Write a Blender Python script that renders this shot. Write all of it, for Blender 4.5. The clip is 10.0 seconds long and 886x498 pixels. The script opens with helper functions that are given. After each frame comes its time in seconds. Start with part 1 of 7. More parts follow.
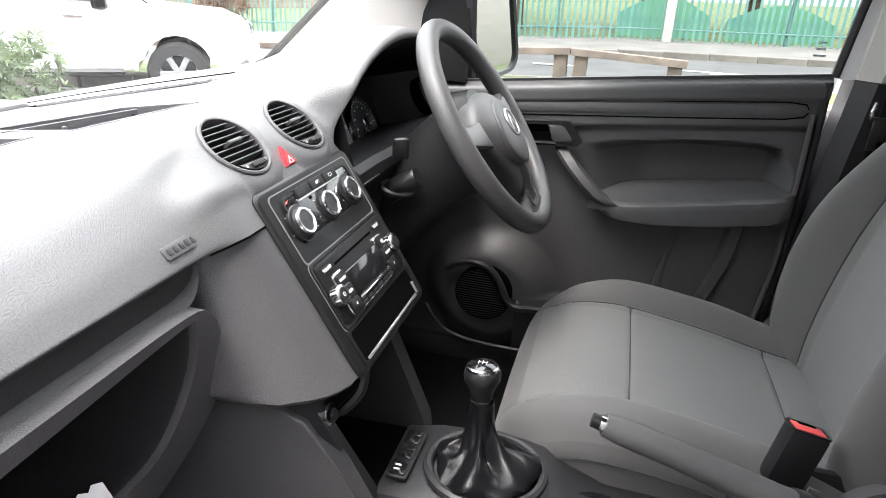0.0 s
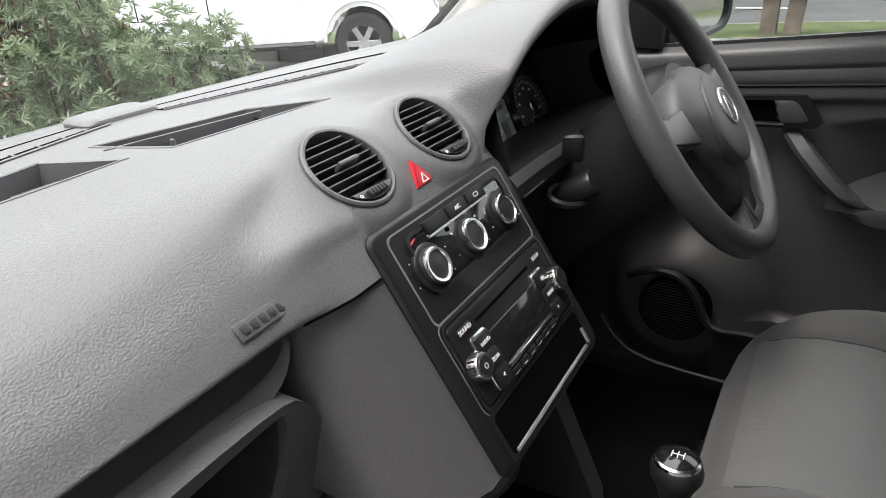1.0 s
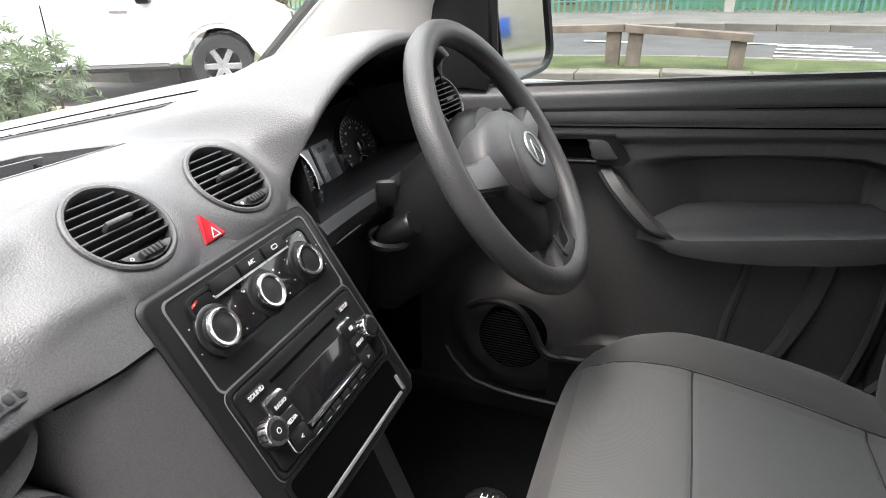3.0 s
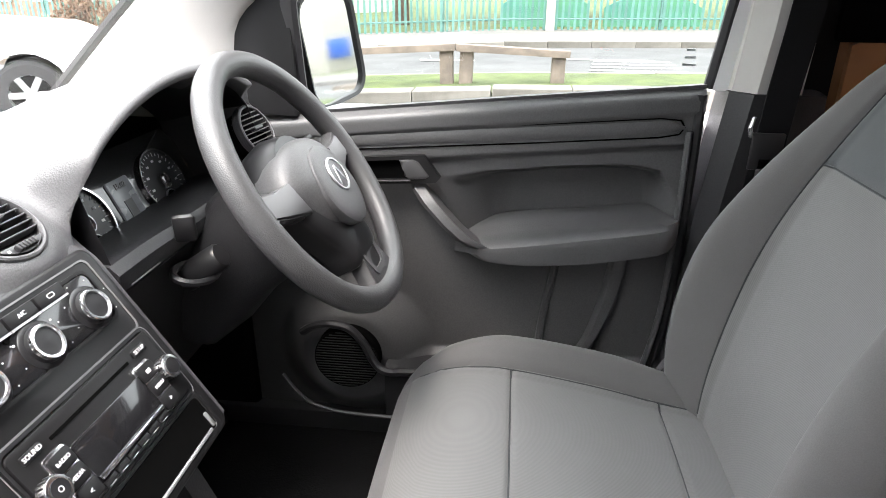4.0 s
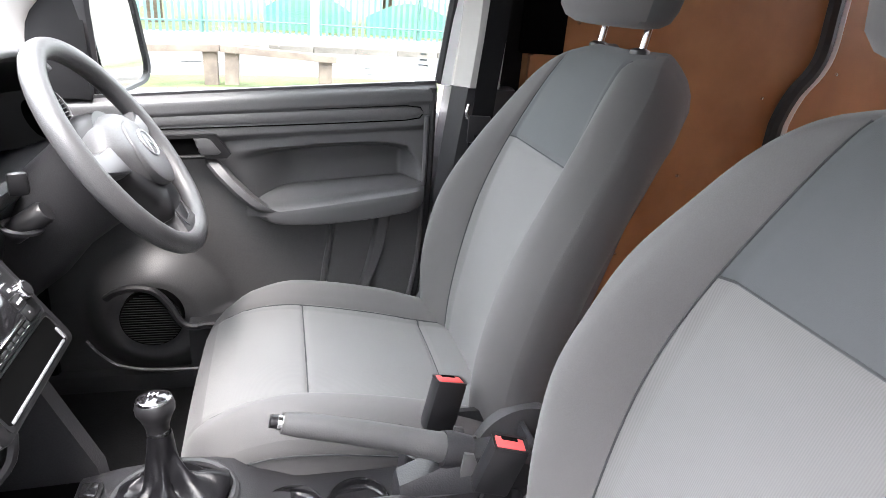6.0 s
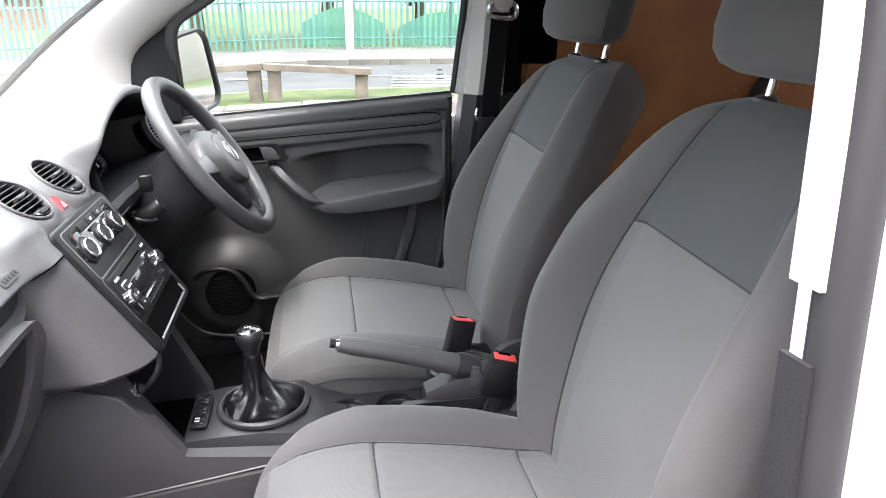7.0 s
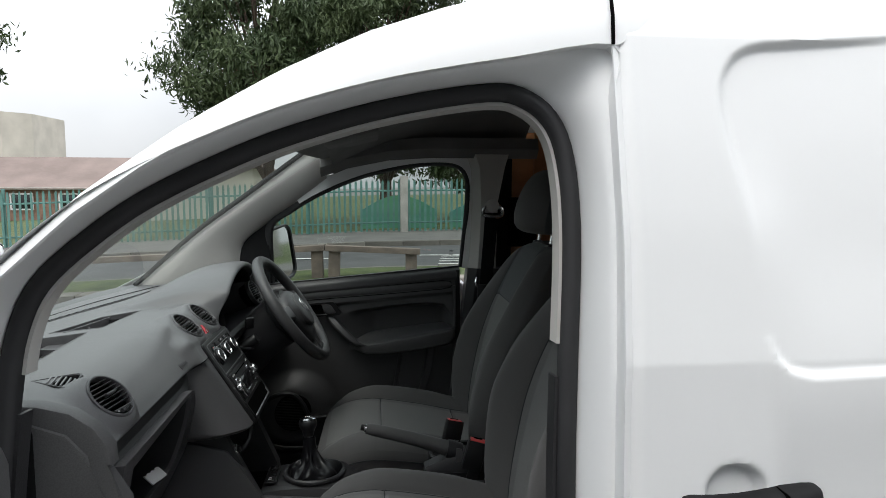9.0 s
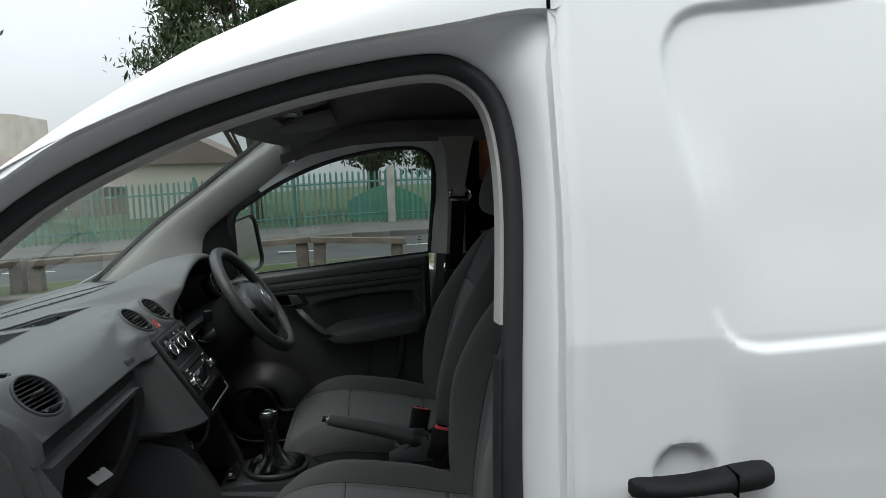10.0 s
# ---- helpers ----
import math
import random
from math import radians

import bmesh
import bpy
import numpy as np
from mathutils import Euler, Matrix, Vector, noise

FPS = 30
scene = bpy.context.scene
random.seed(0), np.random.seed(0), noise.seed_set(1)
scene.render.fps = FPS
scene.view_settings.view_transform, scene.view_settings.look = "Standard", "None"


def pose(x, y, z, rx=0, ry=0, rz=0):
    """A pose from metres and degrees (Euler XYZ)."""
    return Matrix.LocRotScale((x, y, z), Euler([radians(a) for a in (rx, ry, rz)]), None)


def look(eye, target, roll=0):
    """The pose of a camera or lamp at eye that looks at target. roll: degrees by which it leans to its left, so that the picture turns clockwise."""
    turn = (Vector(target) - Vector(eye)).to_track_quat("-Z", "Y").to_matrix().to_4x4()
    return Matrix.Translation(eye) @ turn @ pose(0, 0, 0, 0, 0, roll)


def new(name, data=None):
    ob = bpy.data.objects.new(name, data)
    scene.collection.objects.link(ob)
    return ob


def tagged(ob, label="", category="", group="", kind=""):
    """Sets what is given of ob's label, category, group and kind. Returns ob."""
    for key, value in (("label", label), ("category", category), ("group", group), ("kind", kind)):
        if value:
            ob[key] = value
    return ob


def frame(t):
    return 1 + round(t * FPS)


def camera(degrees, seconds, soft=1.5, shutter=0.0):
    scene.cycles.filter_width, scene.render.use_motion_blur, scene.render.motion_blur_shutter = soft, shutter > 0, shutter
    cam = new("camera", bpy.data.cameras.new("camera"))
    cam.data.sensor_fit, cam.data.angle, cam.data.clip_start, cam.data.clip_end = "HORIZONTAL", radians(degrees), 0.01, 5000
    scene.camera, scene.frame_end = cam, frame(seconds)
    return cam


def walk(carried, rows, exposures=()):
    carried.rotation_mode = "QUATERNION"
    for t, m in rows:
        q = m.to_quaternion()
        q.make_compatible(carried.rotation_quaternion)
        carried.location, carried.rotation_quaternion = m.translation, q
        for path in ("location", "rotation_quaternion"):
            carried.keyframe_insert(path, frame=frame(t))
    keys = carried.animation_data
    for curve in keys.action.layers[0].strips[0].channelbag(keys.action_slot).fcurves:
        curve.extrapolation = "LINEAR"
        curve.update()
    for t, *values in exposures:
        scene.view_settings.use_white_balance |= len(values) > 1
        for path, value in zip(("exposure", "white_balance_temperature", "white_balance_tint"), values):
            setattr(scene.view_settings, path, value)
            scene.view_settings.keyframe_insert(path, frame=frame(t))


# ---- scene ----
cam = camera(69.4, 10.0, soft=0.7)
PATH = [
    (0, (0.188, -0.706, 1.287), (-0.28, 1.079, 0.515), 2.5),
    (0.5, (0.129, -0.568, 1.283), (-0.516, 1.145, 0.479), 0.1),
    (1, (0.124, -0.494, 1.282), (-0.828, 1.03, 0.402), -3.3),
    (1.5, (0.117, -0.448, 1.285), (-0.855, 1.041, 0.37), -2.3),
    (2, (0.121, -0.431, 1.287), (-0.806, 1.091, 0.38), -1.0),
    (2.5, (0.129, -0.431, 1.3), (-0.716, 1.179, 0.467), -0.2),
    (2.7, (0.149, -0.436, 1.3), (-0.606, 1.218, 0.467), -0.2),
    (4, (0.248, -0.45, 1.316), (0.051, 1.382, 0.539), 0.3),
    (4.5, (0.266, -0.459, 1.322), (0.315, 1.389, 0.559), 1.6),
    (5, (0.266, -0.519, 1.322), (0.596, 1.301, 0.561), 4.0),
    (5.5, (0.253, -0.615, 1.327), (0.711, 1.181, 0.575), 4.8),
    (6, (0.23, -0.754, 1.333), (0.712, 1.043, 0.6), 4.7),
    (6.2, (0.223, -0.824, 1.347), (0.638, 0.979, 0.588), 2.6),
    (7.3, (0.211, -1.167, 1.395), (0.552, 0.689, 0.732), 1.0),
    (7.5, (0.209, -1.235, 1.399), (0.51, 0.652, 0.811), 1.2),
    (8, (0.243, -1.422, 1.41), (0.266, 0.523, 0.941), 1.7),
    (8.5, (0.243, -1.594, 1.451), (0.307, 0.389, 1.201), 1.2),
    (9, (0.252, -1.727, 1.459), (0.461, 0.252, 1.262), 0.2),
    (9.5, (0.304, -1.728, 1.462), (0.606, 0.236, 1.228), -1.3),
    (10, (0.344, -1.691, 1.439), (0.578, 0.282, 1.208), -1.5),
]
EXPOSURES = [(0, 2.95, 6700, 16), (0.5, 2.5, 6800, 15), (1.0, 1.95, 6800, 15), (1.5, 2.05, 6800, 15), (2.5, 2.15, 6800, 16), (4.0, 3.35, 6750, 16), (5.0, 3.85, 6650, 19), (6.0, 4.02, 6550, 18), (7.3, 2.85, 6550, 15), (7.5, 2.6, 6550, 15), (8.0, 1.82, 6600, 13), (8.5, 1.24, 6550, 11), (9.0, 0.68, 6500, 8), (9.5, 0.38, 6350, 4), (10.0, 0.4, 6350, 4)]
walk(cam, [(t, look(eye, target, roll)) for t, eye, target, roll in PATH], EXPOSURES)
# ---------- world, sun ----------
world = bpy.data.worlds.new("world")
scene.world = world
world.use_nodes = True
wn = world.node_tree.nodes
wl = world.node_tree.links
wn.clear()
w_out = wn.new("ShaderNodeOutputWorld")
w_bg = wn.new("ShaderNodeBackground")
w_sky = wn.new("ShaderNodeTexSky")
w_sky.sky_type = "NISHITA"
w_sky.sun_disc = False
w_sky.sun_elevation, w_sky.sun_rotation = radians(67), radians(202)
w_sky.air_density, w_sky.dust_density = 1.0, 4.0
w_co = wn.new("ShaderNodeTexCoord")
w_no = wn.new("ShaderNodeTexNoise")
w_no.inputs["Scale"].default_value, w_no.inputs["Detail"].default_value = 2.2, 5
w_rp = wn.new("ShaderNodeValToRGB")
w_rp.color_ramp.elements[0].position, w_rp.color_ramp.elements[0].color = 0.3, (7.0, 7.15, 7.6, 1)
w_rp.color_ramp.elements[1].position, w_rp.color_ramp.elements[1].color = 0.7, (9.6, 9.7, 10.0, 1)
w_mx = wn.new("ShaderNodeMixRGB")
w_mx.inputs["Fac"].default_value = 0.85
wl.new(w_co.outputs["Generated"], w_no.inputs["Vector"])
wl.new(w_no.outputs["Fac"], w_rp.inputs["Fac"])
wl.new(w_sky.outputs["Color"], w_mx.inputs["Color1"])
wl.new(w_rp.outputs["Color"], w_mx.inputs["Color2"])
# overcast: the zenith is brighter than the horizon
w_xyz = wn.new("ShaderNodeSeparateXYZ")
wl.new(w_co.outputs["Generated"], w_xyz.inputs["Vector"])
w_gr = wn.new("ShaderNodeMapRange")
w_gr.inputs["From Min"].default_value, w_gr.inputs["From Max"].default_value = 0.0, 1.0
w_gr.inputs["To Min"].default_value, w_gr.inputs["To Max"].default_value = 0.6, 1.9
wl.new(w_xyz.outputs["Z"], w_gr.inputs["Value"])
w_ml = wn.new("ShaderNodeVectorMath")
w_ml.operation = "SCALE"
wl.new(w_mx.outputs["Color"], w_ml.inputs[0])
wl.new(w_gr.outputs["Result"], w_ml.inputs["Scale"])
wl.new(w_ml.outputs["Vector"], w_bg.inputs["Color"])
wl.new(w_bg.outputs["Background"], w_out.inputs["Surface"])
w_bg.inputs["Strength"].default_value = 0.11

sun_data = bpy.data.lights.new("sun", "SUN")
sun_data.energy, sun_data.angle, sun_data.color = 0.6, radians(25), (1.0, 0.97, 0.93)
sun = new("sun", sun_data)
sun.matrix_world = look((-2.6, -6.5, 17), (0, 0, 0))


# ---------- materials ----------
def material(name, col, rough=0.5, metal=0.0, col2=None, vscale=6.0, bump=None, bstrength=0.3, bdist=0.001, bkind="noise",
             spec=0.5, coat=0.0, random=0.0, coords="Object", sheen=0.0, grain=0.0):
    m = bpy.data.materials.new(name)
    m.use_nodes = True
    nt = m.node_tree
    b = nt.nodes["Principled BSDF"]
    b.inputs["Roughness"].default_value, b.inputs["Metallic"].default_value = rough, metal
    b.inputs["Specular IOR Level"].default_value = spec
    b.inputs["Coat Weight"].default_value = coat
    b.inputs["Sheen Weight"].default_value = sheen
    tc = nt.nodes.new("ShaderNodeTexCoord")
    no = nt.nodes.new("ShaderNodeTexNoise")
    no.inputs["Scale"].default_value, no.inputs["Detail"].default_value = vscale, 6
    nt.links.new(tc.outputs[coords], no.inputs["Vector"])
    rp = nt.nodes.new("ShaderNodeValToRGB")
    c2 = col2 or tuple(c * 0.8 for c in col)
    rp.color_ramp.elements[0].position, rp.color_ramp.elements[0].color = 0.35, (*c2, 1)
    rp.color_ramp.elements[1].position, rp.color_ramp.elements[1].color = 0.65, (*col, 1)
    nt.links.new(no.outputs["Fac"], rp.inputs["Fac"])
    out = rp.outputs["Color"]
    if random:
        oi = nt.nodes.new("ShaderNodeObjectInfo")
        hs = nt.nodes.new("ShaderNodeHueSaturation")
        mr = nt.nodes.new("ShaderNodeMapRange")
        mr.inputs["To Min"].default_value, mr.inputs["To Max"].default_value = 1 - random, 1 + random
        nt.links.new(oi.outputs["Random"], mr.inputs["Value"])
        nt.links.new(mr.outputs["Result"], hs.inputs["Value"])
        nt.links.new(out, hs.inputs["Color"])
        out = hs.outputs["Color"]
    nt.links.new(out, b.inputs["Base Color"])
    rr = nt.nodes.new("ShaderNodeMapRange")
    rr.inputs["To Min"].default_value, rr.inputs["To Max"].default_value = max(rough - 0.06, 0.02), min(rough + 0.08, 1)
    nt.links.new(no.outputs["Fac"], rr.inputs["Value"])
    nt.links.new(rr.outputs["Result"], b.inputs["Roughness"])
    if bump:
        bp = nt.nodes.new("ShaderNodeBump")
        bp.inputs["Strength"].default_value, bp.inputs["Distance"].default_value = bstrength, bdist
        if bkind == "voronoi":
            t = nt.nodes.new("ShaderNodeTexVoronoi")
            t.inputs["Scale"].default_value = bump
            t.feature = "F1"
            bp.invert = True
            src = t.outputs["Distance"]
        elif bkind == "leather":
            wob = nt.nodes.new("ShaderNodeTexNoise")
            wob.inputs["Scale"].default_value, wob.inputs["Detail"].default_value = bump * 0.45, 2
            nt.links.new(tc.outputs[coords], wob.inputs["Vector"])
            off = nt.nodes.new("ShaderNodeVectorMath")
            off.operation = "MULTIPLY_ADD"
            off.inputs[1].default_value = (1.1 / bump,) * 3
            nt.links.new(wob.outputs["Color"], off.inputs[0])
            nt.links.new(tc.outputs[coords], off.inputs[2])
            t = nt.nodes.new("ShaderNodeTexVoronoi")
            t.inputs["Scale"].default_value = bump
            t.feature = "SMOOTH_F1"
            t.inputs["Smoothness"].default_value = 0.25
            bp.invert = True
            src = t.outputs["Distance"]
            nt.links.new(off.outputs["Vector"], t.inputs["Vector"])
        elif bkind == "wave":
            t = nt.nodes.new("ShaderNodeTexWave")
            t.inputs["Scale"].default_value = bump
            t.bands_direction = "Y"
            src = t.outputs["Fac"]
        else:
            t = nt.nodes.new("ShaderNodeTexNoise")
            t.inputs["Scale"].default_value, t.inputs["Detail"].default_value = bump, 3
            src = t.outputs["Fac"]
        if bkind != "leather":
            nt.links.new(tc.outputs[coords], t.inputs["Vector"])
        if grain:
            gm_ = nt.nodes.new("ShaderNodeMapRange")
            gm_.inputs["From Min"].default_value, gm_.inputs["From Max"].default_value = 0.2, 0.75
            gm_.inputs["To Min"].default_value, gm_.inputs["To Max"].default_value = 1 + grain * 0.4, 1 - grain
            gs_ = nt.nodes.new("ShaderNodeVectorMath")
            gs_.operation = "SCALE"
            nt.links.new(src, gm_.inputs["Value"])
            nt.links.new(out, gs_.inputs[0])
            nt.links.new(gm_.outputs["Result"], gs_.inputs["Scale"])
            nt.links.new(gs_.outputs["Vector"], b.inputs["Base Color"])
        nt.links.new(src, bp.inputs["Height"])
        nt.links.new(bp.outputs["Normal"], b.inputs["Normal"])
    return m


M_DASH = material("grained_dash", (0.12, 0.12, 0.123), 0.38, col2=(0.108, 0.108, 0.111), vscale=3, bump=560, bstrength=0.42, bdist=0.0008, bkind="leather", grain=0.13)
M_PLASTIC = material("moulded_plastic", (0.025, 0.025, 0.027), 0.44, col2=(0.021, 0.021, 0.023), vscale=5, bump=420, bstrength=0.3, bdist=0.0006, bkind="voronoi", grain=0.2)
M_DOORTRIM = material("door_trim_plastic", (0.088, 0.088, 0.09), 0.42, col2=(0.077, 0.077, 0.079), vscale=4, bump=420, bstrength=0.22, bdist=0.0006, bkind="leather", grain=0.15)
M_SATIN = material("satin_black", (0.012, 0.012, 0.013), 0.36, vscale=8)
M_PANEL = material("console_panel_black", (0.009, 0.009, 0.0095), 0.4, spec=0.35, vscale=9, bump=600, bstrength=0.15, bdist=0.0004)
M_GLOSS = material("gloss_black", (0.012, 0.012, 0.013), 0.12, vscale=8, coat=0.5)
# dash plastic made darker: shade on stack and shelf is in the colour
M_STACK = material("dash_plastic_darkened", (0.08, 0.078, 0.082), 0.38, col2=(0.069, 0.068, 0.071), vscale=4, bump=580, bstrength=0.42, bdist=0.0008, bkind="leather", grain=0.13)
M_SPOKE = material("spoke_cover_grey", (0.1, 0.1, 0.104), 0.42, 0.1, vscale=6, bump=500, bstrength=0.1, bdist=0.0003)
# near-black colour stands in for shade in recesses, ducts and gaps
M_VOID = material("cavity_shade_black", (0.003, 0.003, 0.003), 0.9, spec=0.02, vscale=8)
M_CHROME = material("brushed_chrome", (0.82, 0.82, 0.83), 0.18, 1.0, col2=(0.74, 0.74, 0.75), vscale=30)
M_SILVER = material("silver_paint", (0.55, 0.56, 0.57), 0.3, 0.7, vscale=20)
M_EDGE = material("panel_edge_grey", (0.16, 0.16, 0.165), 0.4, vscale=20)
M_GRIP = material("handbrake_grip", (0.085, 0.084, 0.084), 0.5, col2=(0.07, 0.07, 0.07), vscale=20, bump=420, bstrength=0.4, bdist=0.0008)
M_BOSS = material("airbag_cover", (0.08, 0.08, 0.083), 0.45, vscale=6, bump=520, bstrength=0.22, bdist=0.0005, bkind="leather", grain=0.2)
M_MATT = material("matt_black_plastic", (0.012, 0.012, 0.013), 0.7, spec=0.2, vscale=6, bump=400, bstrength=0.2, bdist=0.0005)
M_RIM = material("grained_rim", (0.066, 0.066, 0.068), 0.4, vscale=6, bump=640, bstrength=0.4, bdist=0.0007, bkind="leather", grain=0.12)
# grey of the unseen wall that holds back side light
M_LIGHT_BLOCK = material("light_block_grey", (0.18, 0.187, 0.187), 0.9, col2=(0.13, 0.137, 0.137), vscale=1.5, bump=30, bstrength=0.3, bdist=0.004)
M_SLAT = material("vent_slat", (0.06, 0.06, 0.062), 0.3, vscale=8)
M_WEB = material("belt_webbing", (0.011, 0.011, 0.012), 0.9, spec=0.1, vscale=10, bump=600, bstrength=0.3, bdist=0.0005)
M_RUBBER = material("seal_rubber", (0.022, 0.022, 0.024), 0.55, vscale=12, bump=200, bstrength=0.2, bdist=0.0006)
M_CLOTH = material("seat_cloth", (0.122, 0.119, 0.119), 0.9, col2=(0.106, 0.103, 0.103), vscale=3, bump=800, bstrength=0.3, bdist=0.0007, spec=0.12, sheen=0.15, grain=0.12)
M_CLOTHDARK = material("seat_cloth_dark", (0.083, 0.088, 0.091), 0.88, col2=(0.07, 0.075, 0.078), vscale=3, bump=900, bstrength=0.35, bdist=0.0007, spec=0.2, sheen=0.15)
M_RIBBED = material("seat_cloth_ribbed", (0.15, 0.149, 0.147), 0.92, col2=(0.132, 0.131, 0.129), vscale=3, bump=130, bstrength=0.16, bdist=0.0007, bkind="wave", grain=0.08, spec=0.2, sheen=0.15)
M_SEAM = material("seam_thread", (0.04, 0.042, 0.045), 0.9)
M_LEATHER = material("boot_leatherette", (0.006, 0.006, 0.007), 0.3, spec=0.28, vscale=20, bump=300, bstrength=0.35, bdist=0.0008)
M_RED = material("buckle_red", (0.75, 0.09, 0.09), 0.35, vscale=10)
M_HAZ = material("hazard_red", (0.5, 0.018, 0.03), 0.25, vscale=10)
M_WHITEMARK = material("white_mark", (0.75, 0.75, 0.75), 0.5)
M_REDMARK = material("red_mark", (0.7, 0.06, 0.06), 0.5)
M_BLUEMARK = material("blue_mark", (0.1, 0.2, 0.6), 0.5)
M_DISPLAY = material("display_grey", (0.12, 0.128, 0.135), 0.25, vscale=40)
M_DISPLAY.node_tree.nodes["Principled BSDF"].inputs["Emission Color"].default_value = (0.8, 0.9, 1.0, 1)
M_DISPLAY.node_tree.nodes["Principled BSDF"].inputs["Emission Strength"].default_value = 0.006
M_WHITE = material("van_white_paint", (0.82, 0.83, 0.83), 0.3, col2=(0.8, 0.81, 0.81), vscale=2, coat=0.25)
M_PILLAR = material("pillar_trim", (0.5, 0.49, 0.465), 0.65, col2=(0.46, 0.45, 0.43), vscale=5, bump=350, bstrength=0.25, bdist=0.0006)
M_HEADLINE = material("headlining", (0.2, 0.197, 0.19), 0.95, vscale=8, bump=500, bstrength=0.3, bdist=0.001)
M_PLY = material("plywood", (0.45, 0.225, 0.1), 0.42, col2=(0.31, 0.14, 0.06), vscale=4.5, bump=90, bstrength=0.15, bdist=0.001)
# black mat, lowered further so the colour carries the footwell's shade
M_CARPET = material("floor_mat_shaded", (0.008, 0.008, 0.0085), 0.9, spec=0.12, vscale=10, bump=300, bstrength=0.5, bdist=0.002)
M_WOOD = material("weathered_wood", (0.2, 0.16, 0.13), 0.85, col2=(0.12, 0.095, 0.08), vscale=5, bump=40, bstrength=0.4, bdist=0.004)
M_ASPHALT = material("asphalt", (0.085, 0.085, 0.086), 0.9, col2=(0.06, 0.06, 0.061), vscale=1.5, bump=80, bstrength=0.4, bdist=0.004)
M_PAVE = material("pavement_slabs", (0.15, 0.142, 0.134), 0.9, col2=(0.11, 0.104, 0.099), vscale=1.2, bump=60, bstrength=0.3, bdist=0.004)
M_KERB = material("kerb_stone", (0.19, 0.175, 0.155), 0.9, col2=(0.12, 0.11, 0.096), vscale=3, bump=50, bstrength=0.4, bdist=0.004, random=0.12)
M_GRASS = material("grass", (0.085, 0.108, 0.034), 0.95, col2=(0.042, 0.06, 0.018), vscale=2.5, bump=70, bstrength=0.6, bdist=0.02)
M_GROUND = material("ground_tarmac", (0.17, 0.166, 0.158), 0.92, col2=(0.125, 0.122, 0.116), vscale=0.8, bump=60, bstrength=0.4, bdist=0.004)
M_FENCE = material("green_fence_paint", (0.11, 0.24, 0.21), 0.55, col2=(0.08, 0.19, 0.165), vscale=3, random=0.15)
M_CONC = material("concrete", (0.4, 0.38, 0.35), 0.9, col2=(0.3, 0.285, 0.26), vscale=4, bump=60, bstrength=0.4, bdist=0.003)
M_BARK = material("bark", (0.12, 0.085, 0.06), 0.95, col2=(0.07, 0.05, 0.035), vscale=10, bump=25, bstrength=0.8, bdist=0.02)
M_LEAF = material("leaf_green", (0.07, 0.1, 0.035), 0.6, col2=(0.03, 0.055, 0.016), vscale=0.8)
M_LEAFGREY = material("leaf_grey_green", (0.2, 0.25, 0.15), 0.7, col2=(0.1, 0.14, 0.07), vscale=3)
M_LEAFDRY = material("leaf_brown", (0.2, 0.12, 0.07), 0.85, col2=(0.11, 0.065, 0.04), vscale=3)
M_BRICK = material("brick_brown", (0.3, 0.19, 0.14), 0.9, col2=(0.2, 0.12, 0.09), vscale=4, bump=30, bstrength=0.4, bdist=0.006)
M_RENDER = material("tower_render", (0.62, 0.58, 0.5), 0.9, vscale=0.3)
M_ROOF = material("roof_tile", (0.24, 0.19, 0.17), 0.9, col2=(0.18, 0.14, 0.125), vscale=0.6, bump=5, bstrength=0.5, bdist=0.03)
M_TRUCKWHITE = material("pickup_white", (0.8, 0.81, 0.82), 0.25, vscale=2, coat=0.5)
M_TYRE = material("tyre_rubber", (0.02, 0.02, 0.021), 0.85, vscale=20, bump=60, bstrength=0.4, bdist=0.004)
M_TINT = material("tinted_glass", (0.015, 0.017, 0.018), 0.05, vscale=2)
M_BLUE = material("sign_blue", (0.03, 0.12, 0.5), 0.4, vscale=2)
M_MIRROR = material("mirror_glass", (0.85, 0.86, 0.86), 0.02, 1.0, col2=(0.84, 0.85, 0.85))
M_ROADPAINT = material("road_paint", (0.75, 0.74, 0.7), 0.8, col2=(0.5, 0.5, 0.48), vscale=6)
M_MURAL = material("painted_board", (0.1, 0.28, 0.09), 0.8, col2=(0.06, 0.2, 0.18), vscale=0.5)


def glass_material(name, tint, strength):
    m = bpy.data.materials.new(name)
    m.use_nodes = True
    nt = m.node_tree
    nt.nodes.clear()
    o = nt.nodes.new("ShaderNodeOutputMaterial")
    tr = nt.nodes.new("ShaderNodeBsdfTransparent")
    tr.inputs["Color"].default_value = (*tint, 1)
    gl = nt.nodes.new("ShaderNodeBsdfGlossy")
    gl.inputs["Roughness"].default_value = 0.01
    mx = nt.nodes.new("ShaderNodeMixShader")
    fr = nt.nodes.new("ShaderNodeFresnel")
    fr.inputs["IOR"].default_value = 1.45
    ml = nt.nodes.new("ShaderNodeMath")
    ml.operation, ml.use_clamp = "MULTIPLY", True
    ml.inputs[1].default_value = strength
    nt.links.new(fr.outputs["Fac"], ml.inputs[0])
    nt.links.new(ml.outputs["Value"], mx.inputs["Fac"])
    nt.links.new(tr.outputs["BSDF"], mx.inputs[1])
    nt.links.new(gl.outputs["BSDF"], mx.inputs[2])
    nt.links.new(mx.outputs["Shader"], o.inputs["Surface"])
    return m


M_GLASS = glass_material("window_glass", (0.55, 0.605, 0.58), 1.0)
M_SCREEN = glass_material("windscreen_glass", (0.8, 0.86, 0.83), 0.75)


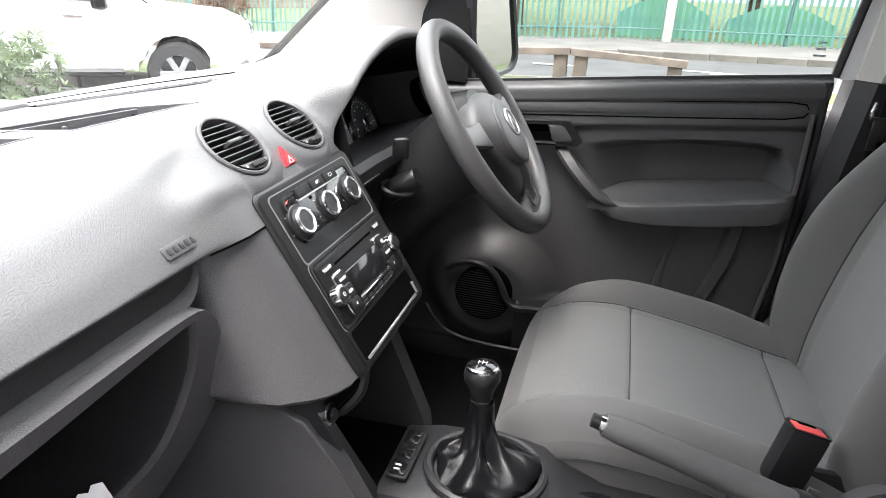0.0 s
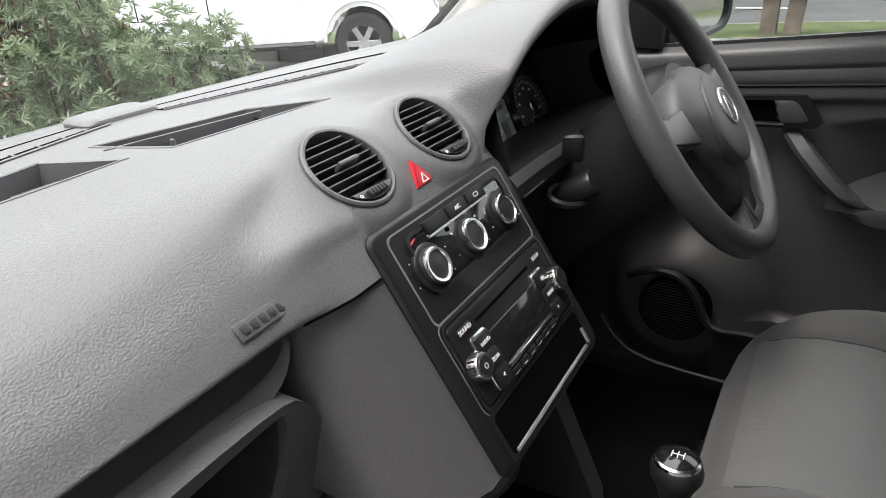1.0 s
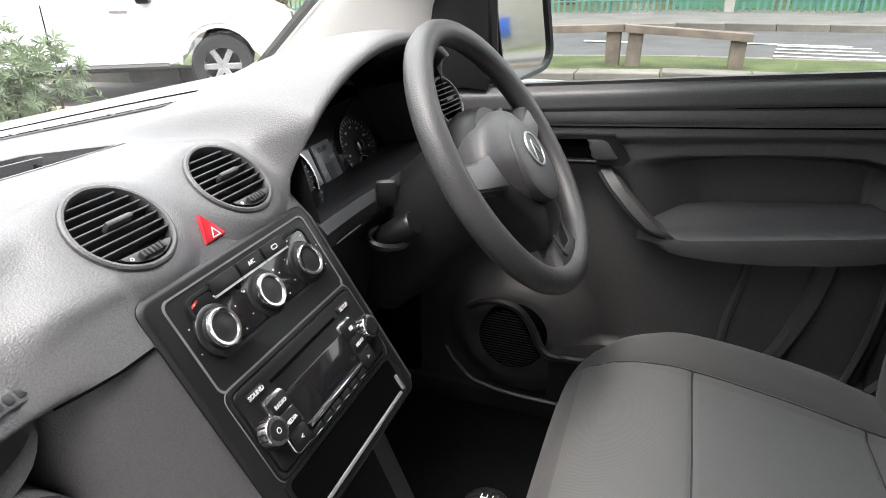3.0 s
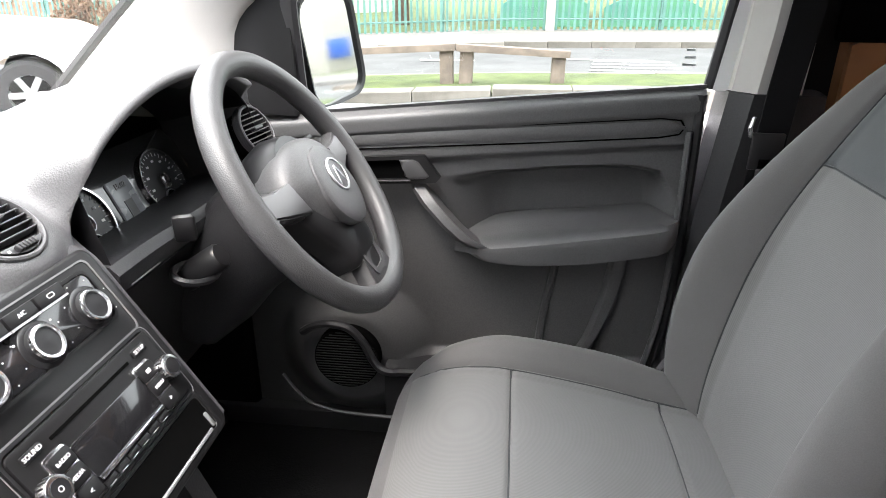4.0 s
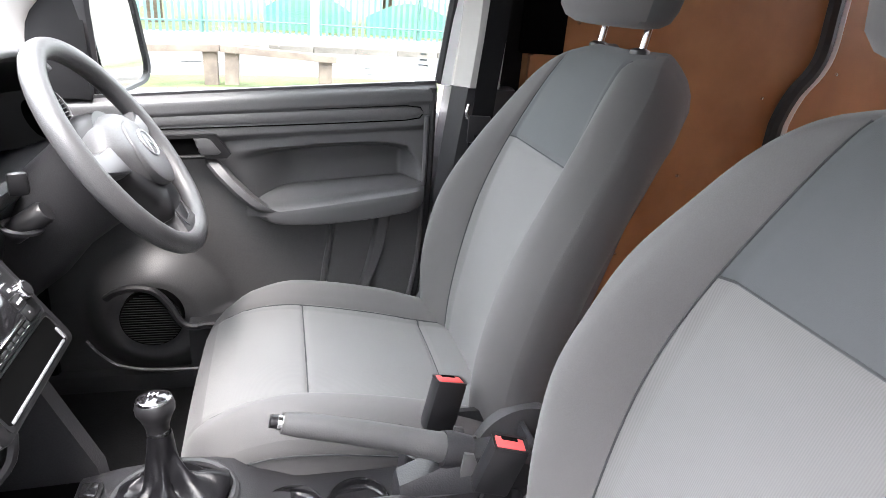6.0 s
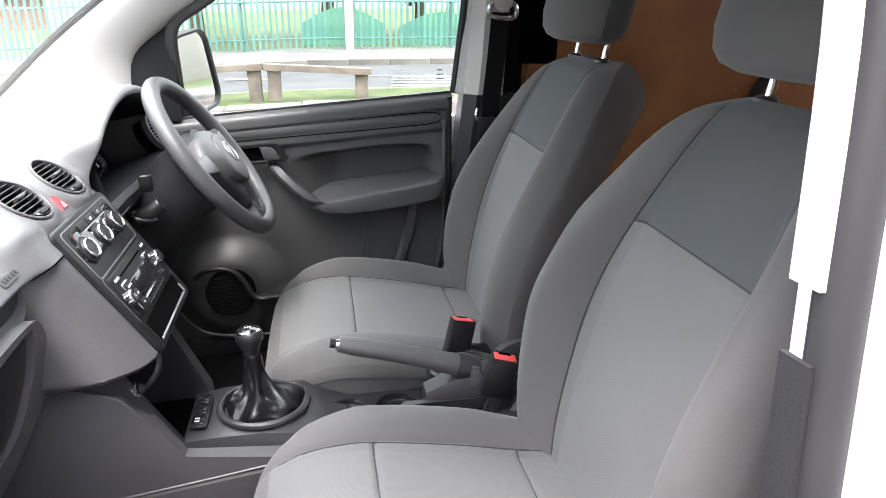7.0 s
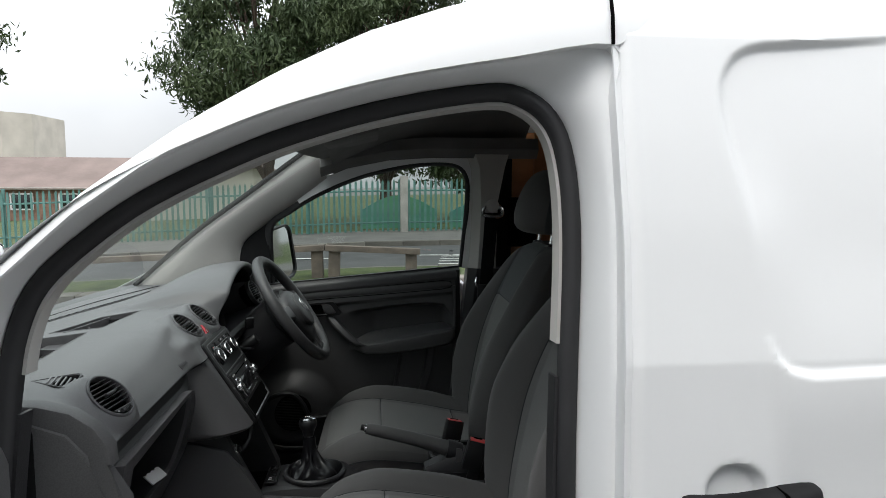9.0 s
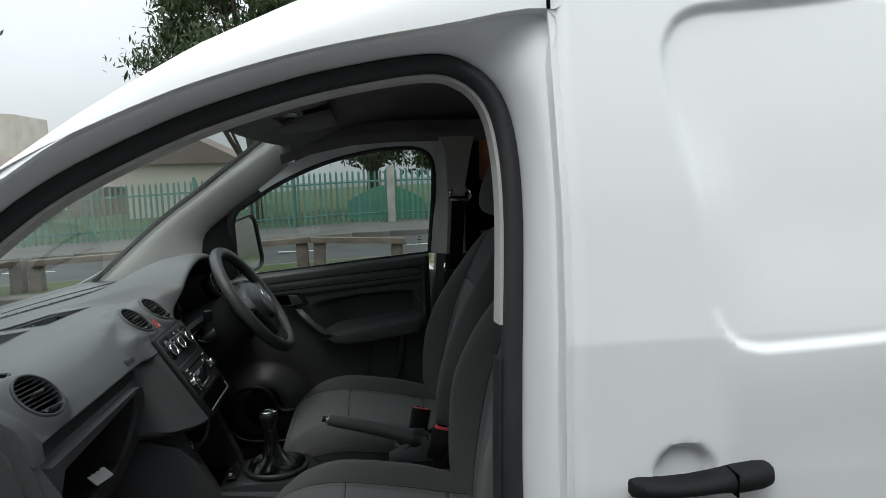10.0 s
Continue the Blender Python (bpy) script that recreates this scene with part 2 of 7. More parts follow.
# ---------- mesh helpers ----------
def thing(name, at=(0, 0, 0), label="", category="", group="", kind="", m=None):
    ob = new(name)
    ob.matrix_basis = m if m is not None else Matrix.Translation(at)
    ob.empty_display_size = 0.1
    return tagged(ob, label, category, group, kind)


def chain(ob):
    m = Matrix.Identity(4)
    while ob is not None:
        m = ob.matrix_basis @ m
        ob = ob.parent
    return m


def part(name, bm, mat, parent=None, label="", local=False, smooth=True):
    """One mesh object. bm is in world places unless local is set."""
    me = bpy.data.meshes.new(name)
    if parent is not None and not local:
        bm.transform(chain(parent).inverted())
    bmesh.ops.recalc_face_normals(bm, faces=bm.faces)
    bm.to_mesh(me)
    bm.free()
    for p in me.polygons:
        p.use_smooth = smooth
    if smooth:
        me.set_sharp_from_angle(angle=radians(38))
    me.materials.append(mat)
    ob = new(name, me)
    ob.parent = parent
    if label:
        ob["label"] = label
    return ob


def face_cab(ob, target=(0.3, 0.0, 1.1)):
    """Turns a pane's faces towards the cab."""
    me = ob.data
    m = chain(ob)
    p = me.polygons[len(me.polygons) // 2]
    if (m.to_3x3() @ p.normal).dot(Vector(target) - m @ p.center) < 0:
        me.flip_normals()


def setting(name, bm, mat, label, category, smooth=True):
    return tagged(part(name, bm, mat, smooth=smooth), label, category, kind="structure")


def box(c, s, bev=0.004, m=None, seg=2):
    bm = bmesh.new()
    bmesh.ops.create_cube(bm, size=1)
    bmesh.ops.transform(bm, matrix=Matrix.Diagonal((*s, 1)), verts=bm.verts)
    if bev:
        bmesh.ops.bevel(bm, geom=bm.edges, offset=min(bev, min(s) * 0.45), segments=seg, profile=0.5, affect="EDGES")
    t = Matrix.Translation(c) if m is None else m @ Matrix.Translation(c)
    bmesh.ops.transform(bm, matrix=t, verts=bm.verts)
    return bm


def join(*bms):
    a = bms[0]
    for b in bms[1:]:
        me = bpy.data.meshes.new("tmp")
        b.to_mesh(me)
        b.free()
        a.from_mesh(me)
        bpy.data.meshes.remove(me)
    return a


def loft(rings, closed=True, caps=True):
    bm = bmesh.new()
    vs = [[bm.verts.new(p) for p in r] for r in rings]
    n = len(rings[0])
    for a, b in zip(vs, vs[1:]):
        for i in range(n if closed else n - 1):
            j = (i + 1) % n
            try:
                bm.faces.new((a[i], a[j], b[j], b[i]))
            except ValueError:
                pass
    if caps and closed:
        bm.faces.new(vs[0][::-1])
        bm.faces.new(vs[-1])
    return bm


def thick(bm, d):
    """Gives a sheet its thickness."""
    bmesh.ops.recalc_face_normals(bm, faces=bm.faces)
    bmesh.ops.solidify(bm, geom=bm.faces[:], thickness=d)
    return bm


def tube(pts, r, n=10, closed=False, flat=1.0):
    pts = [Vector(p) for p in pts]
    rings = []
    k = len(pts)
    up = Vector((0.13, 0.21, 1)).normalized()
    prev = None
    for i, p in enumerate(pts):
        a = pts[(i - 1) % k] if closed or i > 0 else p
        b = pts[(i + 1) % k] if closed or i < k - 1 else p
        t = (b - a).normalized()
        s = prev if prev is not None else t.cross(up)
        s = (s - t * s.dot(t)).normalized()
        prev = s
        q = t.cross(s).normalized()
        rr = r[i] if isinstance(r, (list, tuple)) else r
        rings.append([p + rr * (math.cos(2 * math.pi * j / n) * s + flat * math.sin(2 * math.pi * j / n) * q) for j in range(n)])
    if closed:
        rings.append(rings[0])
        bm = loft(rings, caps=False)
        bmesh.ops.remove_doubles(bm, verts=bm.verts, dist=1e-6)
        return bm
    return loft(rings)


def lathe(profile, m, n=28, caps=True):
    """profile: (radius, height) along m's z."""
    rings = [[m @ Vector((r * math.cos(2 * math.pi * j / n), r * math.sin(2 * math.pi * j / n), h)) for j in range(n)] for r, h in profile]
    return loft(rings, caps=caps)


def prism(poly, m, d, bev=0.0, seg=2):
    """poly: (u, v) in m's xy plane, from height 0 to d along its z."""
    bm = bmesh.new()
    a = [bm.verts.new((u, v, 0)) for u, v in poly]
    b = [bm.verts.new((u, v, d)) for u, v in poly]
    n = len(poly)
    bm.faces.new(a[::-1])
    top = bm.faces.new(b)
    for i in range(n):
        bm.faces.new((a[i], a[(i + 1) % n], b[(i + 1) % n], b[i]))
    if bev:
        bmesh.ops.bevel(bm, geom=list(top.edges), offset=bev, segments=seg, profile=0.5, affect="EDGES")
    bmesh.ops.transform(bm, matrix=m, verts=bm.verts)
    return bm


def frame_prism(outer, inner, m, d):
    """A flat ring between two outlines of equal count."""
    rings = [[m @ Vector((u, v, h)) for u, v in o] for o, h in ((outer, 0), (outer, d), (inner, d), (inner, 0))]
    bm = loft(rings + [rings[0]], caps=False)
    bmesh.ops.remove_doubles(bm, verts=bm.verts, dist=1e-6)
    return bm


def rrect(w, h, r, n=5, cx=0.0, cy=0.0):
    out = []
    for sx, sy, a0 in ((1, 1, 0), (-1, 1, 90), (-1, -1, 180), (1, -1, 270)):
        for i in range(n + 1):
            a = radians(a0 + 90 * i / n)
            out.append((cx + sx * (w / 2 - r) + r * math.cos(a), cy + sy * (h / 2 - r) + r * math.sin(a)))
    return out


def basis(o, u, v):
    """A pose with x along u, y along v and z along u x v, at o."""
    u = Vector(u).normalized()
    v = (Vector(v) - u * Vector(v).dot(u)).normalized()
    w = u.cross(v)
    return Matrix(((u.x, v.x, w.x, o[0]), (u.y, v.y, w.y, o[1]), (u.z, v.z, w.z, o[2]), (0, 0, 0, 1)))


def interp(x, table):
    if x <= table[0][0]:
        return table[0][1]
    for (a, p), (b, q) in zip(table, table[1:]):
        if x <= b:
            k = (x - a) / (b - a)
            return p + (q - p) * k
    return table[-1][1]


def smooth_interp(x, table):
    """A cubic through the table's points, with no plateaus."""
    n = len(table)
    if x <= table[0][0]:
        return table[0][1]
    if x >= table[-1][0]:
        return table[-1][1]
    k = max(i for i in range(n - 1) if table[i][0] <= x)

    def slope(i):
        a, b = table[max(i - 1, 0)], table[min(i + 1, n - 1)]
        return (b[1] - a[1]) / (b[0] - a[0])
    (x0, y0), (x1, y1) = table[k], table[k + 1]
    h = x1 - x0
    t = (x - x0) / h
    return (2 * t ** 3 - 3 * t ** 2 + 1) * y0 + (t ** 3 - 2 * t ** 2 + t) * h * slope(k) + (-2 * t ** 3 + 3 * t ** 2) * y1 + (t ** 3 - t ** 2) * h * slope(k + 1)


def spline(pts, n):
    """Catmull-Rom through the points, n steps per span."""
    P = [Vector(p) for p in pts]
    P = [2 * P[0] - P[1]] + P + [2 * P[-1] - P[-2]]
    out = []
    for i in range(1, len(P) - 2):
        for k in range(n):
            t = k / n
            a, b, c, d = P[i - 1], P[i], P[i + 1], P[i + 2]
            out.append(0.5 * ((2 * b) + (c - a) * t + (2 * a - 5 * b + 4 * c - d) * t * t + (3 * b - a - 3 * c + d) * t ** 3))
    out.append(P[-2])
    return out


def words(text, size, m, mat, parent, name="lettering", depth=0.0006):
    """Raised letters in m's xy plane, centred."""
    cu = bpy.data.curves.new(name, "FONT")
    cu.body, cu.size, cu.align_x, cu.align_y, cu.extrude, cu.resolution_u = text, size, "CENTER", "CENTER", depth, 2
    tmp = new("tmp_text", cu)
    bpy.context.view_layer.update()
    me = bpy.data.meshes.new_from_object(tmp.evaluated_get(bpy.context.evaluated_depsgraph_get()))
    bpy.data.objects.remove(tmp)
    bm = bmesh.new()
    bm.from_mesh(me)
    bpy.data.meshes.remove(me)
    bm.transform(m)
    return part(name, bm, mat, parent, smooth=False)


# ---------- ground and street ----------
SLOPE = 0.04


def gz(x):
    return SLOPE * x if x < 0 else SLOPE * x * 0.3


def strip(y0, y1, z, x0=-60, x1=60, drop=0.25, wob=0.0):
    """A band of ground along the street."""
    xs = [x0 + (x1 - x0) * i / 40 for i in range(41)]
    rings = []
    for x in xs:
        w = wob * noise.noise((x * 0.7, y0, 0))
        rings.append([(x, y0 + w, gz(x) - drop), (x, y0 + w, gz(x) + z), (x, y1, gz(x) + z), (x, y1, gz(x) - drop)])
    return loft(rings)


bm = bmesh.new()
bmesh.ops.create_grid(bm, x_segments=60, y_segments=60, size=400)
for v in bm.verts:
    v.co.z = gz(max(min(v.co.x, 60), -60)) - 0.03
setting("ground", bm, M_GROUND, "grey worn tarmac ground under the van", "ground")
setting("road", strip(9.1, 13.6, 0.0), M_ASPHALT, "grey asphalt road past the parked van", "road")
setting("verge", strip(7.15, 8.9, 0.1, wob=0.06), M_GRASS, "narrow strip of mown green grass beside road", "grass verge")
setting("pavement", strip(13.85, 17.6, 0.11), M_PAVE, "grey paved footway along the fence", "pavement")
setting("field", strip(17.6, 90, 0.1), M_GRASS, "green grass field behind the fence", "grass")
far_kerb = thing("kerb", (0, 13.7, 0), "pale concrete kerb along the far footway", "kerb", kind="structure")
near_kerb = thing("kerb", (0, 9.0, 0), "pale concrete kerb beside the grass verge", "kerb", kind="structure")
low_wall = thing("low_wall", (0, 7.05, 0), "low pale stone edging wall before the grass", "low wall", kind="structure")


def kerbs(parent, y, w, h, length, x0, x1, name):
    bm0 = box((0, 0, 0), (length - 0.012, w, h + 0.2), 0.012, seg=1)
    me = None
    x = x0
    while x < x1:
        if me is None:
            ob = part(name, bm0, M_KERB, parent, local=True)
            me = ob.data
        else:
            ob = new(name, me)
            ob.parent = parent
        ob.location = (x + length / 2, y - parent.location.y, gz(x) + h / 2 - 0.1 + random.uniform(-0.006, 0.006))
        ob.rotation_euler = (0, -math.atan(SLOPE if x < 0 else 0.01), 0)
        x += length


kerbs(far_kerb, 13.72, 0.16, 0.13, 0.9, -18, 14, "kerb_stone")
kerbs(near_kerb, 8.98, 0.16, 0.11, 0.9, -14, 10, "kerb_stone")
kerbs(low_wall, 7.0, 0.32, 0.2, 0.9, -9, 6, "coping_stone")
marks = thing("road_marking", (0, 11.4, 0), "worn white dashed centre line on road", "road marking", kind="structure")
for i in range(-8, 7):
    part("dash_line", box((i * 2.6 + 1.9, 11.4, gz(i * 2.6 + 1.9) + 0.006), (1.5, 0.1, 0.006), 0, m=None), M_ROADPAINT, marks)
for k in range(4):
    part("hatch_line", box((2.2 + k * 0.06, 9.9 + k * 0.42, gz(2.2) + 0.005), (1.6, 0.09, 0.006), 0), M_ROADPAINT, marks)


# knee rail
def post(x, y, h, w=0.15, tilt=0.0):
    m = pose(x, y, gz(x) + 0.05, 0, tilt, 0)
    return prism(rrect(w, w, 0.012, 2), m, h, 0.015)


rail_fence = thing("knee_rail_fence", (-0.55, 8.0, 0.0), "weathered timber knee rail on the grass verge", "fence")
for x, h, tl in ((-4.62, 0.52, 1), (-4.36, 0.5, -1), (-2.5, 0.5, 0), (-0.62, 0.5, -1), (-0.38, 0.47, 2), (0.79, 0.42, 0), (4.9, 0.46, 0), (5.15, 0.44, 1)):
    part("post", post(x, 8.0, h, 0.17, tl), M_WOOD, rail_fence)
for (x0, z0), (x1, z1) in (((-9, 0.12), (-4.55, 0.3)), ((-4.4, 0.3), (-2.5, 0.38)), ((-2.5, 0.38), (-0.51, 0.49)), ((-0.5, 0.485), (0.92, 0.42)), ((4.9, 0.47), (10, 0.5))):
    a, b = Vector((x0, 7.95, z0)), Vector((x1, 7.95, z1))
    d = b - a
    m = basis(a, d, (0, 1, 0))
    part("rail", prism([(0, -0.085), (d.length, -0.085), (d.length, 0.085), (0, 0.085)], m, 0.085, 0.008), M_WOOD, rail_fence)

# green palisade fence
palisade = thing("palisade_fence", (0, 17, 0.1), "green painted steel palisade fence with pointed pales", "fence")
pale_poly = [(-0.032, 0), (0.032, 0), (0.032, 1.42), (0.012, 1.52), (0, 1.44), (-0.012, 1.52), (-0.032, 1.42)]
me = None
for i in range(-118, 78):
    x = i * 0.155
    if me is None:
        bm = prism(pale_poly, pose(0, 0, 0, 90, 0, 0), 0.012)
        ob = part("pale", bm, M_FENCE, palisade, local=True, smooth=False)
        me = ob.data
    else:
        ob = new("pale", me)
        ob.parent = palisade
    ob.location = (x, random.uniform(-0.006, 0.006), gz(x) + 0.02)
    ob.rotation_euler = (0, radians(random.uniform(-0.6, 0.6)), 0)
for z in (0.28, 1.2):
    part("rail", tube([(-18.4 + i, 17.03, gz(-18.4 + i) + 0.1 + z) for i in range(31)], 0.028, 6), M_FENCE, palisade)
for i in range(-6, 5):
    x = 1.08 + i * 2.75
    mat = M_CONC if i == 0 else M_FENCE
    w = 0.22 if i == 0 else 0.08
    part("fence_post", prism(rrect(w, w, 0.015, 2), pose(x, 16.9 if i == 0 else 17.08, gz(x) + 0.1), 1.62, 0.01), mat, palisade, "square concrete post" if i == 0 else "")

# painted boards behind the fence
for x0, x1, h, lab in ((-0.2, 2.2, 1.05, "green painted mural board behind the fence"), (2.6, 5.2, 0.95, "green painted mural board on the grass")):
    n = 18
    poly = [(x0, 0)] + [(x0 + (x1 - x0) * i / n, h * (0.55 + 0.45 * math.sin(math.pi * i / n))) for i in range(n + 1)] + [(x1, 0)]
    b = thing("mural_board", ((x0 + x1) / 2, 18.6, 0.1), lab, "board")
    part("panel", prism(poly, pose(0, 18.6, 0.1, 90, 0, 0), 0.05), M_MURAL, b, smooth=False)


# ---------- trees ----------
def leaf_cloud(centres, count, size, seed, flat=0.7):
    rnd = random.Random(seed)
    vs, fs = [], []
    for i in range(count):
        c, r = rnd.choice(centres)
        d = Vector((rnd.gauss(0, 0.5), rnd.gauss(0, 0.5), rnd.gauss(0, 0.5)))
        p = Vector(c) + Vector((d.x * r, d.y * r, d.z * r * flat))
        s = size * rnd.uniform(0.6, 1.4)
        q = Euler((rnd.uniform(0, 6.3), rnd.uniform(0, 6.3), rnd.uniform(0, 6.3))).to_matrix()
        k = len(vs)
        for u, v, w in ((-1, 0, 0), (0, -0.32, 0.1), (1, 0, -0.1), (0, 0.32, 0.1)):
            vs.append(p + q @ Vector((u * s, v * s, w * s)))
        fs += [(k, k + 1, k + 2), (k, k + 2, k + 3)]
    me = bpy.data.meshes.new("leaves")
    me.from_pydata(vs, [], fs)
    return me


def crown(me, mat, parent, label=""):
    ob = new("crown", me)
    me.materials.append(mat)
    ob.parent = parent
    ob.matrix_parent_inverse = chain(parent).inverted()
    tagged(ob, label, kind="stuff")
    return ob


def tree(x, y, h, spread, seed, mat, count, size, label, lean=0.0, low=0.4):
    rnd = random.Random(seed)
    t = thing("tree", (x, y, gz(x)), label, "tree")
    z0 = gz(x) + 0.05
    trunk = [Vector((x + lean * k * k * h * 0.1 + rnd.uniform(-0.06, 0.06) * k, y + rnd.uniform(-0.06, 0.06) * k, z0 + h * 0.75 * k / 5)) for k in range(6)]
    bms = [tube(trunk, [0.24, 0.2, 0.17, 0.14, 0.1, 0.06], 9)]
    cents = []
    for k in range(44):
        a = rnd.uniform(0, 6.28)
        zz = rnd.uniform(low, 1.0)
        rr = spread * (1 - 0.55 * abs(zz - 0.6) / 0.5) * rnd.uniform(0.35, 1.0)
        c = Vector((x + lean * zz * zz * h * 0.1 + rr * math.cos(a), y + rr * math.sin(a), z0 + h * zz))
        s = trunk[min(4, max(1, int(zz * 4)))]
        mid = (s + c) / 2 + Vector((0, 0, 0.15 * h * 0.2))
        bms.append(tube([s, mid, c], [0.07, 0.045, 0.015], 6))
        cents.append((c, spread * rnd.uniform(0.16, 0.34)))
    part("trunk", join(*bms), M_BARK, t)
    crown(leaf_cloud(cents, count, size, seed), mat, t)
    return t


tree(-3.4, 21.0, 10.0, 3.3, 3, M_LEAF, 34000, 0.12, "broad green leafy tree behind the fence", low=0.42)
tree(0.6, 21.5, 9.0, 3.0, 5, M_LEAF, 30000, 0.12, "full green tree behind the green fence", low=0.2)
tree(3.9, 23.0, 7.0, 2.3, 6, M_LEAF, 14000, 0.12, "green tree with hanging branches behind fence", low=0.2)
tree(9.5, 24, 5.5, 2.4, 15, M_LEAF, 9000, 0.13, "green tree beyond the fence", low=0.35)
tree(-37.5, 60, 20, 5.0, 12, M_LEAF, 12000, 0.3, "tall green tree beside the tower block", low=0.5)
# near bush in front of the windscreen
bush = thing("bush", (-2.9, 1.2, 0), "grey-green leafy bush growing before the van", "bush")
rnd = random.Random(4)
cents, stems = [], []
for i in range(64):
    by_ = rnd.uniform(-0.5, 1.9)
    bx_ = rnd.uniform(-3.7, -2.45)
    top = Vector((bx_ + rnd.uniform(-0.2, 0.2), by_ + rnd.uniform(-0.15, 0.15), rnd.uniform(0.45, 0.85 + (2.0 - by_) * 0.42)))
    stems.append(tube([(bx_, by_, -0.15), (bx_ * 0.6 + top.x * 0.4, by_ * 0.6 + top.y * 0.4, top.z * 0.5), top], [0.012, 0.009, 0.004], 5))
    cents.append((top, rnd.uniform(0.12, 0.24)))
    cents.append((top * 0.7 + Vector((bx_, by_, 0)) * 0.3, 0.2))
part("stems", join(*stems), M_BARK, bush)


def rosettes(cents, count, size, seed):
    """Star-shaped tufts of narrow leaves on the crown's shell."""
    r = random.Random(seed)
    vs, fs = [], []
    for _ in range(count):
        c, rad = cents[r.randrange(len(cents))]
        d = Vector((r.gauss(0, 1), r.gauss(0, 1), r.gauss(0.3, 0.8))).normalized()
        o = Vector(c) + d * rad * r.uniform(0.5, 1.1)
        ax = (d + Vector((0.3, -0.1, 0.7))).normalized()
        s = ax.cross(Vector((r.random(), r.random(), r.random() + 0.1))).normalized()
        q = ax.cross(s)
        n = r.randint(8, 13)
        for k in range(n):
            a = 2 * math.pi * (k + r.random() * 0.6) / n
            L = size * r.uniform(0.6, 1.25)
            out = (s * math.cos(a) + q * math.sin(a)) * r.uniform(0.7, 1.0) + ax * r.uniform(0.1, 0.8)
            side = out.cross(ax).normalized() * L * 0.11
            base, tip = o, o + out.normalized() * L
            mid = o + out.normalized() * L * 0.5 + ax * L * 0.06
            i = len(vs)
            vs += [base, mid + side, tip - ax * L * 0.1, mid - side]
            fs += [(i, i + 1, i + 2), (i, i + 2, i + 3)]
    me = bpy.data.meshes.new("leaves")
    me.from_pydata([tuple(v) for v in vs], [], fs)
    return me


crown(rosettes(cents, 4600, 0.052, 21), M_LEAFGREY, bush)
dry = thing("dead_shrub", (-4.3, 0.9, 0), "brown dried shrub behind the green bush", "shrub")
cents = [(Vector((-4.4 + rnd.uniform(-0.4, 0.4), rnd.uniform(-0.6, 2.1), rnd.uniform(0.1, 1.6))), 0.33) for _ in range(34)]
part("stems", join(*[tube([(-4.3 + rnd.uniform(-0.3, 0.3), c.y + rnd.uniform(-0.3, 0.3), -0.2), c * 0.5 + Vector((-2.15, c.y * 0.5, 0)), c], [0.014, 0.01, 0.005], 5) for c, _ in cents]), M_BARK, dry)
crown(leaf_cloud(cents, 12000, 0.05, 23, 0.9), M_LEAFDRY, dry)
front_wall = thing("garden_wall", (-3.4, 4.0, 0), "low brown brick wall behind the bush", "wall", kind="structure")
d = (Vector((-1.5, 4.6, 0)) - Vector((-7.5, 2.9, 0)))
mw = basis((-7.5, 2.9, gz(-5) - 0.05), d, (0, 1, 0))
for row in range(4):
    for k in range(28):
        part("brick", box((k * 0.225 + (row % 2) * 0.11, 0, 0.04 + row * 0.075), (0.215, 0.21, 0.065), 0.006, mw, 1), M_BRICK, front_wall) if (row, k) == (0, 0) else None
brick_me = front_wall.children[0].data
for row in range(5):
    for k in range(28):
        if (row, k) == (0, 0):
            continue
        ob = new("brick", brick_me)
        ob.parent = front_wall
        off = mw.to_3x3() @ Vector((k * 0.225 + (row % 2) * 0.11, 0, row * 0.075))
        ob.location = off

# ---------- far buildings ----------
hall = thing("bungalow", (-24, 42, 0), "long low brick hall with grey tiled roof", "building")
part("wall", box((-27, 43, -0.1), (26, 6, 2.9), 0.02), M_BRICK, hall)
part("roof", prism([(-4, 0), (4, 0), (0, 2.05)], basis((-41, 43.5, 1.2), (0, 1, 0), (0, 0, 1)), 28, 0.0), M_ROOF, hall, smooth=False)
part("gutter", box((-27, 39.6, 1.2), (28, 0.12, 0.14), 0.02), M_CONC, hall)
for k in range(8):
    w = part("window", box((-38 + k * 2.8, 39.97, 0.4), (1.2, 0.12, 0.9), 0.01), M_TINT, hall)
    part("frame", frame_prism(rrect(1.34, 1.04, 0.02, 1), rrect(1.16, 0.86, 0.02, 1), pose(-38 + k * 2.8, 39.9, 0.4, 90), 0.06), M_WHITEMARK, w)
house = thing("house", (-7.5, 32, 0), "pale house with a brown gable roof", "house")
part("wall", box((-8.6, 34, 1.0), (5.5, 5, 2.8), 0.02), M_RENDER, house)
part("roof", prism([(-3.2, 0), (3.2, 0), (0, 1.6)], basis((-8.6, 31.2, 2.3), (1, 0, 0), (0, 0, 1)), -6, 0.0), M_ROOF, house, smooth=False)
part("gable", prism([(-2.7, 0), (2.7, 0), (0, 1.35)], basis((-8.6, 31.45, 2.35), (1, 0, 0), (0, 0, 1)), 0.1, 0.0), M_BRICK, house, smooth=False)
tower = thing("tower_block", (-64, 105, 0), "tall pale tower block with rows of windows", "tower block")
part("wall", box((-68, 112, 3), (9, 10, 22), 0.1), M_RENDER, tower)
part("wall", loft([[(x, y, z) for x, y in ((-74, 106), (-63, 106), (-58.5, 107.5), (-55.5, 111), (-55.5, 122), (-74, 122))] for z in (-4, 12.9)]), M_RENDER, tower, smooth=False)
part("stair_head", box((-66.5, 112, 14.5), (6, 8, 3.4), 0.1), M_RENDER, tower)
win_me = None
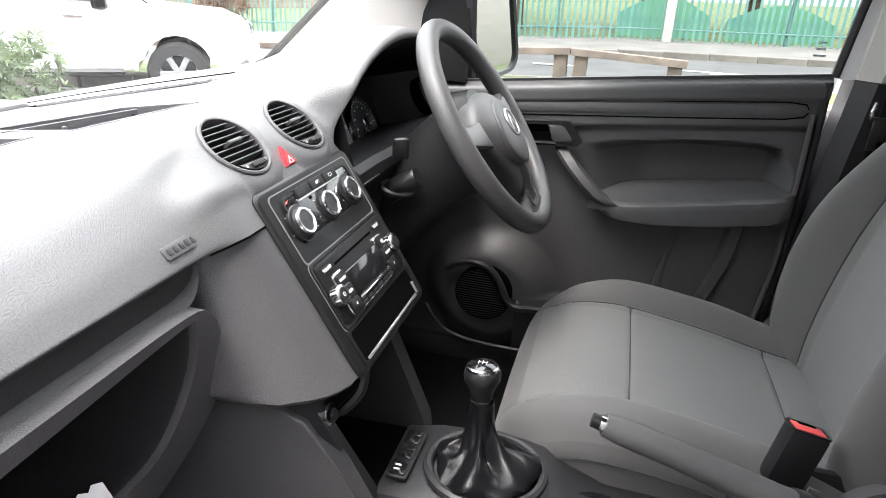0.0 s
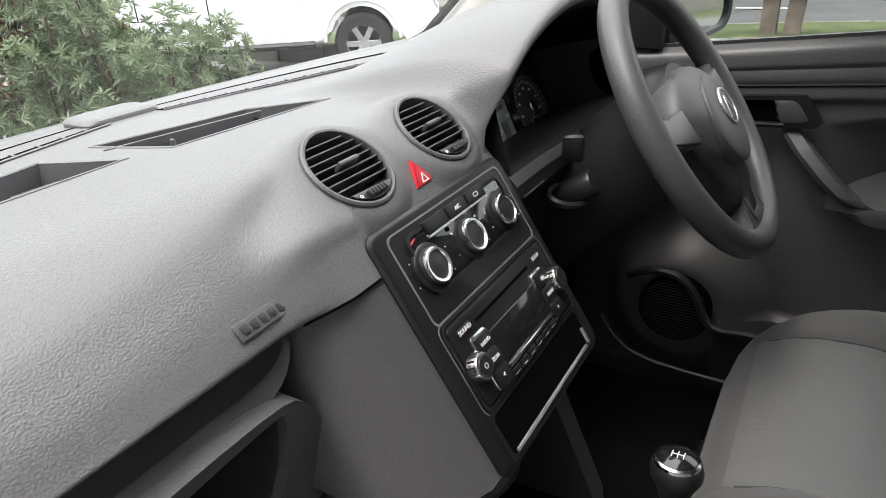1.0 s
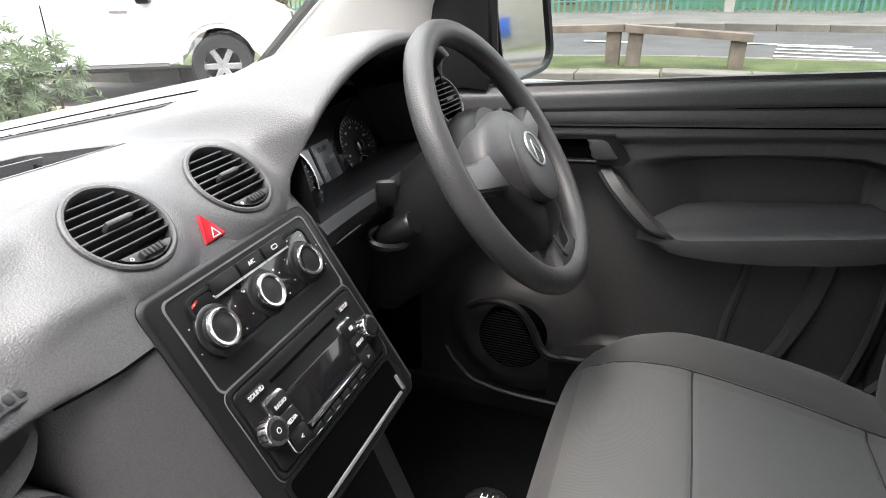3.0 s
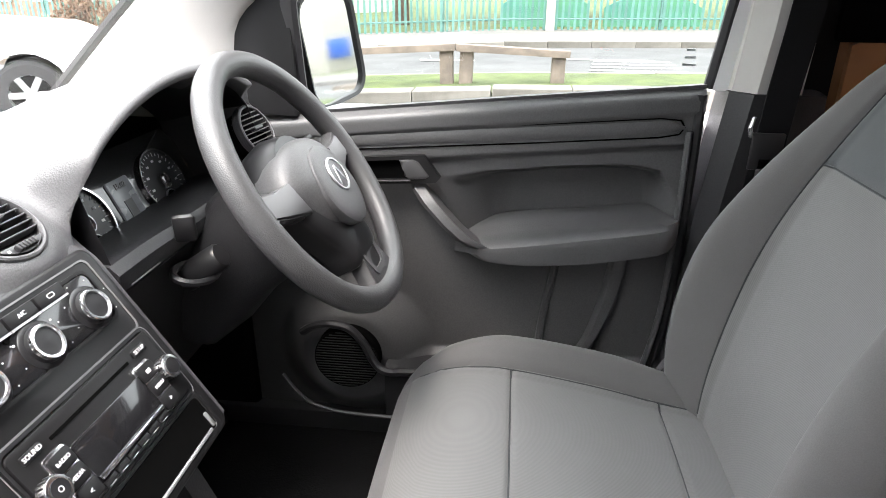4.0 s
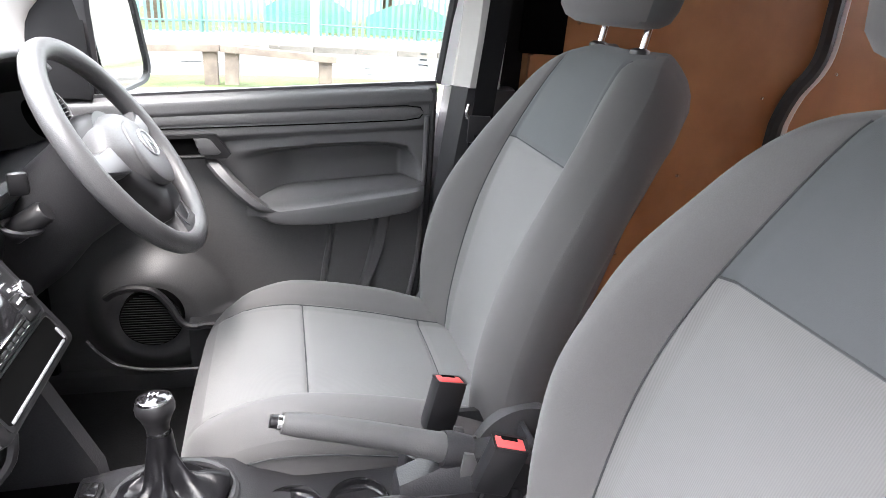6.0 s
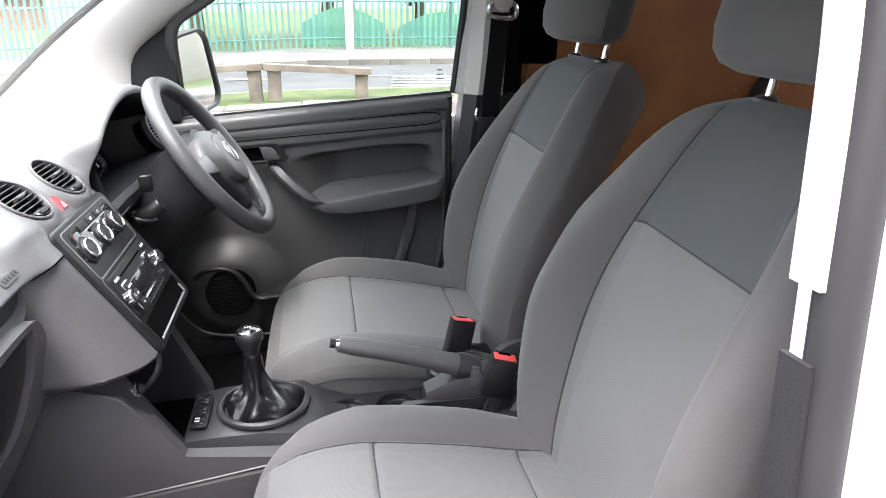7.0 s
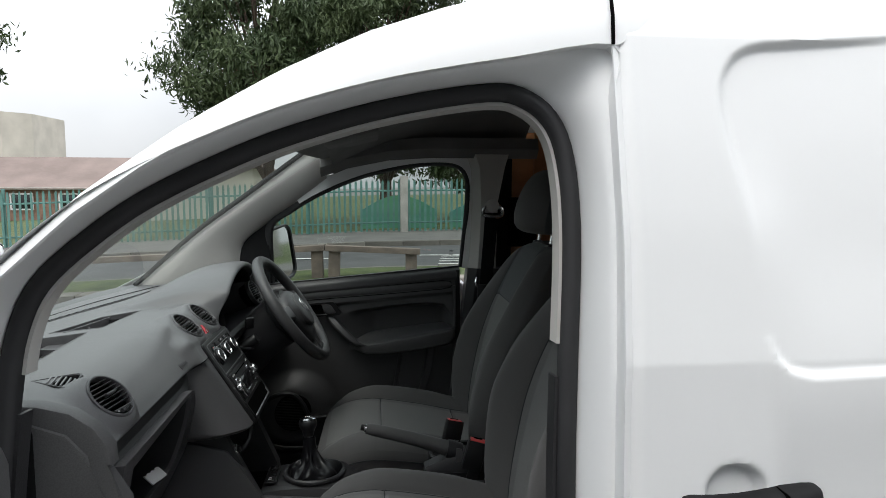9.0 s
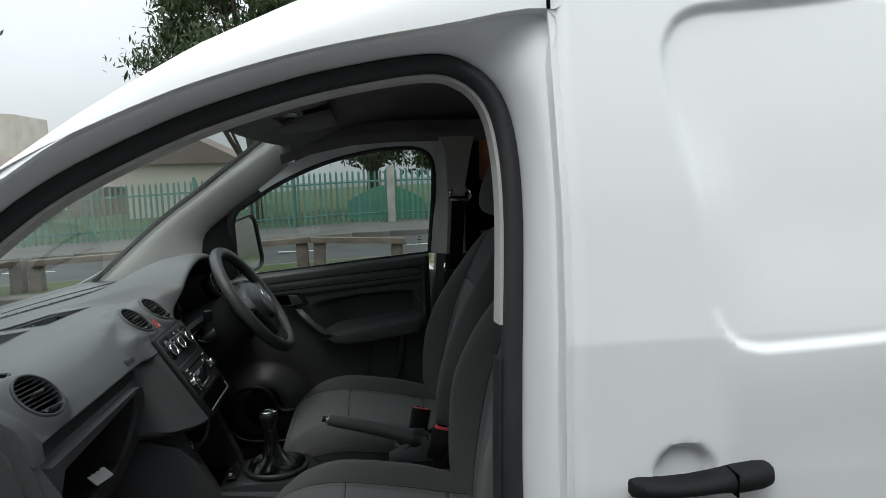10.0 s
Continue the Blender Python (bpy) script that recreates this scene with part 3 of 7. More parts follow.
for r in range(6):
    for k in range(6):
        p = (-72.5 + k * 1.75, 105.97, 0.6 + r * 2.1)
        if win_me is None:
            ob = part("window", box((0, 0, 0), (0.85, 0.12, 0.9), 0.03, seg=1), M_TINT, tower, local=True)
            win_me = ob.data
        else:
            ob = new("window", win_me)
            ob.parent = tower
        ob.location = Vector(p) - Vector((-64, 105, 0))
# ivy on the far fence
ivy = thing("climbing_ivy", (-11.5, 17.0, 0), "rusty brown ivy climbing on the fence", "ivy")
rnd = random.Random(31)
cents = [(Vector((-11.6 + rnd.uniform(-0.7, 0.9), 16.9, gz(-11) + rnd.uniform(0.2, 1.9))), 0.3) for _ in range(16)]
part("stems", join(*[tube([(-11.5 + rnd.uniform(-0.3, 0.3), 17.1, gz(-11)), c], [0.03, 0.012], 5) for c, _ in cents]), M_BARK, ivy)
crown(leaf_cloud(cents, 3500, 0.07, 33, 0.9), M_LEAFDRY, ivy)
# shed and sign that the wing mirror shows
shed = thing("industrial_shed", (26, 19.5, 0), "grey clad industrial shed with blue sign", "building")
part("wall", box((29, 22, 2.0), (6, 6, 4.6), 0.02), M_CONC, shed)
part("sign_panel", box((25.9, 19.8, 1.5), (0.1, 1.2, 0.9), 0.01), M_BLUE, shed, "plain blue sign panel")
tree(22, 24, 7, 1.3, 41, M_LEAF, 7000, 0.13, "narrow dark green conifer beside the shed", low=0.15)

# unseen wall added behind the walk to cut light from the door side
setting("wall_yard", box((0.5, -4.3, 2.1), (18.0, 0.24, 4.2), 0.01), M_LIGHT_BLOCK, "unseen plain grey wall added to block side light", "wall")

# ---------- parked pickup ----------
def pickup():
    """Local: x forward from the rear bumper, y to its left, z up."""
    m = basis((-7.99, 5.17, -0.26), (0.82, 0.57, 0), (-0.57, 0.82, 0))
    t = thing("pickup_truck", m=m, label="white double-cab pickup truck parked on tarmac", category="pickup truck")
    # body side outline with wheel arches, in x and z
    def arch(cx, r, n=10):
        return [(cx + r * math.cos(math.pi * (1 - i / n)), 0.42 + r * math.sin(math.pi * (1 - i / n))) for i in range(n + 1)]
    W = 0.88
    prof = [(-1.3, 0.55), (-1.3, 1.12), (0.25, 1.12)]
    low = [(-1.3, 0.5)] + [(-0.47, 0.45)] + [(p[0], p[1]) for p in arch(0.0, 0.46)] + [(0.6, 0.42), (2.4, 0.42)] + arch(3.0, 0.46) + [(3.52, 0.45), (3.85, 0.5)]
    up = [(3.9, 0.75), (3.86, 0.95), (3.6, 1.06), (2.75, 1.14), (1.2, 1.14), (0.2, 1.14), (-1.3, 1.12)]
    poly = low + up
    bms = prism(poly, basis((0, W, 0), (1, 0, 0), (0, 0, 1)), 2 * W, 0.06, 3)
    part("body", bms, M_TRUCKWHITE, t, local=True)
    cab = [[(0.2, s * 0.82, 1.12), (0.35, s * 0.66, 1.72), (0.6, s * 0.62, 1.78), (1.6, s * 0.62, 1.78), (1.9, s * 0.66, 1.72), (2.75, s * 0.8, 1.14)] for s in (-1, 1)]
    part("cab", loft(cab), M_TRUCKWHITE, t, local=True)
    for s in (-1, 1):
        for a, b, c, d in (((0.45, 1.18), (0.55, 1.66), (1.12, 1.68), (1.12, 1.18)), ((1.2, 1.18), (1.2, 1.68), (1.75, 1.66), (2.3, 1.18))):
            vs = [(x, s * (0.826 - (z - 1.12) * 0.27), z) for x, z in (a, b, c, d)]
            bm = bmesh.new()
            f = bm.faces.new([bm.verts.new(v) for v in vs])
            thick(bm, 0.012)
            part("side_window", bm, M_TINT, t, local=True, smooth=False)
        part("wing_mirror", box((2.25, s * 0.98, 1.2), (0.16, 0.2, 0.2), 0.04), M_SATIN, t, local=True)
        for x in (0.75, 1.95):
            part("door_handle", box((x, s * 0.885, 1.02), (0.2, 0.03, 0.04), 0.012), M_TRUCKWHITE if x < 1 else M_CHROME, t, local=True)
        for x in (0.32, 1.17):
            part("door_gap", box((x, s * 0.881, 0.8), (0.012, 0.006, 0.6), 0), M_VOID, t, local=True)
        part("side_step", tube([(0.62, s * 0.9, 0.4), (2.4, s * 0.9, 0.4)], 0.045, 8), M_SATIN, t, local=True)
        part("headlight", box((3.66, s * 0.72, 0.9), (0.36, 0.26, 0.17), 0.05), M_CHROME, t, local=True)
        part("fog_lamp", box((3.87, s * 0.68, 0.58), (0.06, 0.16, 0.1), 0.03), M_GLOSS, t, local=True)
        for x in (0.0, 3.0):
            w = thing("wheel", (x, s * 0.75, 0.37))
            w.parent = t
            w.name = "wheel"
            mm = basis((0, 0, 0), (1, 0, 0), (0, 0, 1))
            part("tyre", lathe([(0.22, -0.12), (0.33, -0.125), (0.365, -0.09), (0.37, 0), (0.365, 0.09), (0.33, 0.125), (0.22, 0.12)], mm, 30, caps=False), M_TYRE, w, local=True)
            rim = [lathe([(0.225, -0.11), (0.22, 0.0), (0.225, 0.11)], mm, 30, caps=False), lathe([(0.0, -0.1), (0.06, -0.1), (0.06, 0.1), (0.0, 0.1)], mm, 16)]
            for k in range(6):
                a = k * math.pi / 3
                for off in (-0.09, 0.09):
                    rim.append(box((0.13, 0, off), (0.2, 0.07, 0.03), 0.008, mm @ Matrix.Rotation(a, 4, "Z"), 1))
            part("rim", join(*rim), M_SILVER, w, local=True)
            part("brake_disc", lathe([(0.0, -0.03), (0.2, -0.03), (0.2, 0.03), (0.0, 0.03)], mm, 20), M_VOID, w, local=True)
            part("arch_trim", tube([(x + 0.47 * math.cos(math.pi * i / 14), s * 0.885, 0.42 + 0.47 * math.sin(math.pi * i / 14)) for i in range(15)], 0.02, 6), M_TRUCKWHITE, t, local=True)
    part("grille", box((3.88, 0, 0.86), (0.07, 0.85, 0.2), 0.03), M_GLOSS, t, local=True)
    for z in (0.8, 0.86, 0.92):
        part("grille_bar", box((3.915, 0, z), (0.02, 0.8, 0.022), 0.006), M_CHROME, t, local=True)
    part("bumper", box((3.9, 0, 0.58), (0.18, 1.72, 0.26), 0.07), M_TRUCKWHITE, t, local=True)
    part("lower_intake", box((3.985, 0, 0.55), (0.03, 0.9, 0.13), 0.03), M_VOID, t, local=True)
    part("number_plate", box((3.995, 0, 0.68), (0.02, 0.52, 0.11), 0.004), M_WHITEMARK, t, local=True)
    part("windscreen", prism([(-0.7, 0), (0.7, 0), (0.58, 0.92), (-0.58, 0.92)], basis((2.72, 0, 1.165), (0, 1, 0), (-0.83, 0, 0.55)), 0.012), M_TINT, t, local=True)


pickup()

# ---------- van shell ----------
def ease(a, b, x):
    k = min(max((x - a) / (b - a), 0), 1)
    return k * k * (3 - 2 * k)


van = thing("van", (0.6, 0, 0), "white panel van with open passenger door, ply-lined", "van")


def side_y(z):
    return interp(z, ((0.3, 0.83), (0.5, 0.86), (0.85, 0.885), (1.0, 0.88), (1.2, 0.857), (1.4, 0.805), (1.6, 0.745), (1.7, 0.715), (1.76, 0.67), (1.8, 0.6), (1.83, 0.4), (1.84, 0.0)))


ROOF = [(-0.86, 1.0), (-0.6, 1.13), (-0.43, 1.24), (-0.289, 1.34), (-0.165, 1.463), (-0.03, 1.565), (0.107, 1.652), (0.24, 1.718), (0.38, 1.768), (0.5, 1.793), (0.66, 1.81), (1.0, 1.828), (1.8, 1.835), (2.7, 1.82)]


def roof_z(x):
    return smooth_interp(x, ROOF) if x > 0.4 else interp(x, ROOF)


# aperture outlines, x and z, from the sill at the rear round the top to the sill at the front
SEAL = [(0.535, 0.5), (0.54, 0.75), (0.545, 0.97), (0.556, 1.15), (0.57, 1.36), (0.567, 1.48), (0.548, 1.555), (0.505, 1.597), (0.44, 1.609), (0.285, 1.583), (0.15, 1.545), (0.04, 1.503),
        (-0.096, 1.435), (-0.185, 1.37), (-0.25, 1.305), (-0.278, 1.235), (-0.287, 1.15), (-0.293, 1.0), (-0.295, 0.75), (-0.29, 0.5)]
SKIN = [(0.598, 0.46), (0.6, 0.75), (0.603, 0.97), (0.608, 1.15), (0.62, 1.36), (0.623, 1.5), (0.625, 1.6), (0.628, 1.682), (0.46, 1.657), (0.285, 1.624), (0.145, 1.585), (0.03, 1.54), (-0.112, 1.47), (-0.207, 1.402), (-0.28, 1.328), (-0.314, 1.245), (-0.327, 1.15), (-0.335, 1.0), (-0.337, 0.75), (-0.335, 0.46)]


def seal_y(z):
    return -0.785 + 0.2 * (z - 1.176)


def loop(pts, yf):
    return [(p.x, yf(p.z), p.z) for p in spline([(q[0], 0, q[1]) for q in pts], 4)]


skin = loop(SKIN, lambda z: -side_y(z))
seal = loop(SEAL, seal_y)
def inset_loop(d, dy):
    """The seal's outline drawn in by d and pushed in by dy."""
    n = len(seal)
    out = []
    for i, p in enumerate(seal):
        a, b = Vector(seal[max(i - 1, 0)]), Vector(seal[min(i + 1, n - 1)])
        t = (b - a).normalized()
        q = Vector((-t.z, 0, t.x)).normalized()
        out.append((p[0] + q.x * d, p[1] + dy, p[2] + q.z * d))
    return out


flange = inset_loop(-0.018, 0.05)


# shut face: a step inwards from the skin, a channel, then the flange that carries the seal
def mix_loop(a, b, k, dy):
    """Between two outlines; the channel is shallow on the rear pillar."""
    out = []
    for p, q in zip(a, b):
        ky = 0.24 * ease(0.0, 0.06, k) + 0.76 * k ** 2
        out.append((p[0] + (q[0] - p[0]) * k, p[1] + (q[1] - p[1]) * ky + dy, p[2] + (q[2] - p[2]) * k))
    return out


rings = [mix_loop(skin, flange, k, 0.05 * (k > 1)) for k in (0, 0.01, 0.025, 0.04, 0.06, 0.08, 0.1, 0.15, 0.2, 0.25, 0.3, 0.36, 0.45, 0.6, 0.75, 0.9, 1.0, 1.04)]
part("door_shut_face", loft(rings, closed=False, caps=False), M_WHITE, van)


part("door_seal", loft([inset_loop(d, dy) for d, dy in ((-0.022, 0.062), (-0.0215, 0.046), (-0.015, 0.037), (-0.005, 0.034), (0.004, 0.037), (0.0095, 0.045), (0.011, 0.06), (0.004, 0.07))], closed=False, caps=False), M_RUBBER, van, "black rubber door seal")
# pillar trim strip inside the seal, down to the belt
a = inset_loop(0.0105, 0.05)
b = inset_loop(0.0145, 0.076)
hi = [i for i, p in enumerate(a) if p[2] > 1.175]
lo_r = [i for i, p in enumerate(a) if p[2] <= 1.19 and i < 40]
lo_f = [i for i, p in enumerate(a) if p[2] <= 1.12 and i > 40]
part("pillar_edge_trim", thick(loft([[a[i] for i in hi], [b[i] for i in hi]], closed=False, caps=False), 0.006), M_PILLAR, van, "light grey pillar edge trim")
for ids in (lo_r, lo_f):
    part("lower_pillar_trim", thick(loft([[a[i] for i in ids], [b[i] for i in ids]], closed=False, caps=False), 0.006), M_PLASTIC, van, "dark grey lower pillar trim")

# cant rail and roof: from the skin edge up over to the far side
xs = sorted(set([-0.86 + 0.055 * i for i in range(10)] + [round(p[0], 4) for p in skin if p[2] > 1.15] + [0.64 + 0.02 * i for i in range(8)] + [0.86 + 0.115 * i for i in range(17)]))


def skin_top(x):
    """Height of the upper edge of the door aperture in the skin."""
    k = max(range(len(skin)), key=lambda i: skin[i][2])
    top = [(p[0], p[2]) for p in skin[k:] if p[2] > 1.15]
    top.sort()
    return interp(x, top)


def body_ring(x, sgn):
    zr = roof_z(x)
    zt = skin_top(x) if -0.31 < x < 0.628 else (zr - 0.09 if x <= -0.31 else 1.682 + 0.07 * ease(0.63, 0.74, x))
    zt = min(zt, zr - 0.045)
    y0 = side_y(zt)
    pts = [(x, sgn * y0, zt)]
    for k, (fy, fz) in enumerate(((0.0, 0.35), (0.012, 0.6), (0.035, 0.8), (0.075, 0.93), (0.14, 1.0))):
        pts.append((x, sgn * (y0 - fy - 0.03 * fz), zt + (zr - zt) * fz))
    return pts


for sgn, nm in ((-1, "cant_rail"), (1, "cant_rail")):
    part(nm, thick(loft([body_ring(x, sgn) for x in xs], closed=False, caps=False), 0.004), M_WHITE, van)
roof_x = [x for x in xs if x >= 0.12]
part("roof", thick(loft([[body_ring(x, -1)[-1]] + [(x, (body_ring(x, -1)[-1][1]) * k, roof_z(x) + 0.03 * (1 - k * k)) for k in (0.75, 0.4, 0, -0.4, -0.75)] + [body_ring(x, 1)[-1]] for x in roof_x], closed=False, caps=False), 0.004), M_WHITE, van)
HEAD_Y = (-0.57, -0.45, -0.3, -0.15, 0, 0.15, 0.3, 0.45, 0.57)
def head_x(y):
    return 0.035 + 0.035 * (y / 0.56) ** 2


part("roof_header", thick(loft([[(head_x(y) - 0.012, y, 1.572), (0.06 + 0.02 * (y / 0.56) ** 2, y, 1.628 - 0.02 * (y / 0.56) ** 2), (0.135, y * 1.08, roof_z(0.135) + 0.026 * (1 - (y / 0.57) ** 2))] for y in HEAD_Y], closed=False, caps=False), 0.004), M_WHITE, van)
part("header_lining", thick(loft([[(head_x(y) - 0.004, y, 1.556), (head_x(y) + 0.03, y, 1.566), (0.13, y * 1.06, 1.588)] for y in HEAD_Y], closed=False, caps=False), 0.006), M_HEADLINE, van)
part("headlining", thick(loft([[(x, y, min(roof_z(x) - 0.06, 1.76) - 0.1 * abs(y / 0.66) ** 4) for y in (-0.6, -0.5, -0.25, 0, 0.25, 0.5, 0.6, 0.65, 0.7)] for x in [0.1 + 0.72 * i / 12 for i in range(13)]], closed=False, caps=False), 0.006), M_HEADLINE, van)

# passenger side panel behind the door, with pressed swages
def pillar_x(z):
    return interp(z, ((0.46, 0.598), (0.75, 0.6), (0.97, 0.603), (1.15, 0.608), (1.36, 0.62), (1.5, 0.623), (1.6, 0.625), (1.7, 0.628)))


gx = [0.006 * i for i in range(121)] + [0.76 + 0.05 * i for i in range(27)]
gzs = [0.4 + 0.04 * i for i in range(12)] + [0.88 + 0.006 * i for i in range(34)] + [1.084 + 0.012 * i for i in range(6)] + [1.156 + 0.004 * i for i in range(30)] + [1.276 + 0.02 * i for i in range(18)] + [1.63 + 0.0035 * i for i in range(40)]
rings = []
CREASE = [(0.835, 1.23), (0.845, 1.203), (0.86, 1.187), (0.895, 1.178), (1.0, 1.181), (1.14, 1.187), (2.6, 1.25)]
for gg in gx:
    r = []
    for z in gzs:
        x = pillar_x(z) * (1 - ease(0, 0.5, gg)) + 0.628 * ease(0, 0.5, gg) + gg
        y = -side_y(z)
        # recessed upper field, its left edge fading downwards
        ez_top, ex = interp(x, ((0.8, 1.672), (0.83, 1.684), (0.882, 1.696), (1.231, 1.726), (2.2, 1.745))) - z, x - 0.793 - 0.03 * (1 - ease(1.36, 1.6, z))
        rad = 0.07
        s = rad - math.hypot(rad - ex, rad - ez_top) if (ex < rad and ez_top < rad) else min(ex, ez_top)
        k = ease(0, 0.018, s) * ease(1.3, 1.55, z) + ease(0, 0.12, s) * (1 - ease(1.3, 1.55, z))
        y += 0.013 * k * ease(1.18, 1.4, z)
        # lower crease: the field above it stands back
        if x > 0.82:
            zc = interp(x, CREASE)
            e = (1 - ease(-0.004, 0.011, z - zc)) * ease(0.82, 0.86, x)
            y -= 0.011 * e * (1 - ease(0.02, 0.2, zc - z)) + 0.0
        # dished hollow behind the handle
        k = ease(0.0, 0.014, 0.05 - math.hypot(x - 0.776, z - 1.007))
        y += 0.016 * k
        # soft vertical folds next to the door gap
        y += 0.005 * math.exp(-((gg - 0.012) / 0.006) ** 2) - 0.002 * math.exp(-((gg - 0.03) / 0.008) ** 2)
        r.append((x, y, z))
    rings.append(r)
part("side_panel", thick(loft(rings, closed=False, caps=False), 0.004), M_WHITE, van)
hr_ = []
for x, z, zh, yo in ((0.69, 1.0, 0.006, 0.0), (0.694, 1.0, 0.011, 0.018), (0.705, 1.001, 0.0125, 0.03), (0.74, 1.0, 0.011, 0.036), (0.78, 1.001, 0.011, 0.038), (0.815, 1.0035, 0.0125, 0.038), (0.832, 1.0045, 0.015, 0.038), (0.845, 1.0055, 0.0165, 0.039), (0.875, 1.008, 0.0165, 0.038), (0.891, 1.009, 0.0145, 0.032), (0.899, 1.009, 0.01, 0.02), (0.902, 1.009, 0.005, 0.0)):
    hr_.append([(x, -0.876 - yo * f, z + zh * g) for f, g in ((0, -0.9), (0.55, -1), (0.85, -0.75), (1, -0.25), (1, 0.3), (0.85, 0.8), (0.55, 1), (0, 0.9))])
part("side_handle", loft([spline(r + [r[0]], 2)[:-1] for r in hr_]), M_MATT, van, "black plastic outer door handle")
part("handle_joint", box((0.834, -0.9, 1.0055), (0.0016, 0.032, 0.0335), 0.0005), M_VOID, van)
part("far_sill", box((0.1, 0.72, 0.4), (1.1, 0.12, 0.1), 0.02), M_PLASTIC, van)
# sill and floor
part("sill", box((0.12, -0.79, 0.42), (0.95, 0.14, 0.14), 0.02), M_WHITE, van)
part("sill_trim", box((0.12, -0.71, 0.475), (0.9, 0.1, 0.03), 0.012), M_PLASTIC, van)
floor_ob = setting("floor", box((0.2, 0, 0.38), (1.5, 1.42, 0.05), 0.01), M_CARPET, "black rubber mat on the cab floor", "floor")
part("cargo_floor", box((1.85, 0, 0.42), (1.9, 1.44, 0.05), 0.01), M_PLY, van)
# unseen doors; the unglazed openings are sized to let light onto the ply
part("rear_door", join(box((2.72, 0, 0.92), (0.05, 1.6, 1.04), 0.01), box((2.72, 0.7, 1.4), (0.05, 0.2, 0.72), 0.01), box((2.72, -0.7, 1.4), (0.05, 0.2, 0.72), 0.01), box((2.72, 0, 1.4), (0.05, 0.16, 0.72), 0.01)), M_WHITE, van, "white rear doors with openings added to light ply")
part("far_side", thick(loft([[(x, side_y(z) - 0.004, z) for z in (0.4, 0.6, 0.8, 1.0, 1.2, 1.4, 1.6, 1.69)] for x in (0.66, 1.2, 1.8, 2.4, 2.72)], closed=False, caps=False), 0.004), M_WHITE, van)
part("cargo_lining", box((1.75, -0.66, 1.1), (1.95, 0.012, 1.1), 0.003), M_PLY, van, "brown plywood lining")
part("cargo_ceiling", box((1.78, 0, 1.765), (1.95, 1.3, 0.012), 0.003), M_HEADLINE, van)
# far lining in two sheets with a black seal between
sx = [(1.36, 0.545), (1.45, 0.56), (1.495, 0.63), (1.5, 0.785), (1.5, 1.04), (1.505, 1.1), (1.53, 1.165), (1.57, 1.22), (1.588, 1.28), (1.586, 1.4), (1.586, 1.74)]
for nm, poly in (("front", [(0.79, 0.545)] + sx + [(0.86, 1.74), (0.86, 1.25), (0.79, 1.22)]), ("rear", [(x + 0.03, z) for x, z in sx][::-1] + [(2.7, 0.5), (2.7, 1.74)])):
    part("cargo_lining", prism(poly, basis((0, 0.712, 0), (1, 0, 0), (0, 0, 1)), 0.012, 0.001), M_PLY, van, "brown plywood lining", smooth=False)
part("cargo_seal", tube(spline([(0.8, 0.695, 0.515), (1.2, 0.695, 0.515)] + [(x, 0.695, z - 0.025 * (i < 2)) for i, (x, z) in enumerate(sx)], 4), 0.02, 8), M_RUBBER, van)
part("seal_edge", tube(spline([(x + 0.03, 0.699, z) for x, z in sx[3:]], 4), 0.013, 8), M_WHITE, van)
part("lower_lining", box((1.2, 0.70, 0.42), (0.8, 0.02, 0.14), 0.003), M_PLY, van)
screws = [(1.44, 1.15), (1.65, 1.22), (1.24, 0.94), (1.45, 0.75), (0.9, 1.3), (1.1, 0.72)]
for x, z in screws:
    part("screw", lathe([(0.005, 0), (0.004, 0.003), (0.0, 0.0035)], basis((x, 0.697, z), (1, 0, 0), (0, 0, 1)), 8), M_CHROME, van)


part("roof_seam", tube([(0.628, -0.722, 1.683), (0.629, -0.713, 1.73), (0.632, -0.69, 1.775), (0.634, -0.62, 1.81)], 0.003, 6), M_VOID, van)

# windscreen, far pillar
WS_B = [(-0.60, 0.66), (-0.68, 0.35), (-0.73, 0.0), (-0.68, -0.35), (-0.60, -0.66)]
WS_T = [(0.07, 0.56), (0.045, 0.3), (0.035, 0.0), (0.045, -0.3), (0.07, -0.56)]
bm = loft([[(x, y, 1.085) for x, y in WS_B], [((xb + xt) / 2 - 0.025, (yb + yt) / 2, 1.34) for (xb, yb), (xt, yt) in zip(WS_B, WS_T)], [(x, y, 1.565 + 0.01 * (1 - (y / 0.5) ** 2)) for x, y in WS_T]], closed=False, caps=False)
ws = part("windscreen", bm, M_SCREEN, van, "clear curved windscreen")
ws.visible_shadow = False
face_cab(ws)
part("windscreen_band", tube(spline([(x, y, 1.57 + 0.01 * (1 - (y / 0.5) ** 2)) for x, y in WS_T], 4), 0.012, 8), M_RUBBER, van)
# A pillar trims, grey inside; slim on the passenger's side, tucked behind the door seal
near = []
for k in range(13):
    t = k / 12
    p = Vector((-0.62, -0.68, 1.08)).lerp(Vector((0.09, -0.575, 1.565)), t) + Vector((0, -0.004, 0.028)) * math.sin(math.pi * t)
    near.append([p + Vector(q) for q in ((-0.02, 0.0, 0.012), (-0.005, -0.008, 0.002), (0.01, -0.012, -0.008), (0.02, -0.02, -0.014), (0.02, -0.03, -0.014), (0.0, -0.04, 0.03))])
WS_EDGE = [(-0.6, 0.66, 1.09), (-0.572, 0.65, 1.111), (-0.378, 0.63, 1.279), (-0.183, 0.6, 1.42), (0.015, 0.575, 1.564), (0.05, 0.57, 1.588)]
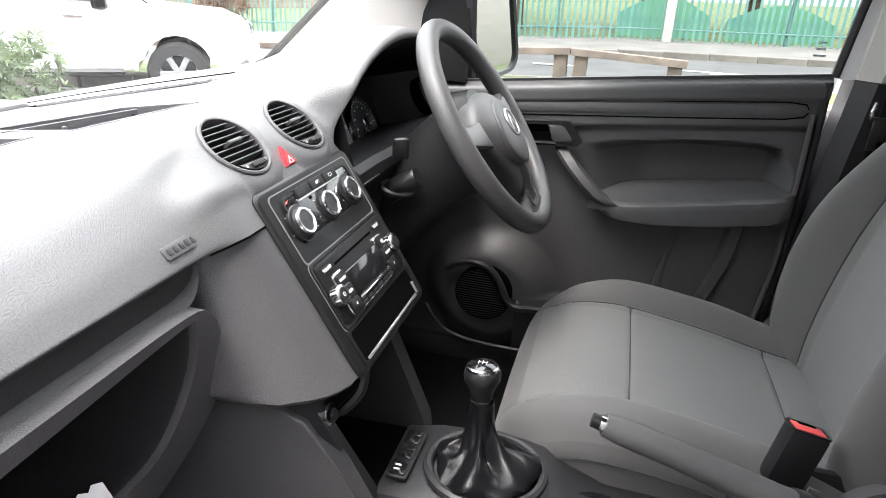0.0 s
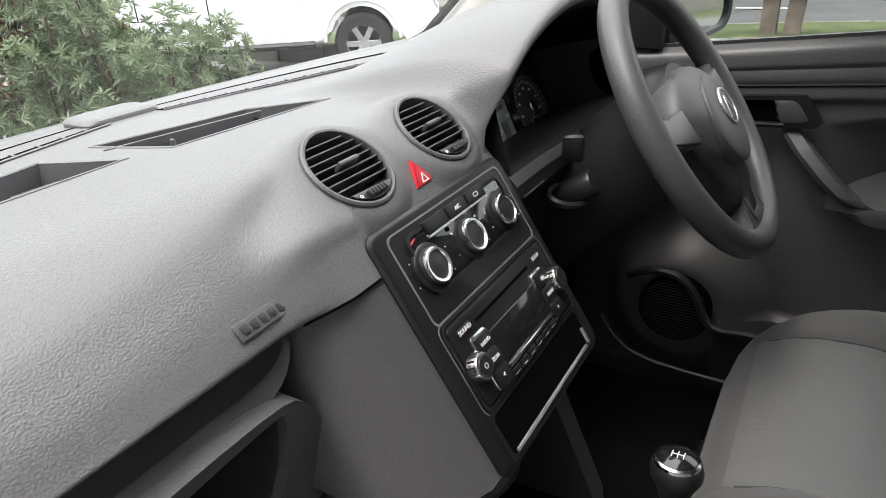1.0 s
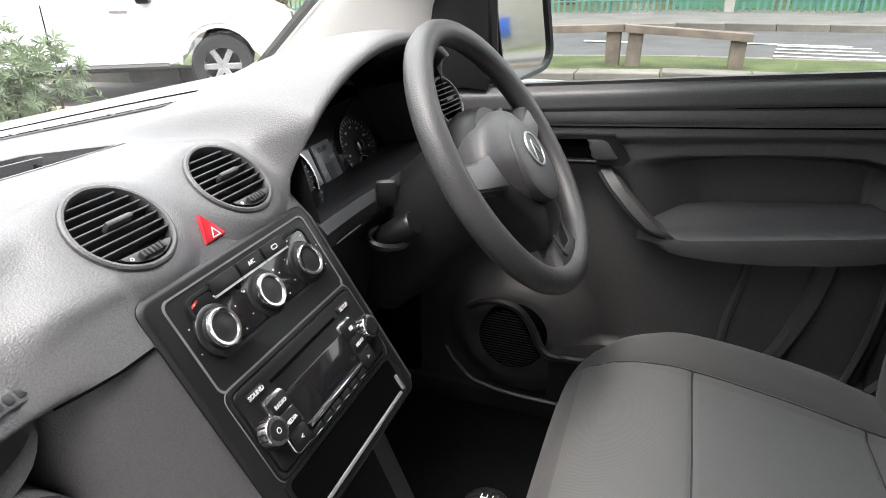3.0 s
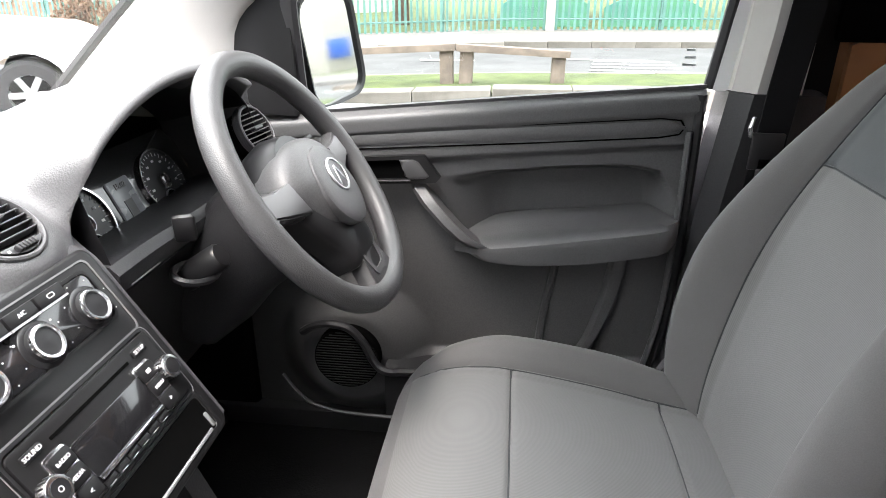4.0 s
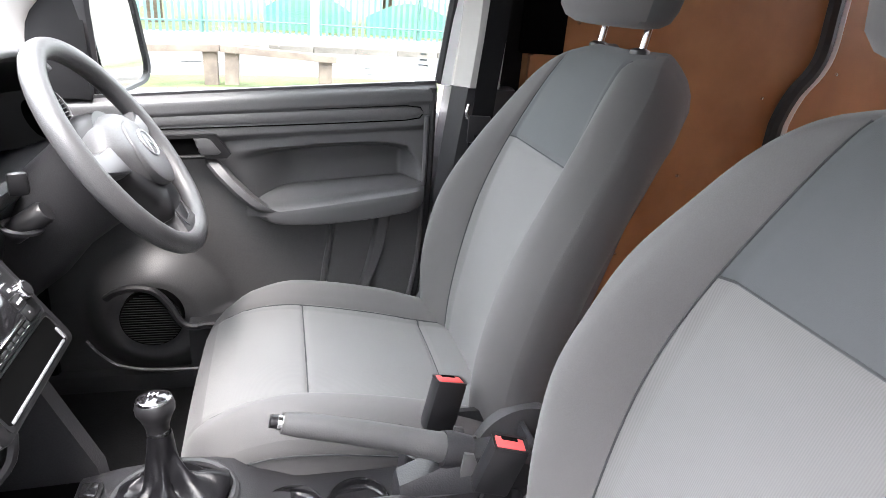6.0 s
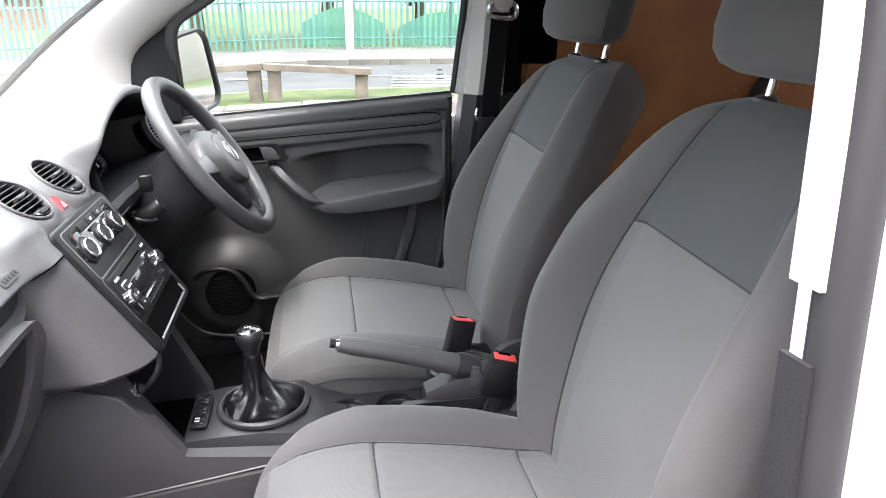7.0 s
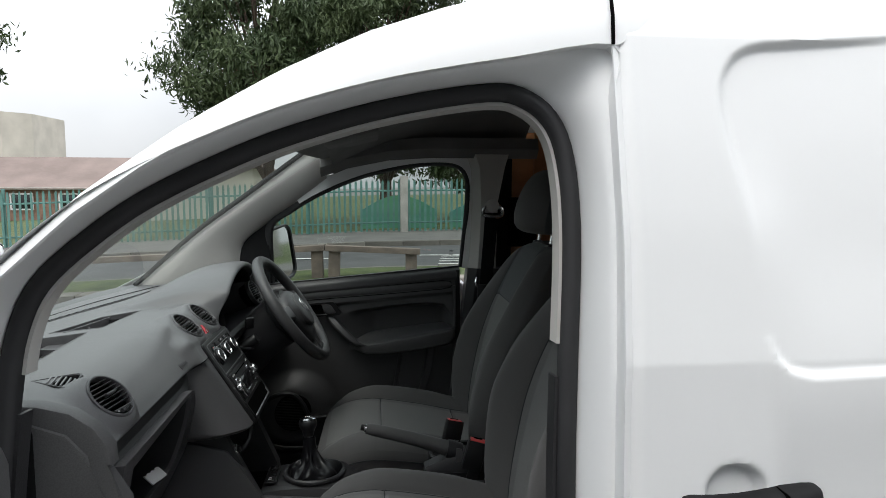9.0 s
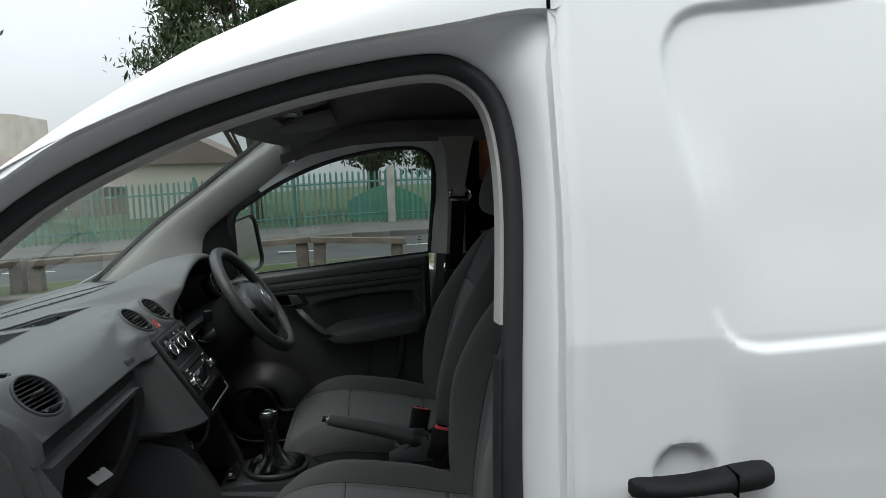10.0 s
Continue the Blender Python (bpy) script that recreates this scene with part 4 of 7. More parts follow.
WIN_EDGE = [(-0.25, 0.675, 1.085), (-0.243, 0.675, 1.16), (-0.225, 0.672, 1.25), (-0.145, 0.665, 1.318), (-0.01, 0.645, 1.412), (0.08, 0.63, 1.48)]
rings = []
for a, b in zip(spline(WS_EDGE, 4), spline(WIN_EDGE, 4)):
    d = b - a
    wide = min(d.length / 0.3, 1)
    inn = Vector((0.12, -1, -0.1)).normalized() * (0.012 + 0.012 * wide)
    rings.append([a + Vector((-0.01, 0.03, 0.02)), a, a + d * 0.08 + inn * 0.55, a + d * 0.25 + inn * 0.95, a + d * 0.5 + inn * 1.1, a + d * 0.75 + inn, a + d * 0.92 + inn * 0.6, b, b + Vector((0, 0.04, 0))])
part("a_pillar_trim", loft(rings), M_PILLAR, van, "light grey front pillar trim")
part("a_pillar_trim", loft(near), M_PILLAR, van, "light grey front pillar trim")
part("windscreen_edge", tube(spline([(x - 0.012, y, z + 0.01) for x, y, z in WS_EDGE], 5), 0.009, 6), M_RUBBER, van)
# far roof side trim over the driver's window and B pillar
part("roof_side_trim", loft([[(x, 0.575, z + 0.06), (x, 0.56, z + 0.02), (x, 0.585, z - 0.012), (x, 0.66, z - 0.01), (x, 0.68, z + 0.06)] for x, z in ((0.06, 1.5), (0.15, 1.53), (0.3, 1.56), (0.45, 1.57), (0.56, 1.57), (0.72, 1.57), (0.84, 1.57))]), M_HEADLINE, van)
part("b_pillar_upper", loft([[(x0, y - 0.02, z), (x0 + 0.03, y - 0.05, z), (x1, y - 0.05, z), (x1 + 0.01, y, z), (x1, y + 0.05, z), (x0, y + 0.05, z)] for x0, x1, y, z in ((0.602, 0.70, 0.68, 1.15), (0.607, 0.70, 0.668, 1.25), (0.608, 0.70, 0.65, 1.4), (0.6, 0.72, 0.632, 1.52), (0.57, 0.74, 0.62, 1.6))]), M_PILLAR, van, "light grey upper pillar trim")
part("b_pillar_lower", loft([[(x0, y - 0.02, z), (x0 + 0.03, y - 0.05, z), (x1, y - 0.05, z), (x1 + 0.01, y, z), (x1, y + 0.05, z), (x0, y + 0.05, z)] for x0, x1, y, z in ((0.56, 0.76, 0.69, 0.42), (0.565, 0.76, 0.69, 0.7), (0.58, 0.76, 0.69, 0.95), (0.6, 0.74, 0.685, 1.148))]), M_PLASTIC, van, "dark grey lower pillar trim")
# dark panel added in place of the unlit hollow behind the pillar
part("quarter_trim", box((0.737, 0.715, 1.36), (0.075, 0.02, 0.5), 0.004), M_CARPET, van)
part("cargo_lining", box((0.825, 0.724, 1.25), (0.11, 0.012, 1.0), 0.003), M_PLY, van, "brown plywood lining")
# black block painted as the shade of a recess
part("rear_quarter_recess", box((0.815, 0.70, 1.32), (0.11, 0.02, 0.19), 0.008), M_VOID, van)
part("cross_header", box((0.86, 0, 1.72), (0.06, 1.26, 0.1), 0.02), M_HEADLINE, van)

for sg in (-1, 1):
    part("kick_panel", box((-0.46, sg * 0.69, 0.72), (0.36, 0.03, 0.72), 0.01), M_CARPET, van)
part("footwell", box((-0.5, 0, 0.42), (0.3, 1.36, 0.06), 0.02, None), M_CARPET, van)
part("floor_riser", box((0.93, 0, 0.47), (0.03, 1.42, 0.2), 0.005), M_CARPET, van)
part("lower_lining", box((0.75, 0.69, 0.5), (0.3, 0.03, 0.4), 0.004), M_CARPET, van)
part("lower_lining", box((0.75, -0.69, 0.5), (0.3, 0.03, 0.4), 0.004), M_CARPET, van)

# ---------- dashboard ----------
dash = thing("dashboard", (-0.35, 0.0, 0.9), "dark grey grained plastic dashboard with round vents", "dashboard")
TOP = [(-0.80, 1.072), (-0.70, 1.092), (-0.60, 1.1), (-0.52, 1.104), (-0.47, 1.107)]
P_PASS = TOP + [(-0.42, 1.111), (-0.38, 1.113), (-0.34, 1.113), (-0.30, 1.11), (-0.265, 1.101), (-0.235, 1.087), (-0.213, 1.069), (-0.197, 1.054), (-0.184, 1.038), (-0.18, 1.032), (-0.186, 1.027)]
P_CEN = TOP + [(-0.42, 1.1105), (-0.38, 1.1135), (-0.34, 1.1175), (-0.30, 1.123), (-0.272, 1.1265), (-0.252, 1.1255), (-0.236, 1.1175), (-0.218, 1.102), (-0.2, 1.082), (-0.184, 1.06), (-0.178, 1.05)]


def lobe(y):
    b = 0
    for c in (-0.09, 0.043):
        k = 1 - ((y - c) / 0.125) ** 2
        b = max(b, k if k > 0 else 0)
    return b


def cowl_h(y):
    k = 1 - ((y - 0.352) / 0.256) ** 2
    return 0.103 * k ** 0.62 if k > 0 else 0.0


def dash_profile(y):
    wc = ease(-0.38, -0.11, y) * (1 - ease(0.095, 0.135, y))
    wn_ = min(max((y + 0.19) / 0.055, 0), 1) * (1 - ease(0.095, 0.135, y))
    wk = ease(0.095, 0.135, y) * (1 - ease(0.585, 0.62, y))
    h = cowl_h(y)
    P_COWL = TOP[:4] + [(-0.47, 1.107 + 0.12 * h), (-0.42, 1.11 + 0.3 * h), (-0.36, 1.112 + 0.58 * h), (-0.30, 1.114 + 0.8 * h), (-0.25, 1.114 + 0.92 * h), (-0.205, 1.113 + 0.985 * h), (-0.178, 1.11 + h), (-0.168, 1.105 + h), (-0.167, 1.098 + h), (-0.174, 1.092 + h), (-0.21, 1.088 + h * 0.97), (-0.25, 1.082 + h * 0.93)]
    out = []
    b = lobe(y)
    ws = ease(-0.235, -0.165, y) * (1 - ease(-0.13, -0.118, y))
    SIDE = {12: (-0.1915, 1.0855), 13: (-0.1805, 1.068), 14: (-0.166, 1.0455), 15: (-0.1598, 1.036)}
    bow = 0.055 * (y / 0.7) ** 2
    for i in range(16):
        p, c, k = P_PASS[i], P_CEN[i], P_COWL[i]
        fb = 0.78 + 0.22 * b
        g = min(max((i - 10) / 4, 0), 1)
        cz = p[1] + (c[1] - p[1]) * (fb + (1 - fb) * g)
        w = wc * (1 - g) + wn_ * g
        x = p[0] * (1 - w - wk) + c[0] * w + k[0] * wk
        z = p[1] * (1 - w - wk) + cz * w + k[1] * wk
        if i in SIDE:
            x, z = x + (SIDE[i][0] - x) * ws, z + (SIDE[i][1] - z) * ws
        if i < 7:
            x += bow * (1 - i / 7)
        out.append((x, y, z))
    return out


ys = [-0.69 + 0.005 * i for i in range(274)]
ys = [y for y in ys if y <= 0.675]
rows = [dash_profile(y) for y in ys]


def refine(r):
    return spline(r, 5)


# open trays in the top, outlines in x and y, anticlockwise
TRAYS = (((-0.395, 0.096), (-0.478, 0.042), (-0.525, -0.132), (-0.414, -0.114)), ((-0.43, -0.155), (-0.525, -0.185), (-0.494, -0.33), (-0.415, -0.4)))


def in_tray(x, y):
    for q in TRAYS:
        if all((b[0] - a[0]) * (y - a[1]) - (b[1] - a[1]) * (x - a[0]) > 0.0 for a, b in zip(q, q[1:] + q[:1])):
            return True
    return False


VENTS = (((-0.219, -0.089, 1.108), 0.0425), ((-0.2165, 0.046, 1.107), 0.0425), ((-0.211, -0.583, 1.091), 0.044), ((-0.175, 0.572, 1.082), 0.043))
VENT_N = ((0.61, 0, 0.792), (0.61, 0, 0.792), (0.7, -0.1, 0.7), (0.86, -0.1, 0.45))


def seat_vent(p):
    """Draws the pad flat round each vent."""
    p = Vector(p)
    for (o, r), n in zip(VENTS, VENT_N):
        n = Vector(n).normalized()
        d = p - Vector(o)
        h = d.dot(n)
        rho = (d - n * h).length
        if rho < r * 1.75 and abs(h) < 0.045:
            p = p - n * (h + 0.001) * (1 - ease(1.06 * r, 1.75 * r, rho))
    return p


def in_vent(c):
    for (o, r), n in zip(VENTS, VENT_N):
        n = Vector(n).normalized()
        d = c - Vector(o)
        h = d.dot(n)
        if abs(h) < 0.03 and (d - n * h).length < r * 1.0:
            return True
    return False


bm = bmesh.new()
rim_verts, tray_verts = set(), set()
grid = [[bm.verts.new(seat_vent(p)) for p in refine(r)] for r in rows]
for ra, rb in zip(grid, grid[1:]):
    for i in range(len(ra) - 1):
        c = (ra[i].co + rb[i + 1].co) / 2
        if in_tray(c.x, c.y):
            tray_verts.update((ra[i], ra[i + 1], rb[i + 1], rb[i]))
            continue
        if in_vent(c):
            rim_verts.update((ra[i], ra[i + 1], rb[i + 1], rb[i]))
            continue
        bm.faces.new((ra[i], ra[i + 1], rb[i + 1], rb[i]))
for v in tray_verts:
    if v.link_faces:
        best = None
        for q in TRAYS:
            for a, b in zip(q, q[1:] + q[:1]):
                a, b = Vector((*a, 0)), Vector((*b, 0))
                s = min(max((Vector((v.co.x, v.co.y, 0)) - a).dot(b - a) / (b - a).length_squared, 0), 1)
                p = a + (b - a) * s
                L = (p - Vector((v.co.x, v.co.y, 0))).length
                if best is None or L < best[0]:
                    best = (L, p)
        v.co.x, v.co.y = best[1].x, best[1].y
for v in rim_verts:
    if v.link_faces:
        o, r, n = min(((Vector(o), r, Vector(n).normalized()) for (o, r), n in zip(VENTS, VENT_N)), key=lambda q: (v.co - q[0]).length)
        d = v.co - o
        d -= n * d.dot(n)
        v.co = o + d.normalized() * r * 1.03 - n * 0.001
bmesh.ops.delete(bm, geom=[v for v in bm.verts if not v.link_faces], context="VERTS")
part("top_pad", bm, M_DASH, dash)
def pad_z(x, y):
    pr = [(q[0], q[2]) for q in dash_profile(y)][:11]
    return interp(x, pr)


for q in TRAYS:
    cx, cy = sum(p[0] for p in q) / 4, sum(p[1] for p in q) / 4

    def tray_ring(d, dz, flat=None):
        out = []
        for a, b in zip(q, q[1:] + q[:1]):
            for s in range(8):
                x, y = a[0] + (b[0] - a[0]) * s / 8, a[1] + (b[1] - a[1]) * s / 8
                L = math.hypot(x - cx, y - cy)
                x, y = x + (x - cx) / L * d, y + (y - cy) / L * d
                out.append((x, y, flat if flat else pad_z(x, y) + dz))
        return out
    tr = part("storage_tray", loft([tray_ring(-0.004, 0.0), tray_ring(-0.009, -0.02), tray_ring(-0.014, 0, 1.06), tray_ring(-0.03, 0, 1.059)], caps=False), M_STACK, dash, "dark open storage tray")
    part("tray_floor", loft([tray_ring(-0.012, 0, 1.0595), tray_ring(-0.012, 0, 1.056)]), M_PLASTIC, tr)
    part("tray_rim", loft([tray_ring(0.0035, -0.002), tray_ring(0.0025, 0.0008), tray_ring(0.0, 0.0012), tray_ring(-0.003, 0.0), tray_ring(-0.004, -0.006)], caps=False), M_DASH, tr)
    if cy > -0.1:
        part("divider", box((0, 0, 0), (0.182, 0.0035, 0.046), 0.001, basis((-0.473, -0.05, 1.084), (0.036, 0.179, 0), (-0.179, 0.036, 0))), M_STACK, tr)
        part("divider", box((-0.436, -0.086, 1.08), (0.036, 0.004, 0.036), 0.001), M_STACK, tr)
        for px, py in ((-0.456, 0.04), (-0.455, -0.085)):
            part("divider_post", lathe([(0.0032, -0.045), (0.0032, 0.0), (0.0022, 0.0016), (0.0, 0.002)], pose(px, py, 1.105), 10), M_STACK, tr)
    if cy > -0.1:
        cut = [q[1], q[2], q[3], (q[0][0] + (q[3][0] - q[0][0]) * 0.3, q[0][1] + (q[3][1] - q[0][1]) * 0.3)]
        ox, oy = sum(p[0] for p in cut) / 4, sum(p[1] for p in cut) / 4
        part("tray_liner", loft([[(x + (ox - x) * k, y + (oy - y) * k, pad_z(x, y) + dz if dz else 1.0625) for x, y in cut] for k, dz in ((0.085, -0.007), (0.12, -0.007), (0.16, 0), (0.9, 0))], caps=False), M_MATT, tr, "black tray liner", smooth=False)
    if cy < -0.1:
        part("tray_mat", loft([tray_ring(-0.02, 0, 1.062), tray_ring(-0.021, 0, 1.0665), tray_ring(-0.024, 0, 1.0668)]), M_DASH, tr, "grey ribbed mat")
        for k in range(18):
            x = -0.5 + 0.004 * k
            part("mat_rib", box((x + 0.004, -0.245, 1.067), (0.0018, 0.12, 0.0012), 0.0003, None, 1), M_STACK, tr)
for s0, s1 in (((-0.613, 0.019), (-0.497, 0.453)), ((-0.617, -0.054), (-0.5, -0.5))):
    line = [(s0[0] + (s1[0] - s0[0]) * k / 20, s0[1] + (s1[1] - s0[1]) * k / 20) for k in range(21)]
    part("defrost_slot", thick(loft([[(x - 0.006, y, pad_z(x - 0.006, y) + 0.0012), (x + 0.006, y, pad_z(x + 0.006, y) + 0.0012)] for x, y in line], closed=False, caps=False), 0.001), M_VOID, dash)
    part("slot_edge", tube([(x + 0.0085, y, pad_z(x + 0.0085, y) + 0.001) for x, y in line], 0.0018, 5), M_DASH, dash)
    for k in range(1, 14):
        x, y = s0[0] + (s1[0] - s0[0]) * k / 14, s0[1] + (s1[1] - s0[1]) * k / 14
        part("defrost_fin", box((x, y, pad_z(x, y) + 0.0022), (0.012, 0.002, 0.001), 0), M_EDGE, dash)
part("pad_seam", tube([(-0.655 + 0.13 * abs(y / 0.55) ** 1.6, y, pad_z(-0.655 + 0.13 * abs(y / 0.55) ** 1.6, y) + 0.0006) for y in [-0.6 + 0.04 * i for i in range(31)]], 0.0014, 5), M_VOID, dash)
part("sensor_cover", loft([[(-0.652 + x * k, -0.022 + y * k, z) for x, y in rrect(0.062, 0.105, 0.014, 4)] for k, z in ((1.0, 1.08), (1.0, 1.1), (0.94, 1.1035), (0.75, 1.1055), (0.35, 1.1065))]), M_DASH, dash, "small domed sensor cover")


# round air vents
def vent(parent, c, n, r, slats=8, tri=False, knob=True):
    n = Vector(n).normalized()
    u = Vector((0, 1, 0))
    if abs(n.y) > 0.05:
        u = Vector((-n.y, n.x, 0)).normalized()
    m = basis(c, u, n.cross(u) * -1) if n.dot(u.cross(n.cross(u) * -1)) > 0 else basis(c, u, n.cross(u))
    if (m.to_3x3() @ Vector((0, 0, 1))).dot(n) < 0:
        m = m @ Matrix.Rotation(math.pi, 4, "X")
    v = thing("air_vent", m=chain(parent).inverted() @ m)
    v.parent = parent
    v["label"] = "round black air vent with slats"
    part("bezel", lathe([(r * 0.93, -0.012), (r * 0.93, 0.001), (r * 0.95, 0.0025), (r * 1.0, 0.0028), (r * 1.045, 0.0015), (r * 1.06, -0.001), (r * 1.06, -0.012)], Matrix.Identity(4), 40, caps=False), M_STACK, v, local=True)
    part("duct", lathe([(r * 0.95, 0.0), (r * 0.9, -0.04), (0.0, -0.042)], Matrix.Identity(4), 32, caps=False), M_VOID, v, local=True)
    for k in range(slats):
        yy = r * (-0.62 + 1.42 * k / (slats - 1)) * 0.92
        w = math.sqrt(max(r * r * 0.85 - yy * yy, 1e-6))
        if k == 0:
            continue
        part("slat", box((0, 0, 0), (2 * w, 0.002, 0.02), 0.0007, pose(0, yy, -0.0095, 4, 0, 0), 1), M_SLAT, v, local=True)
    if knob:
        part("tab", box((0, r * 0.08, 0.001), (r * 0.62, 0.005, 0.012), 0.0018), M_SLAT, v, "grey vent tab", local=True)
        part("wheel_housing", prism([(r * 0.9 * math.cos(radians(a)), r * 0.9 * math.sin(radians(a))) for a in range(222, 320, 7)], pose(0, 0, -0.006), 0.009, 0.001), M_SATIN, v, local=True)
        part("thumb_wheel", join(*[box((r * 0.5 * (k / 5 - 0.5), -r * 0.76, 0.004), (r * 0.07, r * 0.16, 0.007), 0.001) for k in range(6)]), M_RUBBER, v, local=True)
        part("mark", frame_prism(rrect(0.0034, 0.0034, 0.0016, 3), rrect(0.0022, 0.0022, 0.001, 3), pose(-r * 0.45, -r * 0.72, 0.003), 0.0004), M_WHITEMARK, v, local=True)
    return v


vent(dash, (-0.219, -0.089, 1.108), (0.61, 0, 0.792), 0.0425)
vent(dash, (-0.2165, 0.046, 1.107), (0.61, 0, 0.792), 0.0425)
vent(dash, (-0.211, -0.583, 1.091), (0.7, -0.1, 0.7), 0.044)
vent(dash, (-0.175, 0.572, 1.082), (0.86, -0.1, 0.45), 0.043)
# side demist vent, a rounded triangle
dv = thing("air_vent", m=chain(dash).inverted() @ Matrix.Translation((-0.304, -0.562, 1.1125)))
dv.parent = dash
dv["label"] = "triangular side demist vent with slats"
tri_o = [(p.x, p.y) for p in spline([(-0.048, 0.004, 0), (-0.02, 0.026, 0), (0.012, 0.046, 0), (0.024, 0.02, 0), (0.036, -0.04, 0), (0.0, -0.024, 0), (-0.048, 0.004, 0)], 4)][:-1]
part("bezel", loft([[(x * k, y * k, z) for x, y in tri_o] for k, z in ((1.08, -0.004), (1.06, 0.001), (0.97, 0.0015), (0.9, -0.003))], caps=False), M_PLASTIC, dv, local=True)
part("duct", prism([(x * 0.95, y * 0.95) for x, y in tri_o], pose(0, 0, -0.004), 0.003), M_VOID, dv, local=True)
for k in range(6):
    part("slat", box((0.0, 0.0, 0.0), (0.003, 0.056 - 0.0035 * abs(k - 2.5) * 2, 0.003), 0.0006, pose(-0.022 + 0.0095 * k, 0.008 - 0.003 * k, 0.0005, 0, 0, 14)), M_EDGE, dv, local=True)

# hazard switch
PN = Vector((0.849, 0, 0.527))
PV = Vector((0.527, 0, -0.849))
hz = basis((-0.1965, -0.0145, 1.0795), (0, 1, 0), (-0.55, 0, 0.83))
hazard = part("hazard_switch", prism([(-0.003, 0.0165), (-0.0155, -0.0105), (0.0165, -0.0105)], hz @ Matrix.Translation((0, 0, -0.008)), 0.0105, 0.0025), M_HAZ, dash, "red triangular hazard switch")
part("triangle_mark", frame_prism([(0.001, 0.0035), (-0.0045, -0.006), (0.0065, -0.006)], [(0.001, 0.0018), (-0.0031, -0.0052), (0.0051, -0.0052)], hz @ Matrix.Translation((-0.001, -0.002, 0.0026)), 0.0004), M_WHITEMARK, hazard, smooth=False)
# name plate on the pad
pl_m = basis((-0.1895, -0.237, 1.0475), (0, 1, 0), (-0.66, 0, 0.75))
plate = part("badge_plate", prism(rrect(0.048, 0.0135, 0.002, 3), pl_m @ Matrix.Translation((0, 0, 0.0)), 0.0025, 0.0005), M_STACK, dash, "small embossed name plate")
for k in range(5):
    part("raised_bar", prism(rrect(0.006, 0.0075, 0.0015, 2), pl_m @ Matrix.Translation((-0.0168 + 0.0084 * k, 0, 0.0024)), 0.0009, 0.0003), M_PLASTIC, plate)

# instrument binnacle
def arch_ring(x, k, drop):
    pts = []
    for i in range(25):
        y = 0.352 + (0.225 * k) * (i / 12 - 1)
        pts.append((x, y, 1.094 + (cowl_h(0.352 + 0.235 * (i / 12 - 1)) - drop)))
    pts += [(x + 0.03, 0.352 + 0.225 * k, 1.0), (x + 0.03, 0.352 - 0.225 * k, 1.0)]
    return pts


part("binnacle_lining", loft([arch_ring(-0.19, 1.0, 0.004), arch_ring(-0.25, 0.95, 0.014), arch_ring(-0.33, 0.86, 0.03)], caps=False), M_SATIN, dash)
cl = basis((-0.29, 0.358, 1.023), (0, 1, 0), (-0.4, 0, 0.92))
cluster = part("instrument_panel", prism(rrect(0.37, 0.15, 0.03), cl @ Matrix.Translation((0, 0, -0.012)), 0.012, 0.002), M_GLOSS, dash, "black instrument cluster with dials")
for u, v in ((-0.098, 0.0), (0.098, 0.0)):
    d = part("dial", lathe([(0.0, 0.0), (0.05, 0.0), (0.05, 0.002), (0.0, 0.002)], cl @ Matrix.Translation((u, v, 0)), 36), M_SATIN, cluster)
    part("dial_ring", lathe([(0.05, 0), (0.05, 0.006), (0.053, 0.006), (0.053, 0)], cl @ Matrix.Translation((u, v, 0)), 36, caps=False), M_CHROME, d)
    ticks = []
    for k in range(27):
        a = radians(225 - k * 270 / 26)
        L = 0.006 if k % 2 == 0 else 0.0035
        ticks.append(box((0.044, 0, 0.0026), (L, 0.0012, 0.0006), 0, cl @ Matrix.Translation((u, v, 0)) @ Matrix.Rotation(a, 4, "Z")))
    for k in range(9):
        a = radians(222 - k * 264 / 8)
        ticks.append(box((0.034 * math.cos(a), 0.034 * math.sin(a), 0.0026), (0.006, 0.0035, 0.0006), 0, cl @ Matrix.Translation((u, v, 0))))
    part("scale", join(*ticks), M_WHITEMARK, d)
    part("needle_hub", lathe([(0.011, 0.002), (0.011, 0.008), (0.007, 0.01), (0, 0.01)], cl @ Matrix.Translation((u, v, 0)), 20), M_GLOSS, d)
    part("hub_ring", lathe([(0.011, 0.002), (0.0112, 0.0085), (0.0122, 0.0085), (0.0125, 0.002)], cl @ Matrix.Translation((u, v, 0)), 20, caps=False), M_CHROME, d)
    part("small_dial", lathe([(0.0, 0.002), (0.015, 0.002), (0.015, 0.004), (0.0, 0.004)], cl @ Matrix.Translation((u + 0.0, v - 0.03, 0)), 20), M_GLOSS, d)
    part("small_ring", lathe([(0.0145, 0.002), (0.0145, 0.005), (0.016, 0.005), (0.016, 0.002)], cl @ Matrix.Translation((u + 0.0, v - 0.03, 0)), 20, caps=False), M_SILVER, d)
part("display", prism(rrect(0.05, 0.085, 0.003, 2), cl @ Matrix.Translation((0, -0.008, 0.0)), 0.003, 0.0005), M_DISPLAY, cluster, "grey display window")
words("15:02", 0.012, cl @ Matrix.Translation((0, 0.024, 0.0035)), M_SATIN, cluster)
part("display_icon", box((0, -0.012, 0.0035), (0.018, 0.03, 0.0008), 0, cl), M_SATIN, cluster)

